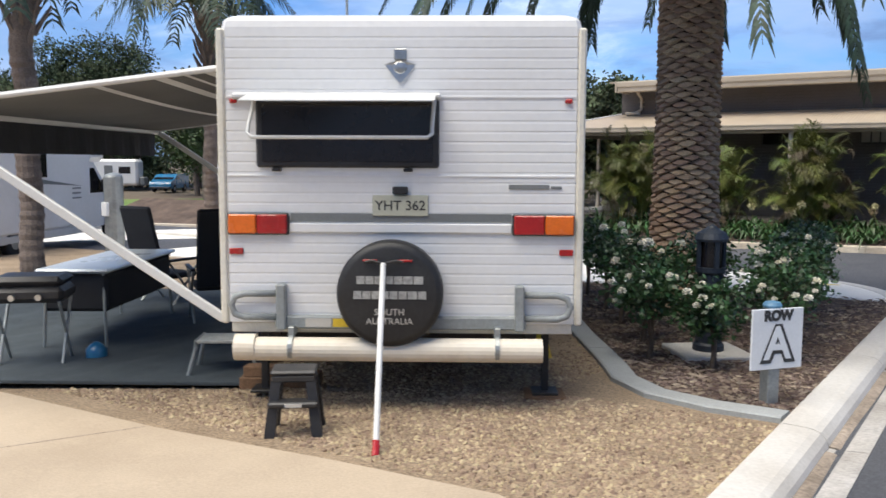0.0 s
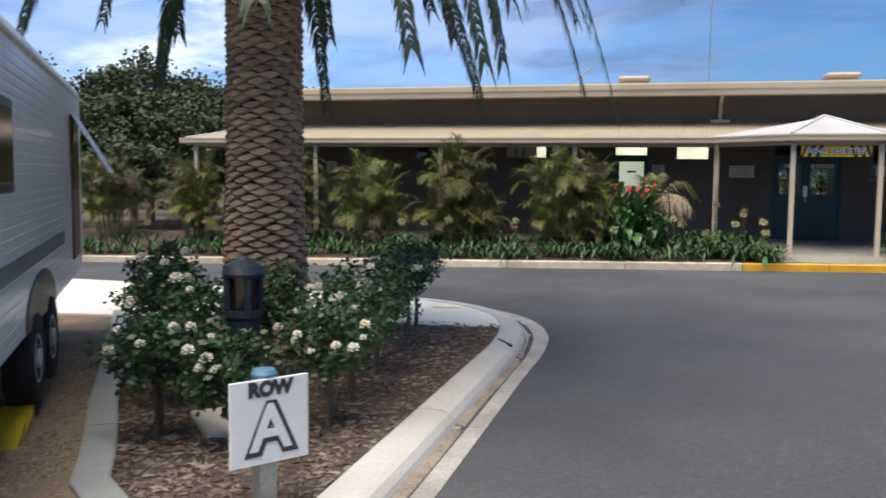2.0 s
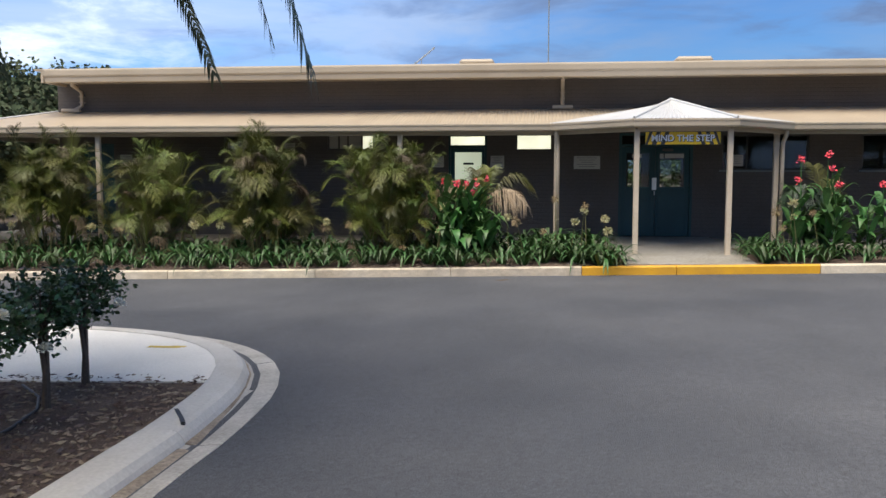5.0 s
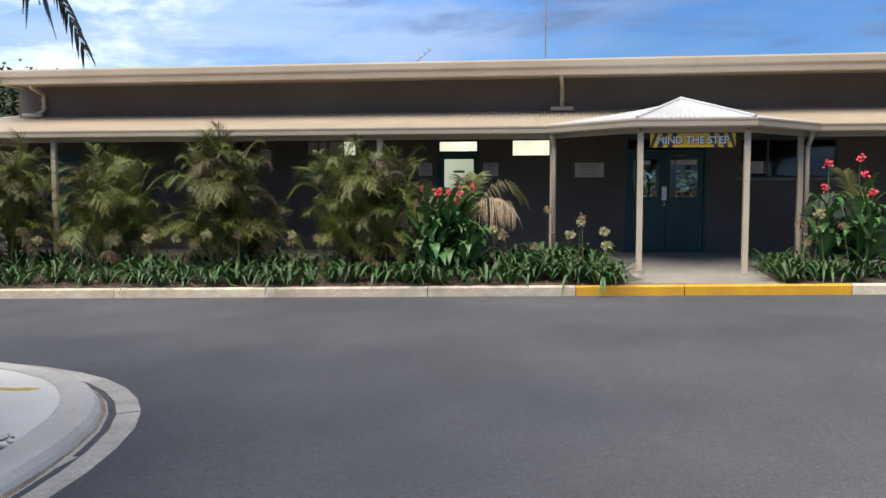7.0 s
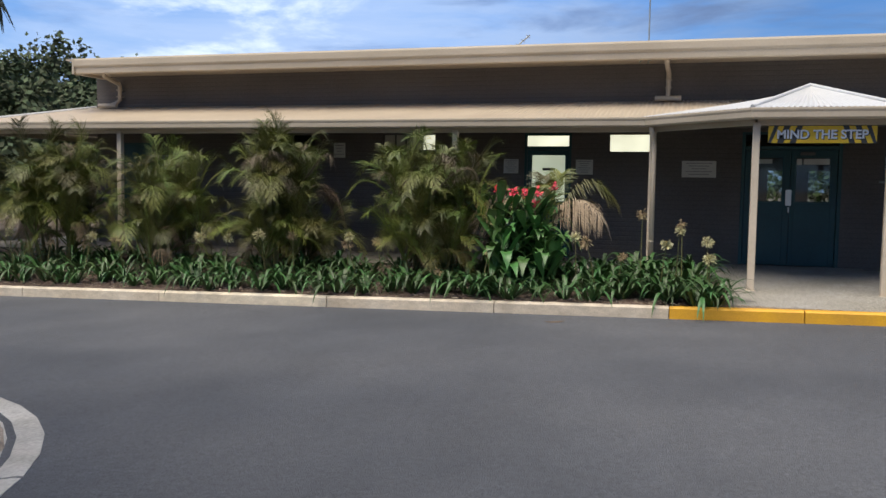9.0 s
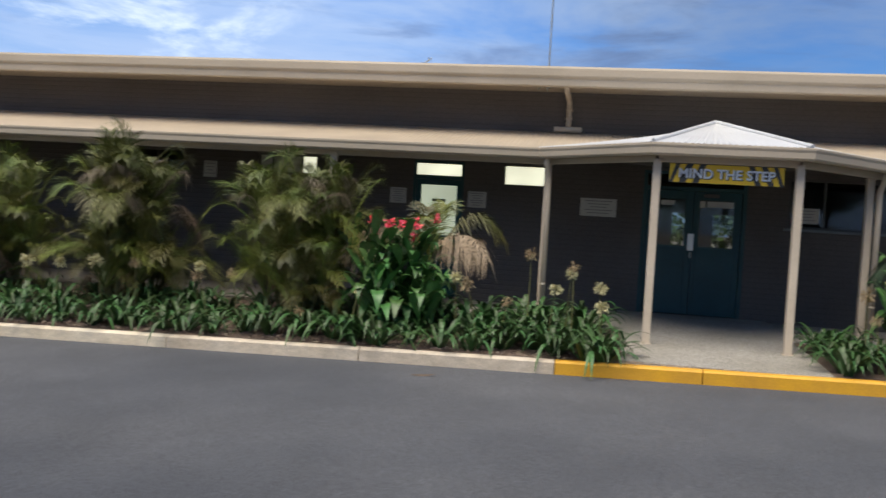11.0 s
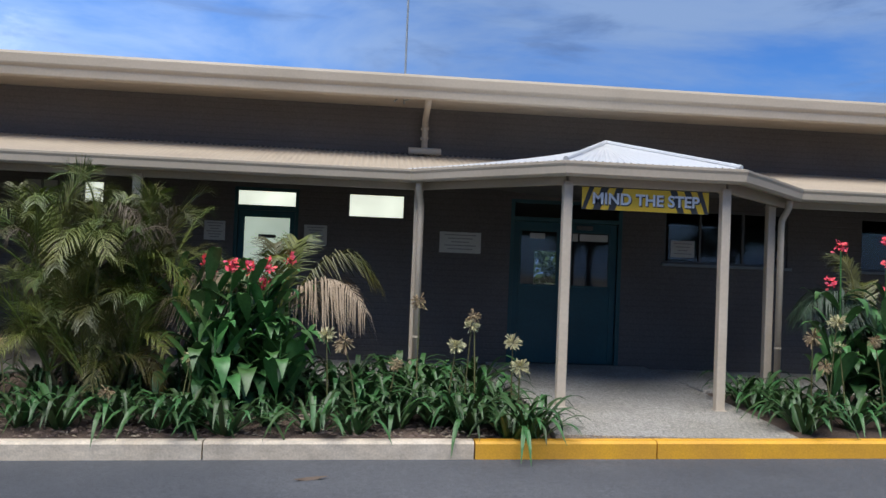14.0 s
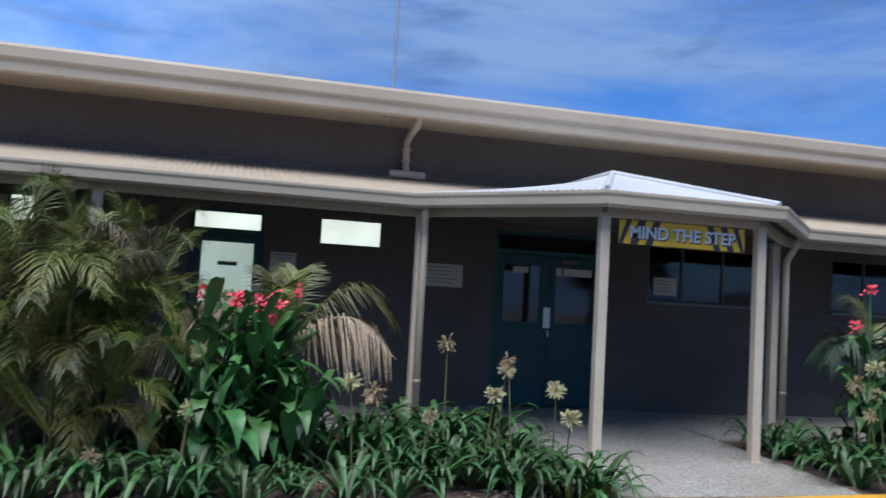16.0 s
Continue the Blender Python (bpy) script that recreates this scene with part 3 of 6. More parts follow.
# same paving as the next stretch, coloured darker to stand for shade
tagged(part("floor_verandah_shaded", Geo().box(-11.4, 1.198, 22.45, WY, -0.35, FLOOR - 0.03, 0.01), floor_dark), "planted verandah paving with shade in its dark colour", "floor", kind="structure")
tagged(part("floor_verandah_left", Geo().box(1.2, 3.698, 22.45, WY, -0.35, FLOOR - 0.03, 0.01), exposed), "grey exposed-aggregate verandah floor", "floor", kind="structure")
tagged(part("floor_verandah_side", Geo().box(-11.4, L - 0.002, WY + 0.002, 33.5, -0.35, FLOOR - 0.03, 0.01), exposed), "grey exposed-aggregate side verandah floor", "floor", kind="structure")
tagged(part("floor_verandah_right", Geo().box(6.052, 20, 22.45, WY, -0.35, FLOOR - 0.03, 0.01), exposed), "grey exposed-aggregate verandah floor", "floor", kind="structure")

# front wall with real openings
OPEN = [(-5.4, -4.3, 2.3, 2.69), (-2.85, -1.72, 2.33, 2.69), (0.05, 0.95, FLOOR, 2.69), (1.63, 2.47, 2.31, 2.69), (4.0, 5.66, FLOOR, 2.7), (6.3, 8.2, 1.86, 2.66), (9.35, 11.2, 1.86, 2.66), (-9.0, -8.2, FLOOR, 2.5)]
OPEN.sort()
g = Geo()
x = L
for a, b, z0, z1 in OPEN:
    g.box(x, a, WY, WY + 0.23, -0.5, 4.2)
    if z0 > FLOOR + 0.01:
        g.box(a, b, WY, WY + 0.23, -0.5, z0)
    else:
        g.box(a, b, WY, WY + 0.23, -0.5, FLOOR - 0.002)
    g.box(a, b, WY, WY + 0.23, z1, 4.2)
    x = b
g.box(x, R, WY, WY + 0.23, -0.5, 4.2)
tagged(part("wall_front", g, brick), "dark brown painted brick wall", "wall", kind="structure")
tagged(part("wall_side", Geo().box(L, L + 0.23, WY + 0.232, WY + 9, -0.5, 4.2), brick), "dark brown painted brick side wall", "wall", kind="structure")
tagged(part("wall_far_side", Geo().box(R - 0.23, R, WY + 0.232, WY + 9, -0.5, 4.2), brick), "dark brown painted brick side wall", "wall", kind="structure")
tagged(part("wall_back", Geo().box(L, 5.1, WY + 9, WY + 9.23, -0.5, 4.2).box(6.9, R, WY + 9, WY + 9.23, -0.5, 4.2).box(5.1, 6.9, WY + 9, WY + 9.23, -0.5, 1.3).box(5.1, 6.9, WY + 9, WY + 9.23, 2.25, 4.2).box(5.6, 6.15, WY + 9, WY + 9.23, 1.3, 2.25), brick), "dark brown painted brick back wall", "wall", kind="structure")
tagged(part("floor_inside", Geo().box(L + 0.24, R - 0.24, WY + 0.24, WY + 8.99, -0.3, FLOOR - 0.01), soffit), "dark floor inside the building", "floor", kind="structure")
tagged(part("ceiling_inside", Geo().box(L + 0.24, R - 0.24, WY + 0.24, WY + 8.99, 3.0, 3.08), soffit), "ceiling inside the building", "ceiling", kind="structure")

roof = tagged(new("roof_main"), "low-pitched cream metal roof with deep fascia gutter", "roof", kind="structure")
part("roof_sheet", Geo().box(L - 0.05, R + 0.4, 23.75, WY + 9.6, 4.17, 4.205), roof_metal, roof)
part("fascia", Geo().box(L + 0.2, R + 0.4, 23.79, 23.815, 3.89, 4.165, 0.005), cream_metal, roof)
part("eave_lining", Geo().box(L + 0.2, R + 0.4, 23.817, WY - 0.003, 3.94, 3.95), cream_metal, roof)
g = Geo()
prof = [(23.785, 4.06), (23.785, 3.91), (23.76, 3.88), (23.7, 3.88), (23.675, 3.9), (23.67, 4.0), (23.64, 4.03), (23.632, 4.05), (23.632, 4.16), (23.645, 4.195), (23.66, 4.16), (23.665, 4.06), (23.7, 3.93), (23.76, 3.93), (23.77, 4.06)]
n = len(prof)
g.add([(xx, y, z) for xx in (L + 0.25, R + 0.4) for y, z in prof], [(i, (i + 1) % n, (i + 1) % n + n, i + n) for i in range(n)] + [tuple(range(n)), tuple(range(n, 2 * n))[::-1]])
part("gutter", g, cream_metal, roof, fix=True)
part("barge", Geo().box(L + 0.18, L + 0.24, 23.64, WY + 9.6, 3.88, 4.2, 0.006), cream_metal, roof)

# verandah roof: corrugated sheet as real ribs
vroof = tagged(new("roof_verandah"), "cream corrugated verandah roof with gutter", "roof", kind="structure")


def corrugated(x0, x1, y0, z0, y1, z1, pitch=0.076, amp=0.009):
    g = Geo()
    n = int((x1 - x0) / pitch * 4)
    vs = []
    for i in range(n + 1):
        x = x0 + (x1 - x0) * i / n
        d = amp * math.sin(2 * math.pi * (x - x0) / pitch)
        k = min(max((x + 11.35) / 1.75, 0.02), 1)
        vs += [(x, y0, z0 + d), (x, y0 + (y1 - y0) * k, z0 + (z1 - z0) * k + d)]
    return g.add(vs, [(2 * i, 2 * i + 2, 2 * i + 3, 2 * i + 1) for i in range(n)])


EY, EZ, TZ = 22.6, 2.8, 3.27
part("roof_sheet", corrugated(-11.35, 20, EY, EZ, WY - 0.004, TZ), roof_metal, vroof, smooth=True, fix=False)
g = Geo()
ribs = int(10.9 / 0.076 * 4)
vs = []
for i in range(ribs + 1):
    y = EY + 10.9 * i / ribs
    d = 0.009 * math.sin(2 * math.pi * (y - EY) / 0.076)
    k = min(max((y - EY) / (WY - EY), 0.02), 1)
    vs += [(-11.35, y, EZ + d), (-11.35 + 1.745 * k, y, EZ + (TZ - EZ) * k + d)]
# side slope takes the paler roof colour to stand for sky reflected on it
part("roof_sheet", g.add(vs, [(2 * i, 2 * i + 1, 2 * i + 3, 2 * i + 2) for i in range(ribs)]), porch_roof, vroof, "side slope, paler colour for reflected sky", smooth=True, fix=False)
part("hip_cap", Geo().tube([(-11.35, EY, EZ + 0.015), (-9.605, WY - 0.01, TZ + 0.015)], 0.026, 8), porch_roof, vroof)
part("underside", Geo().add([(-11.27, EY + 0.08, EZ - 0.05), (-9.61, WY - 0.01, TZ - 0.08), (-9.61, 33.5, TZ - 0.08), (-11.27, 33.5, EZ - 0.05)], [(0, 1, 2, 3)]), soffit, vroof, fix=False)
part("apron_flashing", Geo().box(L + 0.01, R, WY - 0.03, WY - 0.003, TZ - 0.02, TZ + 0.09, 0.004), brick, vroof, "dark flashing strip")
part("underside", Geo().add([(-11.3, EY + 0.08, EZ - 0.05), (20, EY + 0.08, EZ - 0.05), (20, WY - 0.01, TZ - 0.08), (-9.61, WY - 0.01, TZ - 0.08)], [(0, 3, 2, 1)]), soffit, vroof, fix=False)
GUT = [(0.0, 0.02), (0.0, -0.1), (-0.02, -0.125), (-0.1, -0.125), (-0.125, -0.1), (-0.13, -0.03), (-0.145, 0.0), (-0.145, 0.025), (-0.13, 0.03), (-0.115, -0.02), (-0.105, -0.09), (-0.02, -0.1), (-0.012, 0.02)]


def gutter_run(points, z, parent, offset=0.02):
    """Quad gutter swept along plan points at one height, its front to the right of the path."""
    n = len(GUT)
    vs = []
    for i, p in enumerate(points):
        a, b = Vector(points[max(i - 1, 0)]), Vector(points[min(i + 1, len(points) - 1)])
        t = (b - a).normalized()
        left = Vector((-t.y, t.x))
        for o, h in GUT:
            q = Vector(p) + (o + offset) * left
            vs.append((q.x, q.y, z + h))
    fs = [(i * n + j, (i + 1) * n + j, (i + 1) * n + (j + 1) % n, i * n + (j + 1) % n) for i in range(len(points) - 1) for j in range(n)]
    fs += [tuple(range(n)), tuple(range((len(points) - 1) * n, len(points) * n))[::-1]]
    return part("gutter", Geo().add(vs, fs), cream_metal, parent)


gutter_run([(-11.4, 33.5), (-11.4, EY), (2.42, EY), (3.97, 21.12), (5.82, 21.12), (7.25, EY), (20, EY)], 2.775, vroof)
BEAM = [((-11.1, 33.4), (-11.1, VY + 0.06)), ((-11.2, VY), (2.5, VY)), ((2.5, VY), (4.02, PY)), ((4.02, PY), (5.76, PY)), ((5.76, PY), (7.15, VY)), ((7.15, VY), (20, VY))]
for a, b in BEAM:
    d = Vector(b) - Vector(a)
    m = Matrix.Translation((a[0], a[1], 0)) @ Matrix.Rotation(math.atan2(d.y, d.x), 4, "Z")
    part("beam", Geo().box(0.01, d.length - 0.01, -0.03, 0.03, 2.58, 2.7, 0.006, m), cream_metal, vroof)

# porch hip
hip = tagged(new("roof_porch"), "pale hipped corrugated roof over the entrance", "roof", kind="structure")
APEX, BACK = Vector((4.89, 23.0, 3.31)), Vector((4.89, WY - 0.02, 3.335))
A, B, C, D = Vector((2.36, EY + 0.02, 2.815)), Vector((3.94, 21.1, 2.815)), Vector((5.84, 21.1, 2.815)), Vector((7.3, EY + 0.02, 2.815))


def hip_face(corners, along, pitch=0.076, amp=0.009):
    """A corrugated triangle or quad: eave from corners[0] to corners[1], top edge from corners[3] to corners[2]."""
    a, b, c, d = corners
    n = int((b - a).length / pitch * 4)
    nrm = (b - a).cross(d - a).normalized()
    vs = []
    for i in range(n + 1):
        k = i / n
        w = amp * math.sin(2 * math.pi * k * (b - a).length / pitch) * nrm
        vs += [a.lerp(b, k) + w, d.lerp(c, k) + w * 0.6]
    return Geo().add(vs, [(2 * i, 2 * i + 2, 2 * i + 3, 2 * i + 1) for i in range(n)])


part("roof_sheet", hip_face((B, C, APEX, APEX), 0), porch_roof, hip, smooth=True, fix=False)
part("roof_sheet", hip_face((A, B, APEX, BACK), 0), porch_roof, hip, smooth=True, fix=False)
part("roof_sheet", hip_face((C, D, BACK, APEX), 0), porch_roof, hip, smooth=True, fix=False)
up = Vector((0, 0, 0.016))
part("ridge_cap", Geo().tube([B + up, APEX + up], 0.028, 8), porch_roof, hip)
part("ridge_cap", Geo().tube([C + up, APEX + up], 0.028, 8), porch_roof, hip)
part("ridge_cap", Geo().tube([APEX + up, BACK + up], 0.03, 8), porch_roof, hip)
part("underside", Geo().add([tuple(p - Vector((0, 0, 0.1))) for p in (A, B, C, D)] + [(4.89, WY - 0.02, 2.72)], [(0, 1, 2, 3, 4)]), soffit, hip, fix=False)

for px, py, slim in [(-11.1, VY, 0), (-7.6, VY, 0), (-4.2, VY, 0), (-0.8, VY, 0), (2.53, VY, 0), (4.02, PY, 0), (5.76, PY, 0), (6.99, VY, 0), (10.5, VY, 0), (13.9, VY, 0), (17.3, VY, 0), (-11.1, 26.4, 0), (-11.1, 30.0, 0)]:
    base = 0.23 if 3.5 < px < 6.1 else (bed_z(px, 22.4) - 0.06 if py == VY else FLOOR - 0.034)
    post = thing("verandah_post", "cream square steel verandah post", "post", pose(px, py, base), group="verandah posts")
    part("shaft", Geo().box(-0.05, 0.05, -0.05, 0.05, 0, 2.62 - base, 0.008), post_paint, post)
    part("cap_plate", Geo().box(-0.06, 0.06, -0.06, 0.06, 2.575 - base, 2.585 - base), post_paint, post)
    part("foot_plate", Geo().box(-0.065, 0.065, -0.065, 0.065, -0.004, 0.008, 0.002), post_paint, post)

for px, shift, shoe in ((-8.75, -0.18, -0.4), (2.67, 0.02, 0.02), (14.5, 0.1, 0.06)):
    dp = thing("downpipe", "cream round downpipe with spreader shoe on the verandah roof", "downpipe", pose(px, 0, 0), group="downpipes")
    part("pipe", Geo().tube([(0, 23.8, 3.93), (0, 23.8, 3.87), (shift * 0.1, 23.84, 3.84), (shift * 0.9, 24.5, 3.76), (shift, 24.56, 3.72), (shift, 24.56, 3.42), (shift + (shoe - shift) * 0.35, 24.53, 3.35), (shift + (shoe - shift) * 0.7, 24.49, 3.31)], 0.045, 12), cream_metal, dp, smooth=True)
    part("spreader", Geo().tube([(shoe - 0.23, 24.44, 3.29), (shoe + 0.23, 24.44, 3.29)], 0.05, 12), cream_metal, dp)
    part("collar", Geo().tube([(0, 23.8, 3.885), (0, 23.8, 3.9)], 0.055, 12), cream_metal, dp)
    for zz in (3.48, 3.62):
        part("bracket", Geo().box(shift - 0.055, shift + 0.055, 24.51, 24.655, zz, zz + 0.025, 0.003), cream_metal, dp)
for px, bend in ((2.555, -0.04), (7.09, 0.03)):
    dp = thing("post_downpipe", "cream round downpipe strapped to a verandah post", "downpipe", pose(px, 22.675, 0), group="post downpipes")
    foot = bed_z(px, 22.4) - 0.02
    part("pipe", Geo().tube([(bend, -0.14, 2.67), (bend, -0.14, 2.6), (bend * 0.85, -0.12, 2.55), (bend * 0.15, -0.01, 2.42), (0, 0, 2.37), (0, 0, 2.2), (0, 0, foot)], 0.04, 12), post_paint, dp, smooth=True)
    for zz in (0.8, 1.9):
        part("strap", Geo().tube([(0, 0, zz), (0, 0, zz + 0.025)], 0.0435, 12), post_paint, dp)

# windows and doors


def window(name, x0, x1, z0, z1, glass_mat, mullions, label, y=WY, frame_mat=alu, last=None):
    w = tagged(new(name), label, "window", kind="structure")
    f = 0.035
    fr = part("window_frame", Geo().box(x0, x1, y + 0.03, y + 0.09, z0, z0 + f, 0.004).box(x0, x1, y + 0.03, y + 0.09, z1 - f, z1, 0.004)
              .box(x0, x0 + f, y + 0.03, y + 0.09, z0 + f, z1 - f, 0.004).box(x1 - f, x1, y + 0.03, y + 0.09, z0 + f, z1 - f, 0.004), frame_mat, w)
    xs = [x0 + f] + mullions + [x1 - f]
    for mx in mullions:
        part("mullion", Geo().box(mx - 0.018, mx + 0.018, y + 0.035, y + 0.085, z0 + f, z1 - f, 0.003), frame_mat, w)
    for a, b in zip(xs, xs[1:]):
        p = part("pane", Geo().box(a, b, y + 0.058, y + 0.064, z0 + f, z1 - f), last if last and b == xs[-1] else glass_mat, w)
        p.visible_shadow = False
    return w


window("window_1", -2.85, -1.72, 2.33, 2.69, paper, [-2.58, -2.36, -2.02], "small high window with blinds and one lit pane", last=lit)
window("window_2", 1.63, 2.47, 2.31, 2.69, lit, [], "high frosted window lit from inside")
window("window_3", 6.3, 8.2, 1.86, 2.66, pane, [6.86, 7.52], "dark aluminium three-pane window")
window("window_4", 9.35, 11.2, 1.86, 2.66, pane, [9.95, 10.6], "dark aluminium three-pane window")
window("window_6", 5.1, 5.6, 1.3, 2.25, pane, [], "narrow back window letting in green garden light", y=WY + 9.05)
window("window_7", 6.15, 6.9, 1.3, 2.25, pane, [], "back window letting in green garden light", y=WY + 9.05)
window("window_5", -5.4, -4.3, 2.3, 2.69, pane, [-4.85], "small high dark window")
for nm, (a, b, z) in {"sill_1": (6.25, 8.25, 1.86), "sill_2": (9.3, 11.25, 1.86)}.items():
    tagged(part("window_" + nm, Geo().box(a, b, WY - 0.06, WY - 0.002, z - 0.045, z - 0.002, 0.006), stripe_grey), "thin grey window sill", "sill", kind="structure")

d1 = tagged(new("door_1"), "teal door with a lit panel and frosted transom", "door", kind="structure")
part("door_frame", Geo().box(0.05, 0.1, WY + 0.02, WY + 0.13, FLOOR, 2.69, 0.004).box(0.9, 0.95, WY + 0.02, WY + 0.13, FLOOR, 2.69, 0.004).box(0.1, 0.9, WY + 0.02, WY + 0.13, 2.64, 2.69, 0.004).box(0.1, 0.9, WY + 0.02, WY + 0.13, 2.37, 2.44, 0.004), teal_frame, d1)
part("transom", Geo().box(0.1, 0.9, WY + 0.06, WY + 0.066, 2.44, 2.64), lit, d1, "frosted transom lit from inside")
part("leaf", Geo().box(0.105, 0.895, WY + 0.05, WY + 0.09, FLOOR + 0.01, 2.365, 0.004), teal, d1)
part("lit_panel", Geo().box(0.2, 0.83, WY + 0.036, WY + 0.049, 1.4, 2.27, 0.004), lit_dim, d1, "pale frosted panel lit from inside")
part("letter_slot", Geo().box(0.4, 0.64, WY + 0.028, WY + 0.036, 1.98, 2.03, 0.003), alu, d1, "dark small name plate")
part("kick_notice", Geo().box(0.22, 0.62, WY + 0.04, WY + 0.049, 0.56, 0.73, 0.002), paper, d1, "white notice low on the door")
part("handle", Geo().tube([(0.84, WY + 0.05, 1.33), (0.84, WY - 0.0, 1.33), (0.74, WY - 0.0, 1.33)], 0.011, 8), steel, d1)

d2 = tagged(new("door_2"), "dark teal double entrance doors with glazed upper panels", "door", kind="structure")
part("door_frame", Geo().box(4.0, 4.06, WY + 0.0, WY + 0.13, FLOOR, 2.7, 0.004).box(5.6, 5.66, WY + 0.0, WY + 0.13, FLOOR, 2.7, 0.004).box(4.06, 5.6, WY + 0.0, WY + 0.13, 2.65, 2.7, 0.004).box(4.06, 5.6, WY + 0.0, WY + 0.13, 2.39, 2.45, 0.004), teal_frame, d2)
p = part("transom", Geo().box(4.06, 5.6, WY + 0.06, WY + 0.066, 2.45, 2.65), pane, d2)
p.visible_shadow = False
for a, b, ga, gb in ((4.065, 4.827, 4.15, 4.72), (4.833, 5.595, 4.9, 5.5)):
    leaf = part("leaf", Geo().box(a, ga, WY + 0.045, WY + 0.085, FLOOR + 0.01, 2.385, 0.004).box(gb, b, WY + 0.045, WY + 0.085, FLOOR + 0.01, 2.385, 0.004)
                .box(ga, gb, WY + 0.045, WY + 0.085, FLOOR + 0.01, 1.45, 0.004).box(ga, gb, WY + 0.045, WY + 0.085, 2.27, 2.385, 0.004), teal, d2)
    q = part("pane", Geo().box(ga, gb, WY + 0.06, WY + 0.066, 1.45, 2.27), pane, leaf)
    q.visible_shadow = False
    part("glazing_bead", Geo().box(ga, gb, WY + 0.04, WY + 0.046, 1.45, 1.475).box(ga, gb, WY + 0.04, WY + 0.046, 2.245, 2.27).box(ga, ga + 0.025, WY + 0.04, WY + 0.046, 1.475, 2.245).box(gb - 0.025, gb, WY + 0.04, WY + 0.046, 1.475, 2.245), teal_frame, leaf)
part("door_notice", Geo().box(5.04, 5.46, WY + 0.052, WY + 0.058, 2.13, 2.23), paper, d2, "white paper strip taped inside the glass")
part("door_notice", Geo().box(4.93, 5.01, WY + 0.052, WY + 0.058, 2.12, 2.23), paper, d2, "small white sticker")
part("door_notice", Geo().box(4.3, 4.52, WY + 0.052, WY + 0.058, 2.14, 2.22), paper, d2, "small white sticker")
part("lock_plate", Geo().box(4.76, 4.86, WY + 0.034, WY + 0.044, 1.4, 1.68, 0.003), steel, d2, "steel push plate")
part("handle", Geo().tube([(4.81, WY + 0.04, 1.36), (4.81, WY - 0.015, 1.36), (4.81, WY - 0.015, 1.28)], 0.013, 8), steel, d2)
part("closer", Geo().box(4.98, 5.22, WY + 0.0, WY + 0.044, 2.29, 2.35, 0.008), alu, d2)
d3 = tagged(new("door_3"), "dark door at the end of the verandah", "door", kind="structure")
part("leaf", Geo().box(-8.96, -8.24, WY + 0.05, WY + 0.09, FLOOR + 0.01, 2.46, 0.004), teal, d3)
part("door_frame", Geo().box(-9.0, -8.96, WY + 0.02, WY + 0.13, FLOOR, 2.5, 0.004).box(-8.24, -8.2, WY + 0.02, WY + 0.13, FLOOR, 2.5, 0.004).box(-8.96, -8.24, WY + 0.02, WY + 0.13, 2.46, 2.5, 0.004), teal_frame, d3)


def notice(x0, x1, z0, z1, label, rows, back=0.0):
    nb = thing("wall_notice", label, "notice", pose(x0, WY + back, z0), group="notices on the wall")
    w, h = x1 - x0, z1 - z0
    part("board", Geo().box(0, w, -0.012, -0.001, 0, h, 0.002), paper, nb)
    for i in range(rows):
        zz = h * (1 - (i + 0.9) / (rows + 1))
        k = 0.12 * w + 0.08 * w * ((i * 7) % 3)
        part("text_line", Geo().box(k, w - k, -0.0145, -0.0125, zz - 0.02 * h, zz + 0.035 * h), ink_grey, nb)


notice(2.97, 3.57, 1.88, 2.18, "cream rectangular notice board with printed lines", 5)
notice(1.04, 1.36, 1.91, 2.19, "white paper notice beside the lit window", 6)
notice(-0.35, -0.06, 1.92, 2.19, "white paper notice beside the door", 6)
notice(-8.04, -7.74, 1.93, 2.23, "small white paper notice on dark wall", 4)
notice(-3.9, -3.65, 2.2, 2.5, "small white paper notice on dark wall", 4)
notice(6.42, 6.78, 1.95, 2.2, "white paper notice taped by the window", 4, 0.058)

# hanging step sign between the porch posts
sg = thing("step_sign", "yellow and black hanging sign reading MIND THE STEP", "sign", pose(4.875, PY, 2.45))
part("board", Geo().box(-0.7, 0.7, -0.008, 0.008, -0.12, 0.12, 0.002), ink, sg, "black sign board")
for a, b, sa, sb in ((-0.61, -0.535, 1, 1), (-0.45, -0.37, 1, 1), (-0.29, 0.31, 1, -1), (0.385, 0.465, -1, -1), (0.54, 0.61, -1, -1)):
    sa, sb = -0.045 * sa, -0.045 * sb
    part("stripe", Geo().add([(a + sa, -0.0105, -0.118), (b + sb, -0.0105, -0.118), (b - sb, -0.0105, 0.118), (a - sa, -0.0105, 0.118), (a + sa, -0.0085, -0.118), (b + sb, -0.0085, -0.118), (b - sb, -0.0085, 0.118), (a - sa, -0.0085, 0.118)],
         [(0, 1, 2, 3), (4, 7, 6, 5), (0, 4, 5, 1), (3, 2, 6, 7), (0, 3, 7, 4), (1, 5, 6, 2)]), sign_yellow, sg, "yellow panel" if b - a > 0.3 else "yellow stripe")
for e in (-1, 1):
    part("corner", Geo().add([(e * 0.698, yy, zz) for yy in (-0.0105, -0.0085) for zz in (0.118, -0.11)] + [(e * 0.622, -0.0105, 0.118), (e * 0.622, -0.0085, 0.118)], [(0, 1, 4), (2, 5, 3), (0, 4, 5, 2), (1, 3, 5, 4), (0, 2, 3, 1)]), sign_yellow, sg, "yellow corner")
words("lettering_shadow", "MIND THE STEP", 0.168, ink, sg, pose(0.01, -0.012, -0.014, 90), 0.001, bold=0.007)
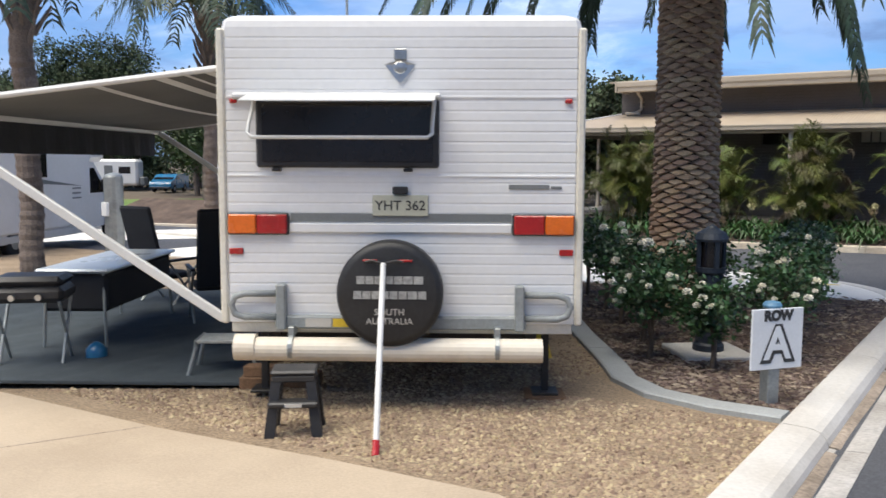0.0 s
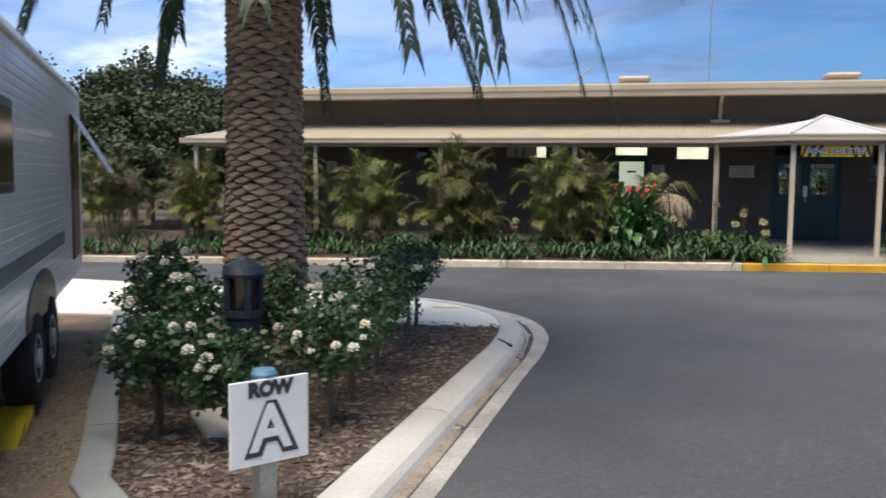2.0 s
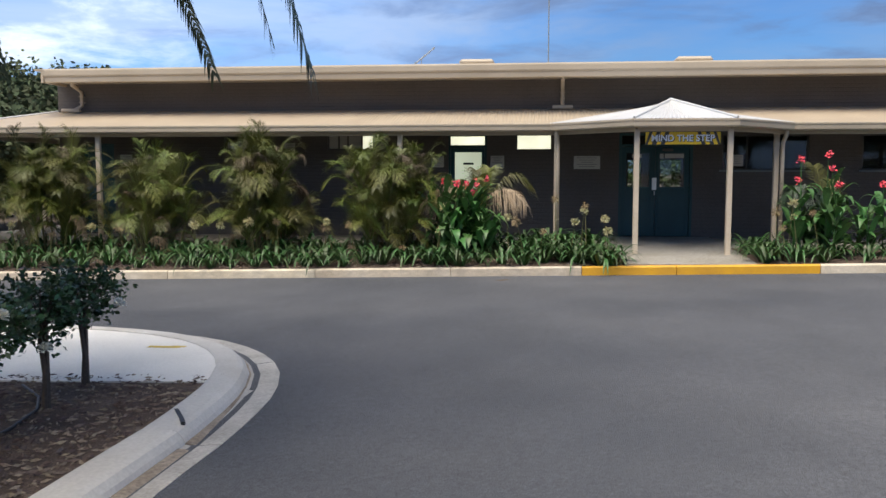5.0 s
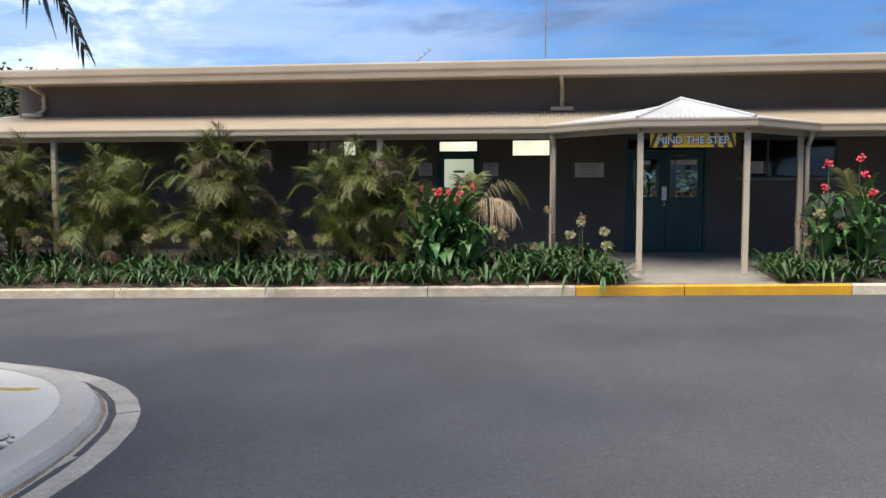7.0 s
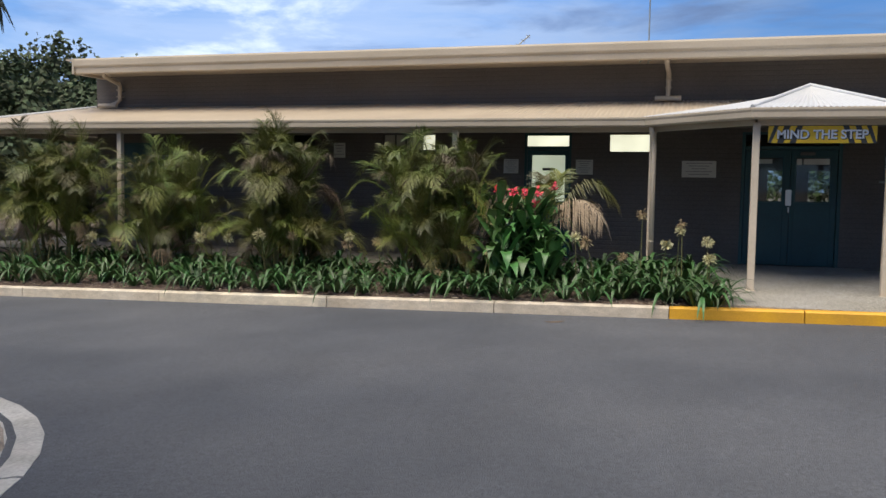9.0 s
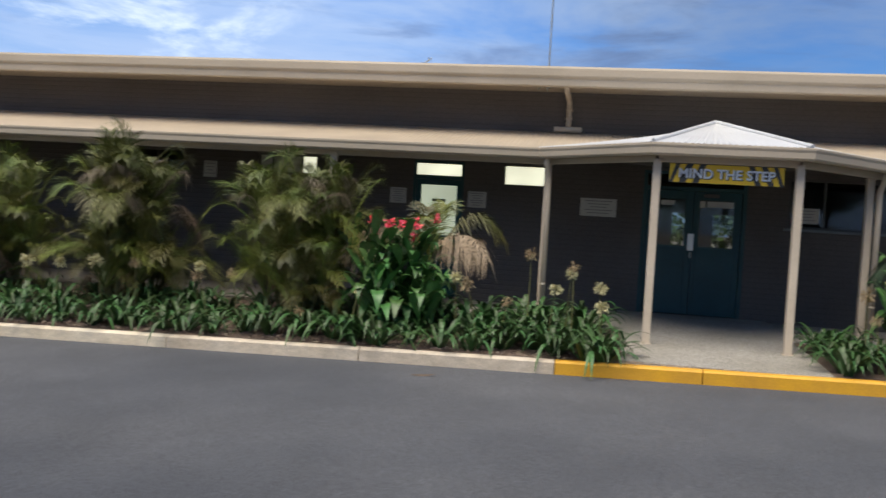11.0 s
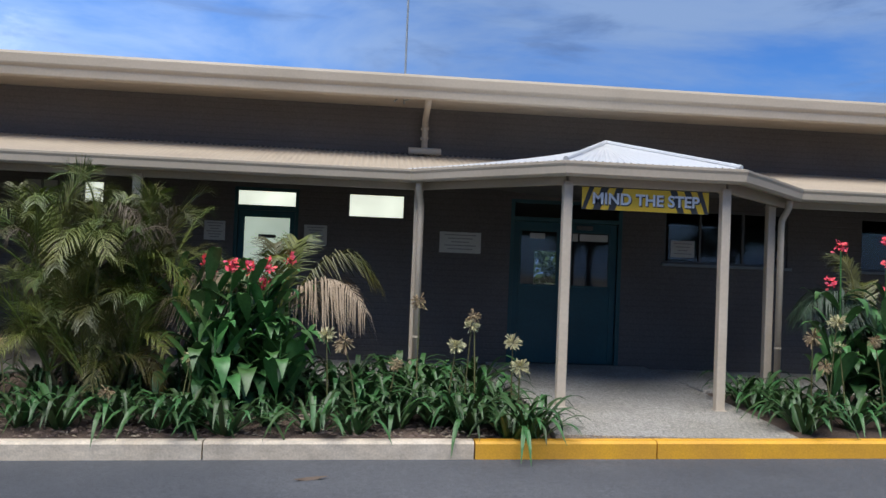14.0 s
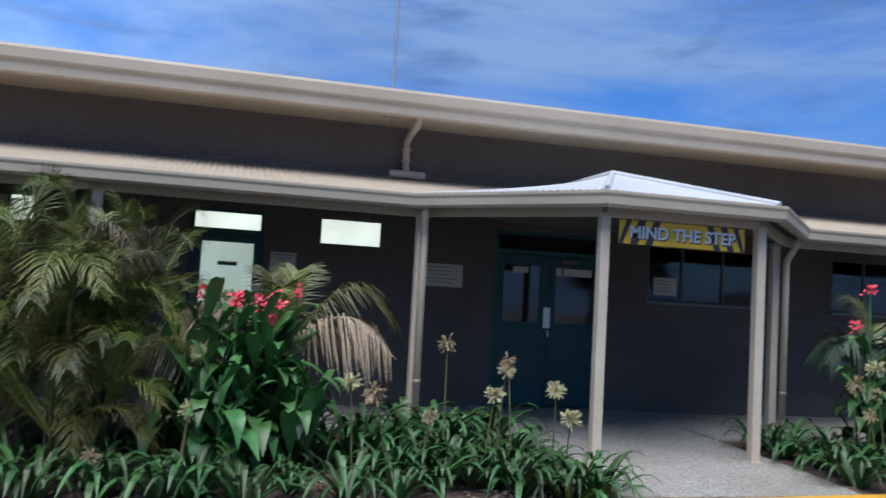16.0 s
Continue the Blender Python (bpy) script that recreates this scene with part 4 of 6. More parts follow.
words("lettering", "MIND THE STEP", 0.168, sign_white, sg, pose(0, -0.016, -0.004, 90), 0.002, bold=0.004)
for a in (-0.5, 0.5):
    part("hanger", Geo().tube([(a * 0.85, 0, 0.118), (a * 0.85, 0, 0.24)], 0.004, 6), galv, sg)

# roof fittings
for vx, vy in ((0.36, 30.0), (6.5, 30.0)):
    v = thing("roof_vent", "cream metal roof ventilator box", "vent", pose(vx, vy, 4.205), group="roof vents")
    part("base", Geo().box(-0.35, 0.35, -0.35, 0.35, 0, 0.7, 0.02), cream_metal, v)
    part("cowl", Geo().box(-0.5, 0.5, -0.45, 0.45, 0.7, 0.86, 0.06), cream_metal, v)
an = thing("roof_antenna", "thin grey television mast on the eave", "antenna", pose(2.35, 23.95, 4.2))
part("mast", Geo().tube([(0, 0, -0.35), (0, 0, 2.6)], 0.014, 6), galv, an)
part("bracket", Geo().tube([(0, 0, -0.2), (-0.14, -0.2, -0.36)], 0.012, 6).tube([(0, 0, -0.3), (0.1, -0.12, -0.3)], 0.01, 6), galv, an)
ae = thing("roof_aerial", "small television aerial on a short mast", "antenna", pose(-1.3, 30, 4.2) @ Matrix.Diagonal((1, 1, 1.7, 1)))
part("mast", Geo().tube([(0, 0, 0), (0, 0, 0.55)], 0.015, 6), galv, ae)
part("boom", Geo().tube([(-0.35, 0, 0.4), (0.4, 0, 0.75)], 0.012, 6), galv, ae)
for i in range(6):
    part("element", Geo().tube([(-0.3 + 0.13 * i, -0.25, 0.425 + 0.061 * i), (-0.3 + 0.13 * i, 0.25, 0.425 + 0.061 * i)], 0.006, 5), galv, ae)

# ---- the caravan pitch ----


def gz(x, y, h=0.075):
    return G(x, y) + h


def disc_m(c, normal):
    """A frame at c whose z axis is the given direction."""
    return Matrix.Translation(c) @ Vector(normal).to_track_quat("Z", "Y").to_matrix().to_4x4()


CZ = gz(*PO)
CARAVAN = Matrix.Translation((PO.x, PO.y, CZ)) @ Matrix.Rotation(radians(32.3), 4, "Z")
cv = thing("caravan", "white ribbed aluminium caravan seen from its back", "caravan", CARAVAN)
HW, LEN, Z0, Z1 = 1.155, 6.6, 0.57, 2.36


def ring(off, z, hw=HW, ln=LEN, c=0.03):
    a, y0, y1 = hw - off, off, ln - off
    return [(-a + c, y0, z), (a - c, y0, z), (a, y0 + c, z), (a, y1 - c, z), (a - c, y1, z), (-a + c, y1, z), (-a, y1 - c, z), (-a, y0 + c, z)]


levels = []
z = Z0
while z < Z1:
    levels += [(z, 0.0), (z + 0.046, 0.0005), (z + 0.055, 0.002), (z + 0.062, 0.002)]
    z += 0.066
levels += [(z, 0.0), (z + 0.06, 0.003), (z + 0.1, 0.012), (z + 0.125, 0.032), (z + 0.142, 0.075), (z + 0.15, 0.16), (z + 0.153, 0.4)]
g = Geo()
vs = [p for zz, off in levels for p in ring(off, zz)]
nl = len(levels)
g.add(vs, [(i * 8 + j, i * 8 + (j + 1) % 8, (i + 1) * 8 + (j + 1) % 8, (i + 1) * 8 + j) for i in range(nl - 1) for j in range(8)] + [tuple(range(8))[::-1], tuple(range((nl - 1) * 8, nl * 8))])
part("body", g, van_white, cv)
for sx in (-1, 1):
    part("corner_trim", Geo().box(sx * (HW + 0.004) - 0.025, sx * (HW + 0.004) + 0.025, -0.012, 0.05, Z0 - 0.01, 2.47, 0.012), trim_cream, cv, "cream corner moulding")
    part("roof_trim", Geo().box(sx * (HW + 0.004) - 0.02, sx * (HW + 0.004) + 0.02, 0.05, LEN, 2.42, 2.45, 0.008), trim_cream, cv)
part("seam", Geo().box(-HW + 0.03, HW - 0.03, -0.006, 0.004, 2.03, 2.045, 0.002), van_white, cv)
part("seam", Geo().box(-HW + 0.03, HW - 0.03, -0.006, 0.004, 1.525, 1.54, 0.002), van_white, cv)
part("stripe", Geo().box(-0.72, 0.72, -0.006, 0.004, 1.235, 1.29, 0.002), stripe_grey, cv, "grey stripe")
part("light_bar", Geo().box(-0.72, 0.72, -0.02, 0.004, 1.165, 1.225, 0.006), van_white, cv, "white rail between the lights")
# rear window with its raised hood
win = part("rear_window", Geo().box(-0.93, 0.25, -0.03, 0.0, 1.585, 2.02, 0.045), black_plastic, cv, "black-framed rear window")
part("glass", Geo().box(-0.89, 0.21, -0.036, -0.028, 1.62, 1.99, 0.003), dark_glass, win)
part("hood_rail", Geo().box(-1.08, 0.26, -0.05, 0.0, 2.02, 2.06, 0.012), white_alu, cv, "white hinge rail over the window")
part("hood_sheet", Geo().add([(-0.97, -0.05, 2.045), (0.23, -0.05, 2.045), (0.23, -0.3, 1.99), (-0.97, -0.3, 1.99), (-0.97, -0.05, 2.052), (0.23, -0.05, 2.052), (0.23, -0.3, 1.997), (-0.97, -0.3, 1.997)], [(0, 1, 2, 3), (4, 7, 6, 5), (0, 4, 5, 1), (1, 5, 6, 2), (2, 6, 7, 3), (3, 7, 4, 0)]), white_alu, cv, "white raised window hood")
part("hood_stay", Geo().tube([(-0.93, -0.04, 2.02), (-0.95, -0.12, 1.86), (-0.95, -0.16, 1.8), (-0.92, -0.18, 1.775), (0.18, -0.18, 1.775), (0.21, -0.16, 1.8), (0.21, -0.12, 1.86), (0.22, -0.04, 2.02)], 0.013, 8), white_alu, cv, "white tubular window stay", smooth=True)
for x in (-0.8, 0.05):
    part("window_catch", Geo().box(x - 0.03, x + 0.03, -0.03, 0.0, 1.56, 1.583, 0.005), black_plastic, cv)
em = part("emblem", Geo().lathe([(0.001, 0), (0.05, 0.004), (0.035, 0.014), (0.001, 0.018)], 10, disc_m((0, -0.004, 2.22), (0, -1, 0))), steel, cv, "grey metal bird-shaped badge")
part("wing", Geo().add([(0, -0.018, 2.27), (-0.1, -0.01, 2.24), (-0.05, -0.012, 2.18), (0, -0.02, 2.12), (0.05, -0.012, 2.18), (0.1, -0.01, 2.24), (0, -0.004, 2.2)], [(0, 1, 2, 3, 4, 5), (0, 6, 1), (1, 6, 2), (2, 6, 3), (3, 6, 4), (4, 6, 5), (5, 6, 0)]), steel, em)
part("crest", Geo().box(-0.04, 0.04, -0.014, -0.002, 2.27, 2.34, 0.006), steel, em)
pl = part("number_plate", Geo().box(-0.18, 0.18, -0.02, -0.004, 1.275, 1.41, 0.004), plate_cream, cv, "cream number plate reading YHT 362")
words("lettering", "YHT 362", 0.088, ink, pl, pose(0, -0.022, 1.34, 90), 0.001, bold=0.001)
part("plate_lamp", Geo().box(-0.05, 0.05, -0.05, -0.004, 1.415, 1.465, 0.008), black_plastic, cv)
part("badge", Geo().box(0.7, 0.96, -0.008, -0.001, 1.45, 1.48, 0.002).box(0.97, 1.04, -0.008, -0.001, 1.452, 1.47, 0.002), stripe_grey, cv, "grey maker's badge")
for sx in (-1, 1):
    tl = part("tail_light", Geo().box(sx * 0.725, sx * 1.125, -0.03, 0.0, 1.15, 1.29, 0.008), black_plastic, cv, "red and amber tail light")
    part("brake_lens", Geo().box(sx * 0.735, sx * 0.93, -0.045, -0.028, 1.158, 1.282, 0.01), red_lens, tl, "red lens")
    part("indicator_lens", Geo().box(sx * 0.936, sx * 1.118, -0.045, -0.028, 1.158, 1.282, 0.01), amber_lens, tl, "amber lens")
    part("reflector", Geo().box(sx * 1.03, sx * 1.12, -0.014, 0.0, 1.02, 1.06, 0.004), red_lens, cv, "red reflector")
    part("marker_lamp", Geo().box(sx * 1.05, sx * 1.1, -0.025, 0.0, 1.995, 2.025, 0.008), red_lens, cv)
    hb = part("rear_handle", Geo().tube([(sx * 0.8, -0.03, 0.765), (sx * 1.02, -0.05, 0.765), (sx * 1.08, -0.05, 0.745), (sx * 1.105, -0.05, 0.69), (sx * 1.08, -0.05, 0.63), (sx * 1.02, -0.05, 0.61), (sx * 0.8, -0.03, 0.61)], 0.022, 10), grey_paint, cv, "grey tubular grab handle", smooth=True)
    part("handle_post", Geo().box(sx * 0.745, sx * 0.805, -0.08, 0.0, 0.53, 0.83, 0.008), grey_paint, hb)
bp = part("bumper", Geo().box(-0.82, 0.82, -0.05, 0.02, 0.535, 0.62, 0.01), grey_paint, cv, "grey steel rear bumper")
part("sticker", Geo().box(-0.62, -0.45, -0.054, -0.049, 0.55, 0.605), paper, bp, "white and yellow sticker")
part("sticker", Geo().box(-0.44, -0.3, -0.054, -0.049, 0.55, 0.605), wedge_yellow, bp, "yellow sticker")
part("skirt", Geo().box(-1.12, 1.12, 0.01, 0.05, 0.5, 0.57, 0.006), trim_cream, cv)
part("chassis", Geo().box(-0.9, -0.82, 0.1, LEN + 1.3, 0.38, 0.5, 0.006).box(0.82, 0.9, 0.1, LEN, 0.38, 0.5, 0.006).box(-0.82, 0.82, 0.15, 0.23, 0.4, 0.5, 0.006).box(-0.82, 0.82, 2.9, 3.0, 0.36, 0.5, 0.006), black_plastic, cv)
pp = part("water_pipe", Geo().tube([(-1.04, -0.11, 0.415), (0.92, -0.11, 0.415)], 0.077, 20), pvc, cv, "cream plastic storage pipe slung under the bumper", smooth=False)
part("end_cap", Geo().tube([(-1.065, -0.11, 0.425), (-0.93, -0.11, 0.425)], 0.086, 20), pvc, pp)
for x in (-0.7, 0.63):
    part("pipe_clamp", Geo().tube([(x - 0.015, -0.11, 0.425), (x + 0.015, -0.11, 0.425)], 0.083, 20), galv, pp)
    part("pipe_hanger", Geo().box(x - 0.02, x + 0.02, -0.12, -0.02, 0.5, 0.56, 0.004), galv, pp)
# spare wheel in its vinyl cover
sp = part("spare_wheel_cover", Geo().lathe([(0.32, 0.0), (0.338, 0.03), (0.34, 0.16), (0.325, 0.19), (0.29, 0.2), (0.001, 0.205)], 48, disc_m((-0.055, -0.02, 0.79), (0, -1, 0))), dark_rubber, cv, "black vinyl spare wheel cover with white lettering", smooth=True)
for zz, widths in ((0.855, (5, 5, 7, 4, 5, 6, 6)), (0.76, (5, 5, 5, 5, 5, 5, 6, 5))):
    # maker's lettering as plain upright bars
    x = -0.055 - 0.0045 * sum(widths) - 0.006 * (len(widths) - 1)
    for wd in widths:
        part("letter_bar", Geo().box(x, x + 0.009 * wd + 0.006, -0.2285, -0.2255, zz + 0.004, zz + 0.054), ink_pale, sp)
        x += 0.009 * wd + 0.012
words("lettering", "SOUTH\nAUSTRALIA", 0.058, paper, sp, pose(-0.055, -0.227, 0.65, 90), 0.001)
for x in (-0.22, 0.0):
    part("fold_mark", Geo().box(x, x + 0.09, -0.23, -0.222, 1.0, 1.015, 0.002), red_lens, sp, "small red mark")
# roof fittings
part("roof_hatch", Geo().box(-0.32, 0.4, 0.35, 1.05, 2.49, 2.57, 0.03), van_white, cv, "white roof hatch")
part("air_conditioner", Geo().box(0.5, 1.0, 1.6, 2.4, 2.49, 2.72, 0.06), van_white, cv, "white rooftop air conditioner")
part("roof_aerial", Geo().tube([(-0.42, 0.6, 2.5), (-0.42, 0.6, 3.2)], 0.01, 6), galv, cv)
# side windows, band, arch, wheels, legs
for v0, v1, z0, z1 in ((0.7, 1.7, 1.5, 2.05), (5.4, 6.1, 0.75, 2.2)):
    f = part("side_window" if v0 < 2 else "side_door", Geo().box(HW - 0.01, HW + 0.02, v0, v1, z0, z1, 0.01), black_plastic if v0 < 2 else timber, cv, "dark side window" if v0 < 2 else "brown framed side door")
    part("glass", Geo().box(HW + 0.018, HW + 0.026, v0 + 0.06, v1 - 0.06, max(z0, 1.4) + 0.06, z1 - 0.06, 0.002), dark_glass, f)
part("side_hood", Geo().add([(HW + 0.02, 5.3, 2.2), (HW + 0.02, 6.2, 2.2), (HW + 0.36, 6.2, 1.62), (HW + 0.36, 5.3, 1.62), (HW + 0.02, 5.3, 2.21), (HW + 0.02, 6.2, 2.21), (HW + 0.37, 6.2, 1.63), (HW + 0.37, 5.3, 1.63)], [(0, 1, 2, 3), (4, 7, 6, 5), (0, 4, 5, 1), (1, 5, 6, 2), (2, 6, 7, 3), (3, 7, 4, 0)]), white_alu, cv, "raised grey window hood")
part("side_band", Geo().box(HW - 0.005, HW + 0.006, 0.5, 4.6, 0.98, 1.1, 0.003), stripe_grey, cv, "grey side stripe")
part("side_locker", Geo().box(HW - 0.005, HW + 0.01, 0.25, 0.75, 0.68, 0.95, 0.008), van_white, cv)
arch = [(2.05, 0.57)] + [(2.95 - 0.85 * math.cos(math.pi * k / 12), 0.57 + 0.34 * math.sin(math.pi * k / 12)) for k in range(13)] + [(3.85, 0.57)]
g = Geo()
n = len(arch)
g.add([(HW - 0.02, v, zz) for v, zz in arch] + [(HW + 0.008, v, zz) for v, zz in arch], [tuple(range(n)), tuple(range(n, 2 * n))[::-1]] + [(i, (i + 1) % n, (i + 1) % n + n, i + n) for i in range(n)])
part("wheel_arch", g, black_plastic, cv, "dark wheel arch")
for sx in (-1, 1):
    for v in (2.55, 3.4):
        w = part("wheel", Geo().lathe([(0.2, -0.09), (0.31, -0.1), (0.33, -0.07), (0.33, 0.07), (0.31, 0.1), (0.2, 0.09)], 28, disc_m((sx * 1.08, v, 0.33), (sx, 0, 0))), tyre, cv, smooth=True)
        part("rim", Geo().lathe([(0.19, 0.06), (0.17, 0.095), (0.08, 0.07), (0.06, 0.11), (0.001, 0.115)], 20, disc_m((sx * 1.08, v, 0.33), (sx, 0, 0))), white_alu, w)
    part("corner_jack", Geo().box(sx * 0.98 - 0.025, sx * 0.98 + 0.025, 0.32, 0.37, 0.03, 0.5, 0.004).box(sx * 0.98 - 0.02, sx * 0.98 + 0.02, 0.3, 0.39, 0.36, 0.4, 0.004), dark_rubber, cv, "steel corner jack")
    part("jack_foot", Geo().box(sx * 0.98 - 0.09, sx * 0.98 + 0.09, 0.25, 0.44, 0.02, 0.04, 0.005), dark_rubber, cv)
part("jack_block", Geo().box(0.84, 1.12, 0.2, 0.48, 0.0, 0.02, 0.004), timber, cv)
part("drawbar", Geo().tube([(-0.8, LEN, 0.44), (0, LEN + 1.4, 0.46)], 0.04, 6).tube([(0.8, LEN, 0.44), (0, LEN + 1.4, 0.46)], 0.04, 6), black_plastic, cv)


def on_site(u, v, rot=0.0, h=0.075):
    x, y = site(u, v)
    return pose(x, y, gz(x, y, h), 0, 0, 32.3 + rot)


for u, v in ((1.06, 1.75), (1.06, 2.15)):
    ch = thing("wheel_chock", "yellow plastic levelling wedge by the wheel", "wedge", on_site(u, v), group="wheel wedges")
    part("wedge", Geo().add([(-0.1, -0.16, 0), (0.1, -0.16, 0), (0.1, 0.2, 0), (-0.1, 0.2, 0), (-0.1, 0.2, 0.1), (0.1, 0.2, 0.1), (-0.1, -0.16, 0.015), (0.1, -0.16, 0.015)], [(0, 3, 2, 1), (0, 1, 7, 6), (6, 7, 5, 4), (2, 3, 4, 5), (1, 2, 5, 7), (0, 6, 4, 3)]), wedge_yellow, ch)
tb = thing("timber_blocks", "reddish timber blocks stacked beside the jack", "blocks", on_site(-1.08, 0.55))
part("block", Geo().box(-0.13, 0.14, -0.06, 0.08, 0, 0.09, 0.006), timber, tb)
part("block", Geo().box(-0.1, 0.16, -0.05, 0.07, 0.091, 0.17, 0.006), timber, tb)
part("block", Geo().box(0.18, 0.44, 0.0, 0.16, 0, 0.1, 0.006), timber, tb)

# awning
aw = thing("awning", "grey roll-out awning with dark valance and white arms", "awning", CARAVAN)
UO, ZO, ZI, V0, V1 = -3.3, 1.98, 2.24, 0.18, 4.75
g = Geo()
nu, nv = 10, 14


def canvas_at(k, q, dz):
    """A point of the sagging canvas: k from the wall outwards, q along it."""
    return (-HW - 0.03 + (UO + HW + 0.03) * k, V0 + (V1 - V0) * q, ZI + (ZO - ZI) * k - 0.05 * math.sin(math.pi * k) * math.sin(math.pi * q) + dz)


for k, dz in ((0, 0.0), (1, -0.006)):
    g.add([canvas_at(i / nu, j / nv, dz) for j in range(nv + 1) for i in range(nu + 1)],
          [(j * (nu + 1) + i, j * (nu + 1) + i + 1, (j + 1) * (nu + 1) + i + 1, (j + 1) * (nu + 1) + i) for j in range(nv) for i in range(nu)])
part("canvas", g, canvas_grey, aw, "grey striped canvas", smooth=True, fix=False)
for k0, k1 in ((0.04, 0.07), (0.12, 0.135), (0.19, 0.23), (0.4, 0.43)):
    st0 = Geo()
    st0.add([canvas_at(k, j / 28, -0.011) for j in range(29) for k in (k0, k1)], [(2 * j, 2 * j + 1, 2 * j + 3, 2 * j + 2) for j in range(28)])
    part("canvas_stripe", st0, white_alu, aw, "pale canvas stripe", fix=False)
part("wall_rail", Geo().box(-HW - 0.06, -HW - 0.01, V0 - 0.05, V1 + 0.05, ZI - 0.01, ZI + 0.05, 0.01), white_alu, aw)
part("roller", Geo().tube([(UO, V0 - 0.06, ZO), (UO, V1 + 0.06, ZO)], 0.045, 12), white_alu, aw, smooth=True)
part("edge_rail", Geo().tube([(-HW - 0.03, V0 - 0.01, ZI), (UO, V0 - 0.01, ZO)], 0.022, 8), white_alu, aw)
part("edge_rail", Geo().tube([(-HW - 0.03, V1, ZI), (UO, V1, ZO)], 0.018, 8), white_alu, aw)
g = Geo()
vs = []
for i in range(41):
    v = V0 + (V1 - V0) * i / 40
    d = 0.015 * math.sin(i * 1.7)
    vs += [(UO + d * 0.3, v, ZO - 0.03), (UO + d, v, ZO - 0.3)]
g.add(vs, [(2 * i, 2 * i + 2, 2 * i + 3, 2 * i + 1) for i in range(40)])
part("valance", g, canvas_dark, aw, "dark hanging valance", fix=False)
for v in (0.06, V1 + 0.05):
    part("support_arm", Geo().box(-0.02, 0.02, -0.03, 0.03, 0, (Vector((UO, v, ZO)) - Vector((-HW - 0.03, v, 0.58))).length, 0.006,
         Matrix.Translation((-HW - 0.03, v, 0.58)) @ (Vector((UO, v, ZO)) - Vector((-HW - 0.03, v, 0.58))).to_track_quat("Z", "Y").to_matrix().to_4x4()), white_alu, aw, "white diagonal awning arm")

mt = thing("ground_mat", "dark blue-grey woven ground mat under the awning", "mat", on_site(0, 0))
g = Geo()
vs = [(-5.0 + 3.85 * i / 24, 0.52 + 4.6 * j / 24, 0.012 + 0.008 * math.sin(i * 2.3 + j) * math.sin(j * 1.9)) for j in range(25) for i in range(25)]
g.add(vs, [(j * 25 + i, j * 25 + i + 1, (j + 1) * 25 + i + 1, (j + 1) * 25 + i) for j in range(24) for i in range(24)])
g.box(-5.0, -1.15, 0.5, 0.53, 0.0, 0.03, 0.005)
part("weave", g, mat_blue, mt, smooth=False, fix=False)

st = thing("folding_step", "grey metal folding step with slatted tread", "step", on_site(-1.42, 0.95, 4, 0.09))
for i in range(5):
    part("tread_slat", Geo().box(-0.2, 0.2, -0.15 + 0.062 * i, -0.1 + 0.062 * i, 0.27, 0.295, 0.004), galv, st)
part("tread_rail", Geo().box(-0.215, -0.2, -0.16, 0.16, 0.255, 0.3, 0.004), grey_paint, st)
part("tread_rail", Geo().box(0.2, 0.215, -0.16, 0.16, 0.255, 0.3, 0.004), grey_paint, st)
for a in (-1, 1):
    for b in (-1, 1):
        part("leg", Geo().tube([(a * 0.2, b * 0.12, 0.27), (a * 0.27, b * 0.17, 0.0)], 0.016, 8), grey_paint, st)

sl = thing("step_stool", "black moulded plastic step stool on gravel", "stool", pose(-2.77, 2.89, gz(-2.77, 2.89), 0, 0, 38) @ Matrix.Diagonal((0.9, 0.95, 0.98, 1)))
part("top", Geo().box(-0.15, 0.15, -0.11, 0.11, 0.37, 0.4, 0.012), black_plastic, sl)
part("apron", Geo().box(-0.14, 0.14, -0.105, 0.105, 0.33, 0.371, 0.008), black_plastic, sl)
part("lower_tread", Geo().box(-0.16, 0.16, -0.18, -0.06, 0.19, 0.225, 0.01), black_plastic, sl)
part("label_strip", Geo().box(-0.05, 0.06, -0.184, -0.179, 0.198, 0.218), paper, sl, "small white sticker")
for a in (-1, 1):
    for b in (-1, 1):
        part("leg", Geo().add([(a * 0.08, b * 0.1, 0.34), (a * 0.145, b * 0.1, 0.34), (a * 0.145, b * 0.05, 0.34), (a * 0.08, b * 0.05, 0.34), (a * 0.12, b * 0.16, 0), (a * 0.19, b * 0.16, 0), (a * 0.19, b * 0.1, 0), (a * 0.12, b * 0.1, 0)],
             [(0, 1, 2, 3), (4, 7, 6, 5), (0, 4, 5, 1), (1, 5, 6, 2), (2, 6, 7, 3), (3, 7, 4, 0)]), black_plastic, sl)

po = thing("awning_pole", "white pole with a red tip leaning on the spare wheel", "pole", pose(0, 0, 0))
foot = Vector((-2.065, 2.77, gz(-2.065, 2.77)))
top = CARAVAN @ Vector((-0.09, -0.25, 0.99))
part("shaft", Geo().tube([foot.lerp(top, 0.07), top], 0.018, 10), white_alu, po)
part("tip", Geo().tube([foot, foot.lerp(top, 0.07)], 0.022, 10), red_lens, po, "red plastic tip")
part("hook", Geo().tube([top, top + Vector((-0.06, -0.04, 0.02)), top + Vector((-0.1, -0.06, 0.01))], 0.009, 6).tube([top, top + Vector((0.07, 0.04, 0.02)), top + Vector((0.11, 0.06, 0.01))], 0.009, 6), black_plastic, po)

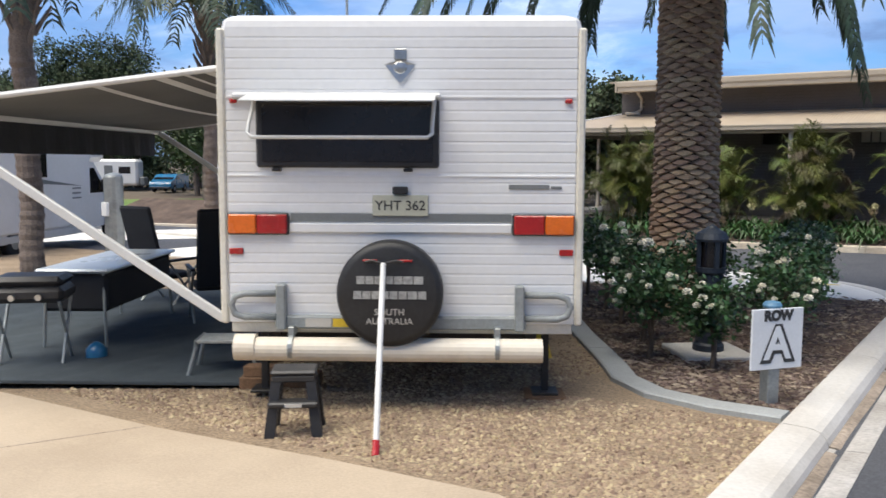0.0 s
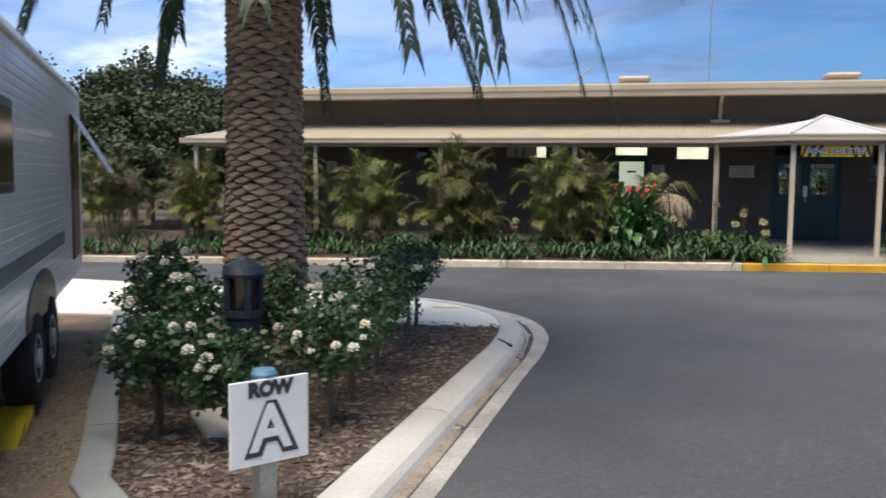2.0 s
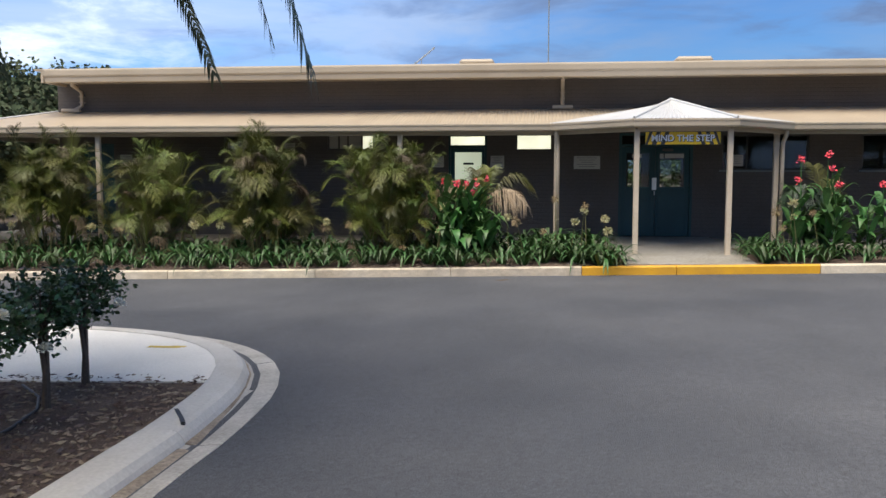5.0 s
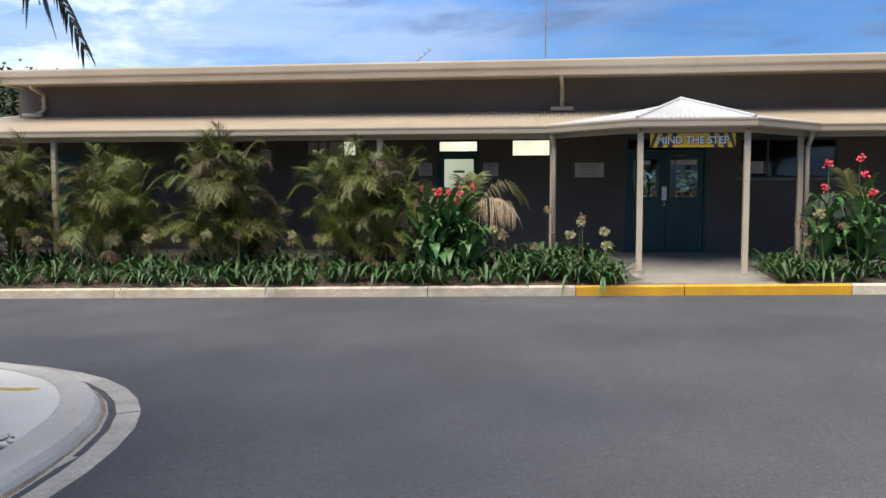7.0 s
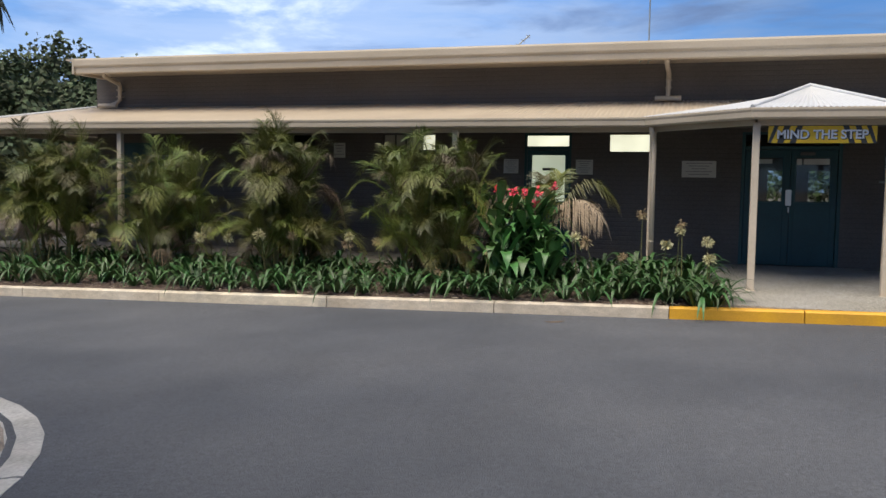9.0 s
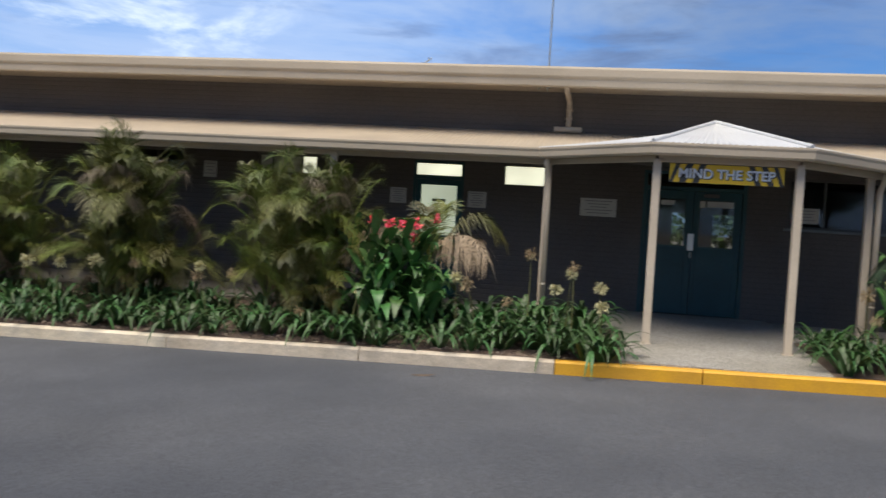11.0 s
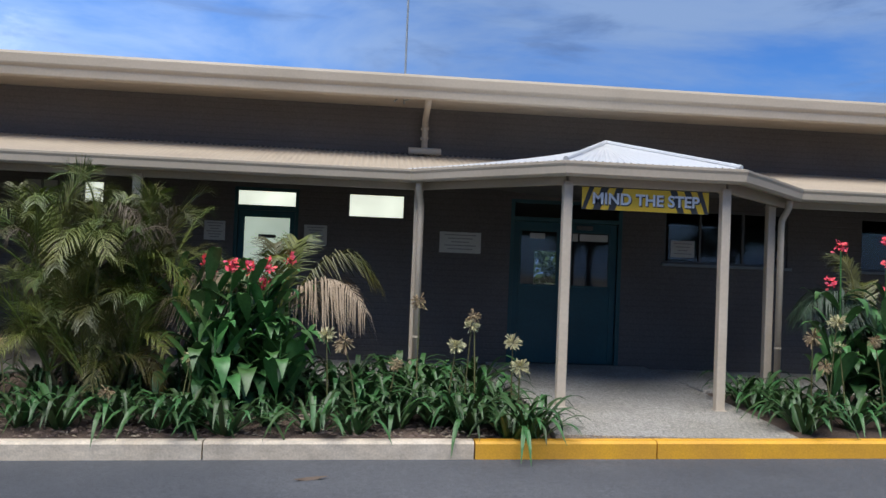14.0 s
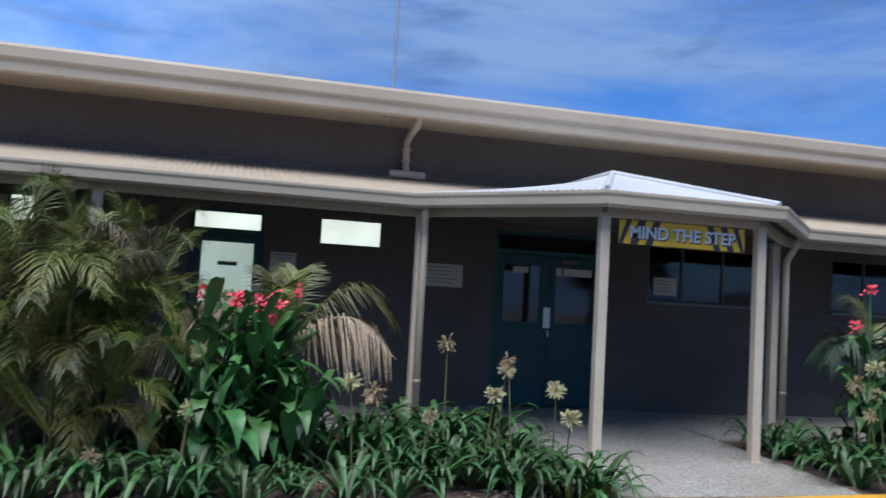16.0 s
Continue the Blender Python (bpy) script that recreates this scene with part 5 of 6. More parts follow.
# camp furniture under the awning
ct = thing("camp_table", "folding camp kitchen table with silver top and black sides", "table", on_site(-2.95, 2.5, 0, 0.09))
# silver top; its pale bluish colour holds the sky's reflection
part("tabletop", Geo().box(-0.32, 0.32, -0.85, 0.9, 0.74, 0.775, 0.015), M("silver_top_sky_sheen", (0.72, 0.77, 0.8), (0.64, 0.69, 0.72), 0.3, 0.2, grain=0.05), ct)
part("fabric_cupboard", Geo().box(-0.29, 0.29, -0.8, 0.8, 0.4, 0.738, 0.03), black_fabric, ct, "black fabric storage under the top")
for a in (-0.25, 0.25):
    for b in (-0.78, 0.82):
        part("leg", Geo().tube([(a, b, 0.74), (a * 1.1, b * 1.05, 0)], 0.014, 8), galv, ct)
bq = thing("camp_barbecue", "black portable barbecue on a folding stand", "barbecue", on_site(-3.05, 1.2, 10, 0.09))
part("body", Geo().box(-0.28, 0.28, -0.2, 0.2, 0.55, 0.68, 0.04), black_plastic, bq)
part("hood", Geo().box(-0.27, 0.27, -0.19, 0.19, 0.682, 0.76, 0.04), black_plastic, bq)
part("knob", Geo().tube([(0.1, -0.2, 0.6), (0.1, -0.23, 0.6)], 0.025, 10), steel, bq)
part("knob", Geo().tube([(-0.1, -0.2, 0.6), (-0.1, -0.23, 0.6)], 0.025, 10), steel, bq)
for a in (-1, 1):
    part("leg", Geo().tube([(a * 0.24, -0.17, 0.56), (a * 0.24, 0.17, 0.0)], 0.013, 8), galv, bq)
    part("leg", Geo().tube([(a * 0.24, 0.17, 0.56), (a * 0.24, -0.17, 0.0)], 0.013, 8), galv, bq)
part("cross_bar", Geo().tube([(-0.24, -0.17, 0.02), (0.24, -0.17, 0.02)], 0.011, 8), galv, bq)
bu = thing("gas_bottle", "small teal-blue container under the table", "container", on_site(-2.62, 1.35, 0, 0.09))
part("body", Geo().lathe([(0.07, 0), (0.085, 0.02), (0.085, 0.12), (0.05, 0.16), (0.02, 0.18)], 14), blue_car_paint, bu, smooth=True)
for u, v, r in ((-2.12, 3.15, 205), (-3.0, 4.2, 150)):
    ch = thing("camp_chair", "black padded folding camp chair on the mat", "chair", on_site(u, v, r, 0.09), group="camp chairs")
    part("seat", Geo().box(-0.25, 0.25, -0.22, 0.24, 0.42, 0.48, 0.025), black_fabric, ch)
    part("backrest", Geo().box(-0.25, 0.25, 0.0, 0.05, 0, 0.82, 0.025, Matrix.Translation((0, 0.22, 0.46)) @ Matrix.Rotation(radians(-14), 4, "X")), black_fabric, ch)
    for a in (-1, 1):
        part("leg", Geo().tube([(a * 0.27, -0.26, 0.0), (a * 0.27, 0.22, 0.62)], 0.013, 8), galv, ch)
        part("leg", Geo().tube([(a * 0.27, 0.28, 0.0), (a * 0.27, -0.24, 0.62)], 0.013, 8), galv, ch)
        part("armrest", Geo().box(a * 0.27 - 0.025, a * 0.27 + 0.025, -0.26, 0.24, 0.62, 0.65, 0.01), black_plastic, ch)

# ---- island garden furniture ----
rs = thing("row_sign", "white square sign reading ROW A on a timber post", "sign", pose(-0.49, 5.0, G(-0.49, 5.0) + 0.08, 0, 0, 52))
RZ = G(-0.49, 5.0) + 0.08
part("post", Geo().box(-0.045, 0.045, 0.012, 0.1, -0.05, 0.66, 0.006), galv, rs, "grey weathered post")
part("post_cap", Geo().lathe([(0.06, 0.655), (0.062, 0.67), (0.05, 0.69), (0.001, 0.7)], 14, Matrix.Translation((0, 0.055, 0))), blue_paint, rs, "blue-grey domed cap")
part("board", Geo().box(-0.2, 0.2, -0.006, 0.01, 0.255, 0.655, 0.003), sign_white, rs)
words("lettering", "ROW", 0.09, ink, rs, pose(0.0, -0.009, 0.608, 90), 0.001, bold=0.006)
words("lettering", "A", 0.3, ink, rs, pose(0.006, -0.009, 0.412, 90), 0.001, bold=0.026)
words("lettering", "A", 0.3, sign_white, rs, pose(0.0, -0.0115, 0.418, 90), 0.001, bold=0.007)
bo = thing("bollard_light", "dark navy bollard light on a concrete pad", "lamp", pose(-1.36, 6.45, G(-1.36, 6.45) + 0.085, 0, 0, 40))
part("pad", Geo().box(-0.3, 0.3, -0.3, 0.3, 0, 0.05, 0.01), concrete, bo, "pale concrete pad")
part("column", Geo().lathe([(0.13, 0.05), (0.13, 0.1), (0.11, 0.12), (0.105, 0.7), (0.125, 0.72), (0.125, 0.76)], 20), bollard_navy, bo, smooth=False)
part("louvre", Geo().lathe([(0.09, 0.76), (0.09, 0.98)], 8), dark_glass, bo, "dark lamp glass")
for a in range(4):
    part("cage_bar", Geo().box(-0.02, 0.02, 0.095, 0.125, 0.76, 0.98, 0.004, Matrix.Rotation(radians(90 * a), 4, "Z")), bollard_navy, bo)
part("cap", Geo().lathe([(0.135, 0.98), (0.14, 1.0), (0.12, 1.05), (0.05, 1.09), (0.03, 1.11), (0.001, 1.12)], 20), bollard_navy, bo)

# ---- far side of the site ----


def van(name, label, m, paint, length, height, nose, cab=True):
    """A boxy parked vehicle along its own x axis, nose at +x."""
    t = thing(name, label, "van" if height > 2 else "car", m)
    prof = [(-length / 2, 0.35), (-length / 2, height - 0.12), (-length / 2 + 0.12, height), (length / 2 - nose, height), (length / 2 - nose + 0.12, height - 0.05), (length / 2 - 0.75, 1.05), (length / 2 - 0.1, 0.9), (length / 2, 0.7), (length / 2, 0.35)]
    n, g = len(prof), Geo()
    g.add([(x, y, z) for y in (-0.9, 0.9) for x, z in prof], [tuple(range(n)), tuple(range(n, 2 * n))[::-1]] + [(i, (i + 1) % n, (i + 1) % n + n, i + n) for i in range(n)])
    part("body", g, paint, t)
    x0 = length / 2 - nose
    for sy in (-1, 1):
        part("side_glass", Geo().add([(x0 - 0.55, sy * 0.905, 1.1), (x0 + 0.75 * (nose - 0.75) + 0.02, sy * 0.905, 1.1), (x0 + 0.05, sy * 0.905, height - 0.25), (x0 - 0.55, sy * 0.905, height - 0.25)], [(0, 1, 2, 3)]), dark_glass, t, fix=False)
        for x in (-length / 2 + 0.95, length / 2 - 0.9):
            w = part("wheel", Geo().lathe([(0.2, -0.09), (0.31, -0.1), (0.33, -0.06), (0.33, 0.06), (0.31, 0.1), (0.2, 0.09)], 20, disc_m((x, sy * 0.82, 0.33), (0, sy, 0))), tyre, t)
            part("rim", Geo().lathe([(0.19, 0.05), (0.16, 0.095), (0.001, 0.1)], 14, disc_m((x, sy * 0.82, 0.33), (0, sy, 0))), galv, w)
        part("headlight", Geo().box(length / 2 - 0.18, length / 2 - 0.02, sy * 0.6 - 0.14, sy * 0.6 + 0.14, 0.68, 0.82, 0.03), white_alu, t)
    part("windscreen", Geo().add([(x0 + 0.16, -0.8, height - 0.12), (x0 + 0.16, 0.8, height - 0.12), (length / 2 - 0.78, 0.8, 1.12), (length / 2 - 0.78, -0.8, 1.12)], [(0, 1, 2, 3)]), dark_glass, t, fix=False)
    part("bumper", Geo().box(length / 2 - 0.1, length / 2 + 0.06, -0.88, 0.88, 0.32, 0.5, 0.03), black_plastic, t)
    part("side_vent", Geo().box(-0.6, -0.2, -0.912, -0.9, 1.2, 1.25).box(-0.6, -0.2, -0.912, -0.9, 1.32, 1.37).box(-0.6, -0.2, -0.912, -0.9, 1.44, 1.49), stripe_grey, t)
    return t


def motorhome(m):
    """A coachbuilt camper along its own x axis, nose at +x."""
    t = thing("motorhome", "white coachbuilt motorhome parked on the next pitch", "motorhome", m)
    part("coach_body", Geo().box(-3.5, 1.3, -1.12, 1.12, 0.5, 2.95, 0.06), van_white, t)
    part("over_cab", Geo().box(1.31, 2.2, -1.08, 1.08, 2.1, 2.93, 0.12), van_white, t)
    prof = [(1.31, 0.42), (1.31, 2.09), (1.75, 2.09), (2.55, 1.28), (3.2, 1.08), (3.42, 0.85), (3.46, 0.42)]
    n, g = len(prof), Geo()
    g.add([(x, y, z) for y in (-0.98, 0.98) for x, z in prof], [tuple(range(n)), tuple(range(n, 2 * n))[::-1]] + [(i, (i + 1) % n, (i + 1) % n + n, i + n) for i in range(n)])
    part("cab", g, van_white, t)
    part("windscreen", Geo().add([(1.84, -0.86, 2.03), (1.84, 0.86, 2.03), (2.52, 0.86, 1.34), (2.52, -0.86, 1.34)], [(0, 1, 2, 3)]), dark_glass, t, fix=False)
    part("bumper", Geo().box(3.4, 3.55, -0.98, 0.98, 0.35, 0.6, 0.04), stripe_grey, t)
    part("skirt", Geo().box(-3.4, 1.25, -1.09, 1.09, 0.32, 0.5, 0.02), white_alu, t)
    for s in (-1, 1):
        part("side_glass", Geo().add([(1.45, s * 0.986, 1.3), (2.35, s * 0.986, 1.3), (1.75, s * 0.986, 1.95), (1.45, s * 0.986, 1.95)], [(0, 1, 2, 3)]), dark_glass, t, fix=False)
        part("headlight", Geo().box(3.2, 3.44, s * 0.72 - 0.14, s * 0.72 + 0.14, 0.82, 1.0, 0.04), white_alu, t)
        part("mirror", Geo().box(2.0, 2.1, s * 1.12 - 0.1, s * 1.12 + 0.1, 1.35, 1.65, 0.03), black_plastic, t)
        part("side_window", Geo().box(-1.9, -0.8, s * 1.13 - 0.012, s * 1.13 + 0.012, 1.75, 2.3, 0.01), dark_glass, t)
        for z in (1.2, 1.32, 1.44):
            part("vent_slot", Geo().box(0.35, 0.75, s * 1.125 - 0.008, s * 1.125 + 0.008, z, z + 0.035), stripe_grey, t)
        part("swoosh", Geo().add([(-1.4, s * 1.127, 1.62), (0.9, s * 1.127, 1.5), (-1.2, s * 1.127, 1.72)], [(0, 1, 2)]), stripe_grey, t, "grey stripe", fix=False)
        for x in (-2.1, 2.55):
            w = part("wheel", Geo().lathe([(0.2, -0.09), (0.31, -0.1), (0.35, -0.06), (0.35, 0.06), (0.31, 0.1), (0.2, 0.09)], 20, disc_m((x, s * 0.99, 0.35), (0, s, 0))), tyre, t)
            part("rim", Geo().lathe([(0.19, 0.05), (0.16, 0.095), (0.001, 0.1)], 14, disc_m((x, s * 0.99, 0.35), (0, s, 0))), galv, w)


motorhome(pose(-19.4, 10.9, G(-19.4, 10.9) + 0.05, 0, 0, 119))
van("parked_car", "blue parked car beside distant caravans", pose(-59, 47, G(-59, 47), 0, 0, -60), blue_car_paint, 4.2, 1.5, 1.6)


def far_caravan(m, label):
    t = thing("far_caravan", label, "caravan", m, group="distant caravans")
    part("body", Geo().box(-2.8, 2.8, -1.1, 1.1, 0.45, 2.75, 0.2), van_white, t)
    part("window", Geo().box(-2.0, -0.9, -1.12, -1.1, 1.5, 2.1, 0.01), dark_glass, t)
    part("window", Geo().box(1.2, 2.2, -1.12, -1.1, 1.5, 2.1, 0.01), dark_glass, t)
    part("door", Geo().box(0.0, 0.7, -1.13, -1.1, 0.5, 2.2, 0.01), stripe_grey, t)
    part("front_boot", Geo().box(2.82, 3.3, -0.8, 0.8, 0.45, 1.2, 0.1), stripe_grey, t)
    for x in (-0.5, 0.4):
        part("wheel", Geo().lathe([(0.2, -0.1), (0.33, -0.08), (0.33, 0.08), (0.2, 0.1)], 14, disc_m((x - 0.4, -1.0, 0.33), (0, -1, 0))), tyre, t)


for x, y, r in ((-66, 46, 40), (-58, 55, 50), (-73, 38, 35)):
    far_caravan(pose(x, y, G(x, y), 0, 0, r), "distant white caravan across the lawn")
lawn = poly("lawn", [(-38.4, 14.2), (-24.2, 30.6), (-42, 44), (-57, 26)], 0.05, lawn_green, label="green lawn strip across the road", category="lawn", thick=0.03)
far_road = poly("far_road", [(-30.5, 9.5), (-15.5, 28.5), (-26.0, 31.4), (-40.6, 13.4)], 0.0, asphalt, label="grey asphalt lane beyond the next pitch", category="road", thick=0.03)
far_apron = poly("pavement_far", [(-24.8, 9.5), (-14.5, 22.0), (-15.7, 28.2), (-30.4, 9.6)], 0.01, concrete_new, label="pale concrete edge strip of the far lane", category="pavement", thick=0.04)
sp2 = thing("service_pillar", "grey metal power pillar on the next pitch", "pillar", pose(-15.9, 11.0, G(-15.9, 11.0) - 0.0))
part("column", Geo().lathe([(0.21, 0), (0.21, 1.75), (0.19, 1.8), (0.001, 1.86)], 16), galv, sp2, smooth=False)
part("socket_box", Geo().box(-0.1, 0.1, -0.26, -0.19, 0.9, 1.2, 0.01), sign_white, sp2)

# ---- plants ----


def arc(start, az, rise, out, droop, n, power=2.3):
    """Points of an arching stalk."""
    pts = []
    for i in range(n + 1):
        k = i / n
        r = out * (k ** 0.9)
        pts.append(Vector(start) + Vector((math.cos(az) * r, math.sin(az) * r, rise * math.sin(k * math.pi * 0.5) - droop * k ** power)))
    return pts


def frond_mesh(name, material, length, rise, out, droop, leaf, pairs, seed, width=0.012, hang=0.5, close=0.0):
    """A pinnate frond along +x: rachis and paired leaflets."""
    r = random.Random(seed)
    pts = arc((0, 0, 0), 0, rise, out, droop, 16)
    g = Geo()
    g.tube(pts, [0.014 * (1 - 0.85 * i / 16) for i in range(17)], 5)
    for i in range(pairs):
        k = 0.12 + 0.87 * (i + r.random() * 0.5) / pairs
        f = k * 16
        j = min(int(f), 15)
        p = pts[j].lerp(pts[j + 1], f - j)
        t = (pts[j + 1] - pts[j]).normalized()
        ln = leaf * (0.35 + 0.65 * math.sin(math.pi * min(k * 1.02 + 0.08, 1))) * r.uniform(0.85, 1.12)
        for s in (-1, 1):
            d = (t * (r.uniform(0.45, 0.8) + close) + Vector((0, s, 0)) * r.uniform(0.75, 1.0) + Vector((0, 0, r.uniform(0.0, 0.35) - 0.25 * hang))).normalized()
            q1 = p + d * ln * 0.5
            q2 = p + d * ln + Vector((0, 0, -hang * ln * r.uniform(0.5, 1.0)))
            g.ribbon([p, q1, q2], [width * 0.6, width, 0.001], (t - d * t.dot(d)).normalized())
    return mesh_of(name, g, material, fix=False)


# date palm in the island
PX, PYY = -2.43, 9.0
PZ = G(PX, PYY) + 0.08
dp = thing("date_palm", "tall date palm with diamond-patterned brown trunk", "palm", pose(PX, PYY, PZ))
prof = [(0.5, -0.02), (0.46, 0.1), (0.415, 0.4), (0.385, 0.9), (0.362, 1.5), (0.35, 2.4), (0.35, 5.0)]
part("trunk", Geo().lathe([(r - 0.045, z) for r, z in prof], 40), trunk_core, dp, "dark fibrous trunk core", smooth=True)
boss = Geo()
# one old leaf base: a wide, low lens bent round the trunk, its lip proud at the bottom
angs = [-0.335, -0.19, 0.0, 0.19, 0.335]
for lift, tall in ((0.0, -0.046), (0.05, -0.042), (0.064, -0.024), (0.03, 0.02), (0.0, 0.034)):
    for q in angs:
        e = abs(q) / 0.335
        rad = 0.35 + lift * (1 - e ** 3)
        boss.v.append((rad * math.sin(q), rad * math.cos(q) - 0.35, tall * (1 - e ** 1.5) + 0.012 * e))
boss.f = [(i * 5 + j, i * 5 + j + 1, (i + 1) * 5 + j + 1, (i + 1) * 5 + j) for i in range(4) for j in range(4)]
boss_me = mesh_of("leaf_base", boss, trunk_bark)
rest = Geo()
count = 0
rows, per = 92, 10
for i in range(rows):
    z = 0.05 + i * 0.0535
    rr = np.interp(z, [p[1] for p in prof], [p[0] for p in prof])
    for j in range(per):
        a = 2 * math.pi * (j + 0.5 * (i % 2)) / per + 0.045 * i + rnd.uniform(-0.03, 0.03)
        s = rnd.uniform(0.9, 1.1)
        m = pose((rr - 0.04) * math.cos(a), (rr - 0.04) * math.sin(a), z + rnd.uniform(-0.006, 0.006), rnd.uniform(-5, 5), rnd.uniform(-7, 7), math.degrees(a) - 90) @ Matrix.Diagonal((rr / 0.36 * s, rr / 0.36 * rnd.uniform(0.92, 1.06), s * 1.08, 1))
        turn = a % (2 * math.pi)
        facing = -2.2 < turn - (2 * math.pi if turn > math.pi else 0) < 0.5
        if facing and 0.6 < z < 4.0 and count < 300:
            o = part("leaf_base", boss_me, None, dp)
            o.matrix_local = m
            count += 1
        else:
            rest.add([m @ Vector(v) for v in boss.v], boss.f)
tagged(part("trunk_cover", rest, trunk_bark, dp, fix=False), kind="stuff")
palm_fronds = [frond_mesh("frond", palm_green, 4, 1.5 - 0.15 * k, 2.7 + 0.4 * k, 3.25 + 0.12 * k, 0.42, 150, 40 + k, 0.014, 0.7, 0.75) for k in range(4)]
for i in range(60):
    tier = i % 4
    o = part("frond", palm_fronds[tier], None, dp)
    o.matrix_local = pose(0.1 * math.cos(i * 2.4), 0.1 * math.sin(i * 2.4), 4.75 + 0.12 * (i // 12), rnd.uniform(-8, 8), 1 - 7 * (i % 5) * (i % 5 > 1) - 2 * tier, math.degrees(i * 2.39996)) @ Matrix.Scale(rnd.uniform(0.9, 1.12), 4)

for az, sc in ((-50, 1.0), (-38, 1.02), (-28, 1.0), (1, 1.12), (13, 1.02)):
    o = part("frond", palm_fronds[1], None, dp)
    o.matrix_local = pose(0.1, 0, 4.78, rnd.uniform(-5, 5), 6, az) @ Matrix.Scale(sc, 4)

# two slim palms beyond the pitch
slim_fronds = [frond_mesh("frond", palm_green, 3, 1.1, 1.7, 1.5 + 0.5 * k, 0.5, 40, 60 + k, 0.02, 0.7) for k in range(2)]
for x, y, h, r0, nm in ((-8.95, 4.95, 4.3, 0.13, 1), (-10.9, 9.4, 4.35, 0.115, 2)):
    sp3 = thing("slim_palm", "slender grey-brown palm trunk with feathery crown", "palm", pose(x, y, G(x, y) + 0.07), group="slim palms")
    g = Geo()
    g.tube([(0.03 * math.sin(k * 0.23), 0.03 * math.cos(k * 0.3), h * k / 72) for k in range(73)], [r0 * (1.3 - 0.3 * min(k / 12, 1)) + 0.011 * (k % 2) + rnd.uniform(-0.004, 0.004) for k in range(73)], 14)
    part("trunk", g, thin_bark, sp3)
    for i in range(34):
        # old frond stubs below the crown
        a, zz = i * 2.4, h - 1.15 + 1.1 * i / 34
        d = Vector((math.cos(a), math.sin(a), 0))
        part("frond_stub", Geo().tube([d * r0 * 0.8 + Vector((0, 0, zz)), d * (r0 + 0.07) + Vector((0, 0, zz + 0.16)), d * (r0 + rnd.uniform(0.1, 0.2)) + Vector((0, 0, zz + rnd.uniform(0.25, 0.4)))], [0.04, 0.028, 0.016], 5), thin_bark, sp3)
    for i in range(16):
        o = part("frond", slim_fronds[i % 2], None, sp3)
        o.matrix_local = pose(0, 0, h, 0, -20 + 14 * (i % 3), i * 137.5) @ Matrix.Scale(rnd.uniform(0.85, 1.1), 4)


def leaf_cloud(n, centre, radii, size, r, gaps=0.5):
    """Many small leaves on an uneven set of twigs ends."""
    g = Geo()
    hubs = []
    while len(hubs) < max(6, n // 28):
        d = Vector((r.gauss(0, 1), r.gauss(0, 1), r.gauss(0, 1))).normalized()
        k = r.uniform(0.45, 1.02)
        hubs.append(Vector((d.x * radii[0] * k, d.y * radii[1] * k, d.z * radii[2] * k)))
    for i in range(n):
        hpos = hubs[i % len(hubs)]
        p = Vector(centre) + hpos + Vector((r.gauss(0, 1) * radii[0], r.gauss(0, 1) * radii[1], r.gauss(0, 1) * radii[2])) * 0.16
        d = Vector((r.gauss(0, 1), r.gauss(0, 1), r.gauss(0, 0.6))).normalized()
        s = d.orthogonal().normalized()
        s = (s * math.cos(i) + d.cross(s) * math.sin(i)).normalized()
        ln, w = size * r.uniform(0.7, 1.3), size * r.uniform(0.25, 0.4)
        g.add([p, p + d * ln * 0.5 + s * w, p + d * ln, p + d * ln * 0.5 - s * w], [(0, 1, 2, 3)])
    return g, hubs


def rose_flower(g, c, s, r):
    vs, fs = [Vector(c)], []
    for k in range(18):
        a, t = k * 2.4, k / 18
        zz = 0.95 - 1.5 * t
        d = Vector((math.cos(a) * math.sqrt(1 - zz * zz), math.sin(a) * math.sqrt(1 - zz * zz), zz))
        u = Vector((-math.sin(a), math.cos(a), 0))
        b = Vector(c) + d * s * 0.15
        n = len(vs)
        vs += [b + d * s * 0.62 + u * s * 0.4, b + d * s * 0.72 + Vector((0, 0, s * 0.12)), b + d * s * 0.62 - u * s * 0.4]
        fs.append((0, n, n + 1, n + 2))
    g.add(vs, fs)


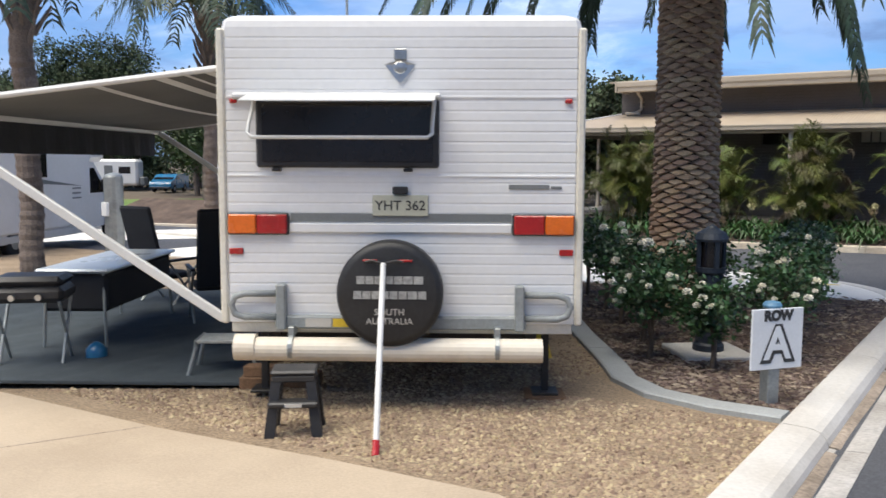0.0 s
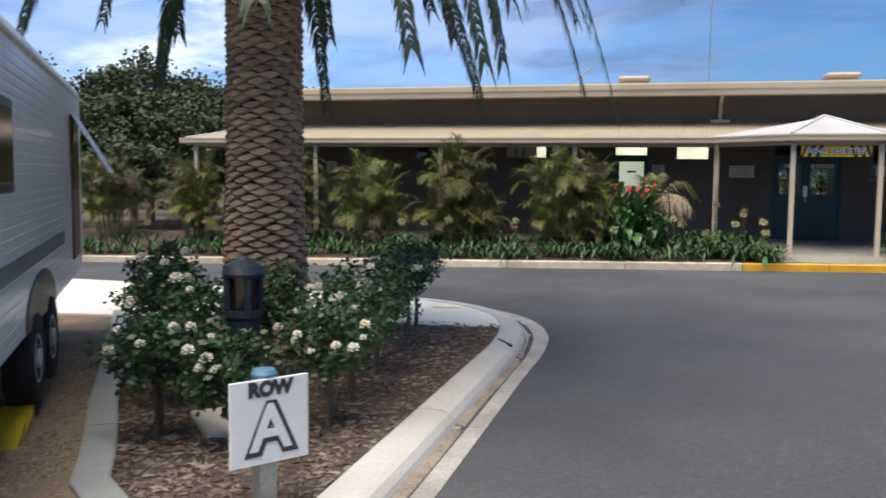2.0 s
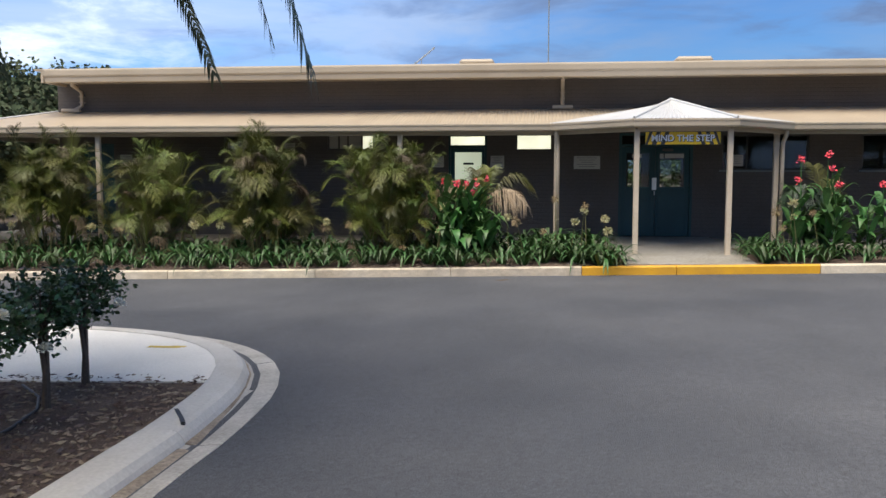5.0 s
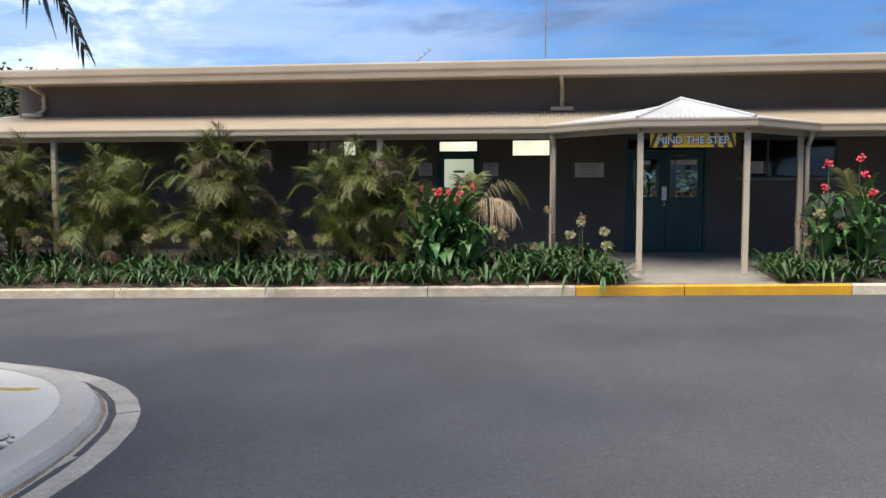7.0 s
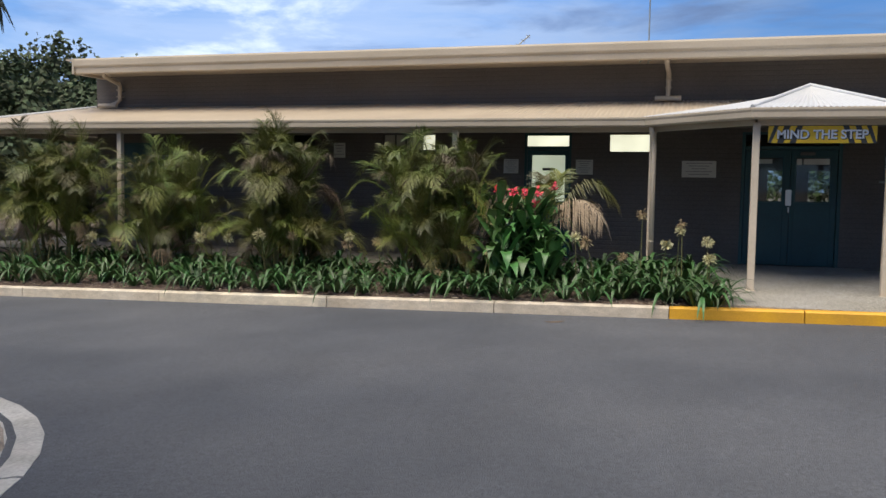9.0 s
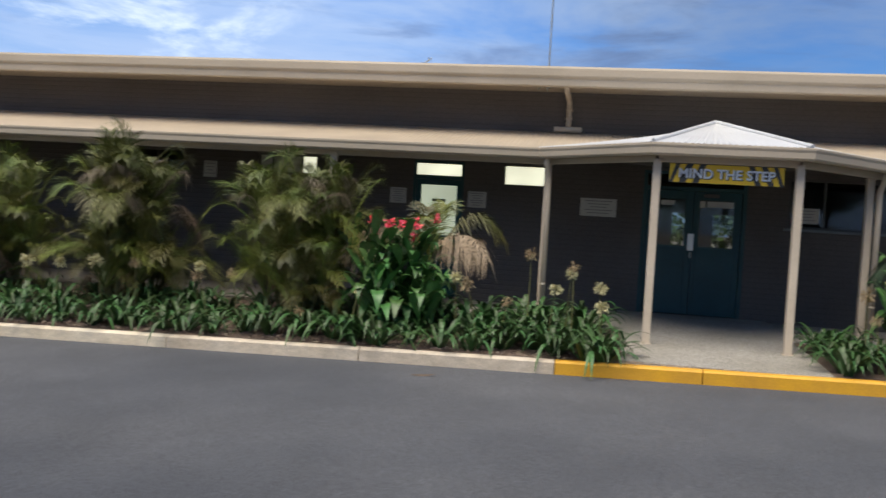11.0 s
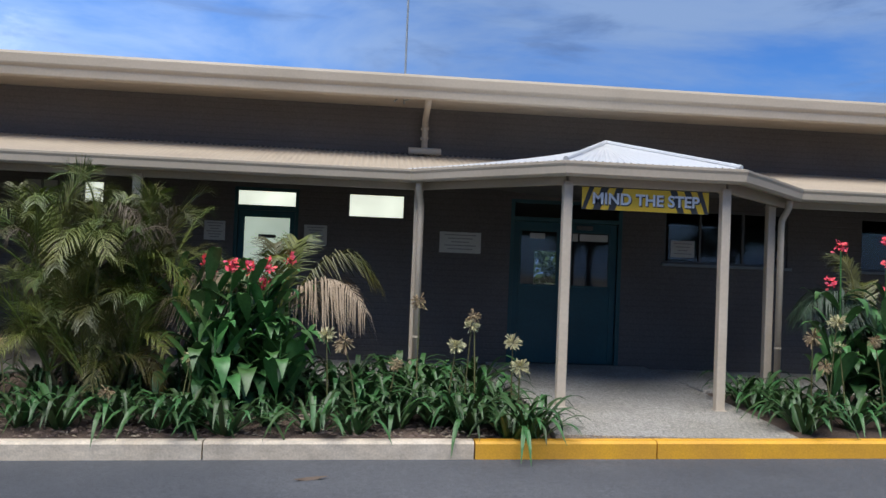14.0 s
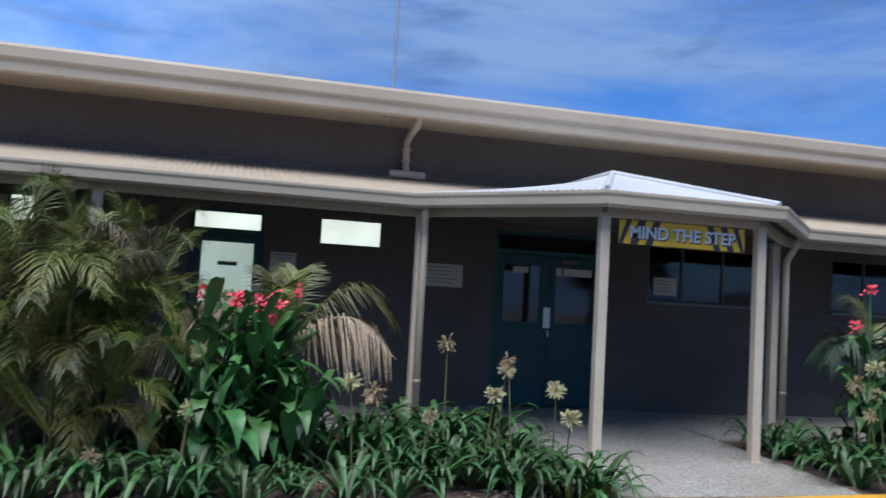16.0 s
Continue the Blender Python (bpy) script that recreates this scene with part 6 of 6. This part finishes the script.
def rose(x, y, h, rad, seed, blooms):
    r = random.Random(seed)
    t = thing("standard_rose", "white-flowering standard rose tied to a timber stake", "rose bush", pose(x, y, G(x, y) + 0.08), group="island roses")
    part("trunk", Geo().tube([(0, 0, -0.02), (0.012, 0.01, h * 0.25), (-0.01, 0, h * 0.5), (0, 0, h * 0.65)], [0.022, 0.018, 0.016, 0.013], 7), wood_stake, t)
    part("stake", Geo().box(-0.018, 0.018, 0.03, 0.066, -0.02, h * 0.62, 0.003), wood_stake, t)
    k = 1.05 if blooms > 9 else 0.92
    g, hubs = leaf_cloud(1500, (0, 0, h * 0.71), (rad * k, rad * k, h * 0.28 * k), 0.05, r)
    for hb in hubs[:20]:
        part("twig", Geo().tube([(0, 0, h * 0.58), Vector((0, 0, h * 0.66)) + hb * 0.4, Vector((0, 0, h * 0.72)) + hb], [0.008, 0.005, 0.003], 4, False), wood_stake, t, fix=False)
    part("foliage", g, rose_green, t, fix=False)
    for k in range(int(blooms * 0.6)):
        d = Vector((r.gauss(0, 1), r.gauss(0, 1) - 0.7, r.gauss(0.1, 0.7))).normalized()
        fl = Geo()
        rose_flower(fl, Vector((0, 0, h * 0.72)) + Vector((d.x * rad, d.y * rad, d.z * h * 0.33)) * r.uniform(0.85, 1.08), r.choice((0.03, 0.038, 0.046, 0.062)), r)
        part("bloom", fl, rose_white, t, fix=False)


ROSES = [(-0.78, 6.45, 0.82, 0.3, 16), (-0.9, 7.2, 0.98, 0.36, 20), (-1.0, 8.05, 1.02, 0.34, 16), (-1.15, 9.1, 1.0, 0.32, 8), (-1.3, 10.0, 1.02, 0.32, 6), (-1.42, 10.75, 1.02, 0.33, 5),
         (-1.7, 5.95, 0.8, 0.3, 12), (-2.05, 6.75, 0.92, 0.34, 12), (-2.6, 7.55, 0.98, 0.36, 9), (-3.15, 8.45, 1.0, 0.36, 7), (-1.75, 7.6, 0.95, 0.34, 12), (-3.9, 9.6, 1.0, 0.36, 5), (-1.15, 5.85, 0.7, 0.26, 12)]
for i, (x, y, h, rad, nb) in enumerate(ROSES):
    rose(x, y, h, rad, 100 + i, nb)

# golden cane palms along the verandah
cane_fronds = [frond_mesh("frond", cane_green, 1.3, 1.12 - 0.12 * k, 0.42 + 0.13 * k, 0.12 + 0.13 * k, 0.4, 40, 80 + k, 0.0038, 0.32, 0.6) for k in range(5)]
cane_tips = [frond_mesh("frond", cane_bronze, 1.3, 1.0 - 0.16 * k, 0.5 + 0.2 * k, 0.35 + 0.25 * k, 0.3, 30, 86 + k, 0.0036, 0.8, 0.5) for k in range(2)]
cane_dead = [frond_mesh("frond", cane_dry, 1.2, 0.45, 0.6, 0.6 + 0.2 * k, 0.28, 34, 90 + k, 0.0045, 1.0, 0.2) for k in range(2)]


def cane(x, y, h, spread, stems, seed, dead=0.16):
    r = random.Random(seed)
    z0 = bed_z(x, y)
    t = thing("cane_palm", "bushy golden cane palm with yellowing fronds", "palm", pose(x, y, z0 - 0.01), group="cane palms by the verandah")
    for i in range(stems):
        a, d = r.uniform(0, 2 * math.pi), spread * 0.26 * math.sqrt(r.random())
        sx, sy, sh = d * math.cos(a), d * math.sin(a) * 0.8, h * r.uniform(0.07, 0.6) ** 0.9
        tip = (sx * 1.45, sy * 1.45, sh)
        part("cane", Geo().tube([(sx, sy, -0.02), (sx * 1.2, sy * 1.2, sh * 0.5), tip], [0.024, 0.02, 0.016], 6), cane_stem, t)
        for k in range(r.randint(8, 11)):
            pick = r.random()
            low = k % 3 == 0
            dry = low and pick < dead * 2.2
            bronze = not dry and sh > 0.35 * h and pick > 0.84
            fm = r.choice(cane_dead if dry else cane_tips if bronze else cane_fronds)
            o = part("frond", fm, None, t, "dry brown frond" if dry else "bronze-tipped frond" if bronze else "")
            o.matrix_local = pose(*tip, r.uniform(-16, 16), r.uniform(-8, 24) if low else r.uniform(-30, 8), k * 137.5 + r.uniform(-25, 25)) @ Matrix.Scale(h / 2.1 * r.uniform(0.7, 1.1), 4)


CANES = [(-0.85, 21.5, 2.2, 1.6, 21), (-3.4, 21.55, 2.3, 1.6, 21), (-5.65, 21.45, 2.1, 1.7, 18), (-8.0, 21.5, 2.4, 1.7, 18), (-10.4, 21.5, 2.2, 1.6, 13), (-12.9, 21.6, 2.3, 1.7, 12), (-15.6, 21.8, 2.4, 1.8, 10), (10.4, 21.6, 2.1, 1.3, 8)]
for i, c in enumerate(CANES):
    cane(*c, 200 + i, 0.5 if c[3] < 1 else 0.13)


# cannas with red flowers
def canna_leaf(seed):
    pts = arc((0, 0, 0), 0, 0.46 - 0.09 * seed, 0.2 + 0.11 * seed, 0.06 + 0.1 * seed, 6)
    g = Geo().ribbon(pts, [0.008, 0.04, 0.064, 0.07, 0.058, 0.032, 0.002], (0, 1, 0), 0.28)
    return mesh_of("leaf", g, canna_green, smooth=True, fix=False)


canna_leaves = [canna_leaf(k) for k in range(3)]


def canna(x, y, h, stems, seed, flowers):
    r = random.Random(seed)
    t = thing("canna_lily", "broad-leaved green canna with red flower spikes", "canna", pose(x, y, bed_z(x, y) - 0.01), group="cannas")
    for i in range(stems):
        a, d = r.uniform(0, 6.3), 0.74 * math.sqrt(r.random())
        if i < flowers:
            a, d = i * 2.4, 0.15 + 0.5 * (i * 0.618 % 1)
        sx, sy, sh = d * math.cos(a), d * math.sin(a) * 0.6, h * (r.uniform(0.5, 0.9) if i >= flowers else r.uniform(0.84, 1.24))
        part("stem", Geo().tube([(sx, sy, -0.02), (sx * 1.1, sy * 1.1, sh)], [0.014, 0.007], 6), canna_green, t)
        for k in range(11):
            o = part("leaf", r.choice(canna_leaves), None, t)
            kk = (0.08 + 0.08 * k) * min(1, 0.92 * h / sh)
            o.matrix_local = pose(sx * (1 + 0.1 * kk), sy * (1 + 0.1 * kk), sh * kk, 0, r.uniform(-18, 34), k * 140 + r.uniform(-30, 30)) @ Matrix.Scale(r.uniform(0.9, 1.2) * (1.28 - 0.4 * k / 11), 4)
        if i < flowers:
            g = Geo()
            for k in range(34):
                c = Vector((sx * 1.1 + r.gauss(0, 0.026), sy * 1.1 + r.gauss(0, 0.026), sh + r.uniform(-0.02, 0.09)))
                d = Vector((r.gauss(0, 1), r.gauss(0, 1), r.gauss(0.5, 0.6))).normalized()
                s = d.orthogonal().normalized()
                g.add([c, c + d * 0.03 + s * 0.018, c + d * 0.055, c + d * 0.03 - s * 0.018], [(0, 1, 2, 3)])
            part("flower", g, red_petal, t, "bright red flower", fix=False)


canna(0.75, 21.25, 1.45, 26, 300, 8)

# arching palm with hanging tan fronds beside the canna
arch_fronds = [frond_mesh("frond", mt_, 1.2, rise, out, droop, 0.42, 64, 95 + k, 0.0062, hang, 0.1)
               for k, (mt_, rise, out, droop, hang) in enumerate(((cane_green, 0.95, 0.95, 0.75, 0.75), (fan_tan, 0.62, 0.95, 0.62, 1.25), (cane_green, 1.05, 0.45, 0.3, 0.4), (palm_green, 0.75, 0.85, 0.7, 1.1)))]
for bx, by, fan in ((0.98, 21.72, ((-4, 0, 1.2), (-34, 1, 1.2), (196, 1, 1.3), (170, 1, 1.1), (150, 0, 1.0), (60, 2, 1.0), (110, 2, 0.95), (-75, 2, 0.8), (215, 0, 0.8), (20, 1, 0.85))),
                    (7.6, 21.75, ((196, 3, 1.1), (170, 3, 1.0), (226, 3, 0.9), (120, 2, 1.0), (60, 0, 1.0)))):
    ap = thing("arching_palm", "young palm with arching green and dry tan fronds", "palm", pose(bx, by, bed_z(bx, by) - 0.01), group="arching palms")
    part("stem", Geo().tube([(0, 0, -0.02), (0.02, 0, 0.5), (0.03, 0, 0.85)], [0.04, 0.032, 0.02], 8), cane_stem, ap)
    for az, kind, size in fan:
        o = part("frond", arch_fronds[kind], None, ap, "dry tan frond" if kind == 1 else "")
        o.matrix_local = pose(0.03, 0, 0.84, rnd.uniform(-8, 8), -6, az) @ Matrix.Scale(size, 4)
canna(7.45, 21.25, 1.55, 13, 301, 5)
canna(9.0, 21.3, 1.4, 8, 302, 2)


# agapanthus: strap-leaved clumps along the kerb
def strap(seed):
    r = random.Random(seed)
    ln, w = 0.72 + 0.05 * seed, r.uniform(0.016, 0.025)
    pts = arc((0.03, 0, 0), 0, 0.42 * ln * r.uniform(0.75, 1.1), 0.46 * ln * r.uniform(0.7, 1.15), r.uniform(0.18, 0.46) * ln, 7, 2.0)
    return mesh_of("leaf", Geo().ribbon(pts, [w * 0.8, w, w, w, w, w * 0.85, w * 0.55, 0.001], (0, 1, 0), 0.3), strap_green, fix=False)


straps = [strap(k) for k in range(9)]


def agapanthus(x, y, s):
    t = thing("agapanthus", "dark green strap-leaved agapanthus clump at the kerb", "agapanthus", pose(x, y, bed_z(x, y) - 0.015), group="agapanthus border")
    n = 24 if -7 < x < 8 else 16
    for i in range(n):
        o = part("leaf", rnd.choice(straps), None, t)
        o.matrix_local = pose(rnd.uniform(-0.04, 0.04), rnd.uniform(-0.04, 0.04), 0, 0, rnd.uniform(-14, 10), i * 137.5 + rnd.uniform(-20, 20)) @ Matrix.Scale(s * rnd.uniform(0.85, 1.12), 4)


for i in range(56):
    x = -17 + 0.37 * i
    if x < 3.55:
        agapanthus(x + rnd.uniform(-0.08, 0.08), 20.34 + rnd.uniform(-0.1, 0.2), rnd.uniform(0.8, 1.4))
    if i % 2 and x < 3.2:
        agapanthus(x + rnd.uniform(-0.1, 0.1), 20.85 + rnd.uniform(-0.12, 0.2), rnd.uniform(0.95, 1.35))
for x, y, s in ((3.25, 20.75, 1.15), (3.45, 20.4, 1.2), (3.05, 21.1, 1.2), (2.6, 21.3, 1.2), (2.9, 20.5, 1.1), (2.3, 20.9, 1.15), (3.3, 21.5, 1.1), (2.75, 21.8, 1.1), (3.5, 20.12, 1.25), (3.3, 20.15, 1.1)):
    agapanthus(x, y, s)
for i in range(30):
    agapanthus(-9.5 + 0.43 * i + rnd.uniform(-0.1, 0.1), 21.45 + rnd.uniform(-0.2, 0.5), rnd.uniform(1.0, 1.35))
for x, y in ((1.2, 21.9), (1.9, 21.8), (2.3, 22.1), (1.7, 21.3), (2.75, 22.2), (3.2, 22.1), (2.0, 21.3), (2.55, 21.7)):
    agapanthus(x, y, rnd.uniform(1.2, 1.5))
for i in range(16):
    agapanthus(6.45 + 0.4 * i, 20.35 + rnd.uniform(-0.05, 0.3) + (0.35 if i % 3 == 0 else 0), rnd.uniform(0.9, 1.2))
for x, y, s in ((6.35, 20.7, 1.2), (6.4, 21.1, 1.1), (6.7, 21.3, 1.15), (6.22, 20.4, 1.2), (6.25, 21.5, 1.15), (6.3, 21.95, 1.1), (6.6, 22.0, 1.1)):
    agapanthus(x, y, s)


def seed_stalk(x, y, h, lean, az, size, seed):
    r = random.Random(seed)
    t = thing("agapanthus_flower", "faded cream agapanthus seed head on a tall stalk", "flower", pose(x, y, bed_z(x, y) - 0.01), group="agapanthus seed heads")
    tip = Vector((lean * math.cos(az), lean * math.sin(az), h))
    part("stalk", Geo().tube([(0, 0, 0), tip * 0.5 + Vector((0, 0, 0.04)), tip], [0.009, 0.007, 0.005], 6), cane_stem, t)
    old = r.random() < 0.4
    g = Geo()
    for k in range(64 if old else 90):
        d = Vector((r.gauss(0, 1), r.gauss(0, 1), r.gauss(-0.1 if old else 0.3, 0.8))).normalized()
        s = d.orthogonal().normalized()
        u = d.cross(s)
        a, b = tip + d * size * 0.1, tip + d * size * r.uniform(0.5, 1.05) - Vector((0, 0, size * (0.45 if old else 0.12) * r.random()))
        w = size * r.uniform(0.05, 0.1)
        g.add([a, b + s * w, b + d * w * 1.6, b - s * w], [(0, 1, 2, 3)])
        g.add([a, b + u * w, b + d * w * 1.6, b - u * w], [(0, 1, 2, 3)])
    part("flower_head", g, seed_tan if old else seed_cream, t, "dried tan seed head" if old else "", fix=False)


STALKS = [(3.1, 21.0, 0.95), (3.4, 20.9, 0.8), (2.75, 20.9, 0.75), (2.5, 21.2, 1.15), (2.2, 20.8, 0.55), (1.95, 20.75, 0.75), (1.6, 20.8, 0.85), (2.95, 21.2, 0.85), (3.45, 20.7, 0.55), (-1.95, 20.75, 0.75), (-1.75, 20.7, 0.7), (-1.4, 20.75, 0.72), (-2.9, 20.8, 0.78), (-3.35, 20.8, 0.76), (-4.1, 20.75, 0.72), (-4.5, 20.8, 0.68),
          (-6.0, 20.75, 0.66), (-6.9, 20.8, 0.7), (-7.6, 20.75, 0.55), (-8.4, 20.8, 0.7), (-9.6, 20.8, 0.7), (0.25, 20.7, 0.6), (-0.35, 20.45, 0.35), (6.5, 20.8, 0.85), (6.75, 20.9, 1.05), (6.95, 20.8, 0.8), (6.6, 20.6, 0.6), (7.3, 20.7, 0.9), (-11.4, 20.8, 0.7), (0.2, 20.9, 1.05)]
for i, (x, y, h) in enumerate(STALKS):
    seed_stalk(x + rnd.uniform(-0.05, 0.05), y, h * rnd.uniform(0.95, 1.08), rnd.uniform(0.02, 0.2), rnd.uniform(0, 6.3), rnd.uniform(0.075, 0.115), 400 + i)


# ---- background trees ----
def tree(x, y, h, w, seed):
    r = random.Random(seed)
    t = thing("gum_tree", "dark green gum tree behind the building", "tree", pose(x, y, G(x, y) - 0.05), group="background trees")
    tops = []
    part("trunk", Geo().tube([(0, 0, 0), (r.uniform(-0.2, 0.2), 0, h * 0.25), (r.uniform(-0.4, 0.4), r.uniform(-0.3, 0.3), h * 0.55)], [0.05 * h * 0.6, 0.035 * h * 0.6, 0.02 * h * 0.6], 8), gum_bark, t)
    limb = Geo()
    for k in range(7):
        a = k * 2.4
        e = Vector((math.cos(a) * w * r.uniform(0.35, 0.75), math.sin(a) * w * r.uniform(0.35, 0.75), h * r.uniform(0.5, 0.86)))
        limb.tube([(0, 0, h * r.uniform(0.2, 0.5)), e * 0.55 + Vector((0, 0, h * 0.2)), e], [0.1, 0.07, 0.03], 5, False)
        tops.append(e)
    part("limbs", limb, gum_bark, t, fix=False)
    crown = Geo()
    for e in tops + [Vector((0, 0, h * 0.84)), Vector((0.2 * w, 0, h * 0.5)), Vector((-0.25 * w, 0.1, h * 0.42))]:
        c, _ = leaf_cloud(1500, e, (w * r.uniform(0.32, 0.46), w * r.uniform(0.32, 0.46), h * r.uniform(0.13, 0.2)), 0.27, r)
        crown.add(c.v, c.f)
    part("crown", crown, gum_leaf, t, fix=False)


TREES = [(-75, 46.3, 14, 4.6), (-73.5, 49.6, 14.6, 4.6), (-71.5, 53.3, 14.2, 4.8), (-80, 43, 12.5, 4.6), (-67, 57, 9, 5.5), (-63, 60, 8.5, 5.5), (-25, 42, 8.6, 4.2), (-19, 47, 7.2, 3.8), (-31, 39, 8.5, 4.0), (-14.5, 52, 6.6, 3.6), (-37, 43, 8.0, 4.2), (-44, 38, 8.6, 4.4), (-52, 44, 8.2, 4.6), (-60, 66, 11, 6), (-70, 62, 12, 6), (-80, 60, 12, 6), (-88, 50, 12, 6), (-50, 68, 10, 6), (-40, 60, 9, 5), (-92, 40, 12, 6), (-68, 48.5, 8, 4), (-28, 52, 9, 5), (-18.5, 28.5, 4.0, 2.6), (-22.5, 27.5, 4.4, 2.8), (-27, 29, 5, 3), (-22, 36, 6.4, 4.6), (-28.5, 34, 6.2, 4.4), (-16, 41, 6.2, 4.2), (-33, 33, 6.0, 4.4), (-20, 41, 6.6, 4.2), (-16, -26, 9, 5), (-8, -30, 10, 5.5), (1, -28, 9, 5), (10, -31, 10, 5.5), (19, -27, 9, 5), (28, -22, 9, 5), (-26, -24, 10, 5)]
for i, c in enumerate(TREES):
    tree(*c, 500 + i)
sh = thing("shrub", "green garden shrub behind the building", "shrub", pose(6.4, 35.8, G(6.6, 24) - 0.1), group="shrubs behind the building")
c, _ = leaf_cloud(2400, (0, 0, 1.7), (3.0, 0.8, 1.6), 0.24, random.Random(77))
part("foliage", c, lawn_green, sh, fix=False)
part("stem", Geo().tube([(0, 0, 0), (0.1, 0, 0.8), (0.2, 0.1, 1.6)], [0.07, 0.05, 0.02], 6), gum_bark, sh)
for i in range(14):
    # low hedge belt that closes the view between the trees
    x, y = -100 + 7.2 * i, 58 + 7 * math.sin(i)
    r = random.Random(600 + i)
    sh = thing("shrub", "dense dark green shrub in the far belt", "shrub", pose(x, y, G(x, y) - 0.1), group="far shrub belt")
    c, _ = leaf_cloud(900, (0, 0, 1.8), (4.5, 2.5, 1.9), 0.42, r)
    part("foliage", c, gum_leaf, sh, fix=False)
    part("stem", Geo().tube([(0, 0, 0), (0.1, 0, 1.2), (0.3, 0.2, 2.4)], [0.12, 0.08, 0.03], 6), gum_bark, sh)

# ---- small things on the ground ----
hz = lambda x, y, h: (x, y, G(x, y) + h)
hose = thing("irrigation_hose", "black drip irrigation hose lying on the mulch", "hose", pose(0, 0, 0))
part("tube", Geo().tube([hz(-1.9, 10.7, 0.1), hz(-1.54, 10.33, 0.1), hz(-1.32, 9.95, 0.104), hz(-1.22, 9.5, 0.1), hz(-1.17, 8.81, 0.1), hz(-1.15, 8.4, 0.105), hz(-1.14, 8.02, 0.1), hz(-1.1, 7.5, 0.1), hz(-0.9, 6.85, 0.104), hz(-0.75, 6.2, 0.1)], 0.011, 8), black_plastic, hose, smooth=True)
mark = thing("paint_mark", "small yellow paint dash on the pale apron", "paint mark", pose(-1.47, 12.35, G(-1.47, 12.35) + 0.1))
part("dash", Geo().box(-0.16, 0.16, -0.035, 0.035, 0.0, 0.003).box(0.06, 0.2, 0.0, 0.06, 0.0, 0.0035), wedge_yellow, mark)
leaf = thing("fallen_leaf", "curled brown leaf fallen on the asphalt", "leaf", pose(1.55, 19.15, G(1.55, 19.15) + 0.004, 0, 0, 20))
part("blade", Geo().ribbon([(-0.13, 0, 0.01), (-0.04, 0.02, 0.0), (0.05, 0.01, 0.008), (0.14, -0.02, 0.025)], [0.006, 0.03, 0.028, 0.002], (0, 1, 0.2)), wood_stake, leaf, fix=False)

# ---- loose gravel and mulch, last ----
r = random.Random(11)
peb = Geo()
for i in range(26000):
    if i < 18000:
        x, y = r.uniform(-5.2, -0.3), 2.5 + 3.4 * r.random() ** 1.3
    else:
        x, y = r.uniform(-6, -0.6), r.uniform(2.5, 9)
    d = Vector((x, y)) - PO
    u, v = d.dot(PU), d.dot(PV)
    if y < 2.68 and x > -5.4 or (u > 1.9 and v > 0.3) or (x > -1.9 and y > 4.55) or (u < -1.1 and v > 0.5):
        continue
    s, a = r.uniform(0.008, 0.024), r.uniform(0, 6.3)
    z = G(x, y) + 0.075
    ca, sa, e = math.cos(a) * s, math.sin(a) * s, r.uniform(0.5, 0.9)
    t1, t2 = r.uniform(-0.3, 0.3) * s, r.uniform(-0.3, 0.3) * s
    hh = s * r.uniform(0.4, 0.8)
    peb.add([(x + ca, y + sa, z), (x - sa * e, y + ca * e, z), (x - ca, y - sa, z), (x + sa * e, y - ca * e, z), (x + t1 + ca * 0.4, y + t2 + sa * 0.4, z + hh), (x + t1 - ca * 0.4, y + t2 - sa * 0.3, z + hh * 0.9)],
            [(0, 1, 4), (1, 5, 4), (1, 2, 5), (2, 3, 5), (3, 4, 5), (3, 0, 4)])
tagged(part("pebbles", peb, pebble, fix=False), "loose tan and brown pebbles on the pitch", "gravel", kind="stuff")
ch = Geo()
for i in range(9000):
    y = r.uniform(4.9, 11.1)
    x = r.uniform(-0.62 * (y - 4.7) - 1.3, -0.34)
    a, s, e = r.uniform(0, 6.3), r.uniform(0.012, 0.045), r.uniform(0.12, 0.35)
    z = G(x, y) + 0.088
    ca, sa = math.cos(a) * s, math.sin(a) * s
    l1, l2 = r.uniform(0.0, 0.02), r.uniform(0.0, 0.02)
    ch.add([(x + ca, y + sa, z + l1), (x - sa * e, y + ca * e, z + 0.004), (x - ca, y - sa, z + l2), (x + sa * e, y - ca * e, z + 0.004), (x, y, z + 0.008 + 0.5 * (l1 + l2))], [(0, 1, 4), (1, 2, 4), (2, 3, 4), (3, 0, 4)])
for i in range(5000):
    x, y = r.uniform(-8, 3.6), r.uniform(20.1, 21.6)
    a, s, e = r.uniform(0, 6.3), r.uniform(0.015, 0.05), r.uniform(0.12, 0.35)
    z = bed_z(x, y) + 0.02
    ca, sa = math.cos(a) * s, math.sin(a) * s
    ch.add([(x + ca, y + sa, z), (x - sa * e, y + ca * e, z), (x - ca, y - sa, z), (x + sa * e, y - ca * e, z), (x, y, z + 0.012)], [(0, 1, 4), (1, 2, 4), (2, 3, 4), (3, 0, 4)])
tagged(part("mulch_chips", ch, chip, fix=False), "dark bark chips scattered on the garden beds", "mulch", kind="stuff")
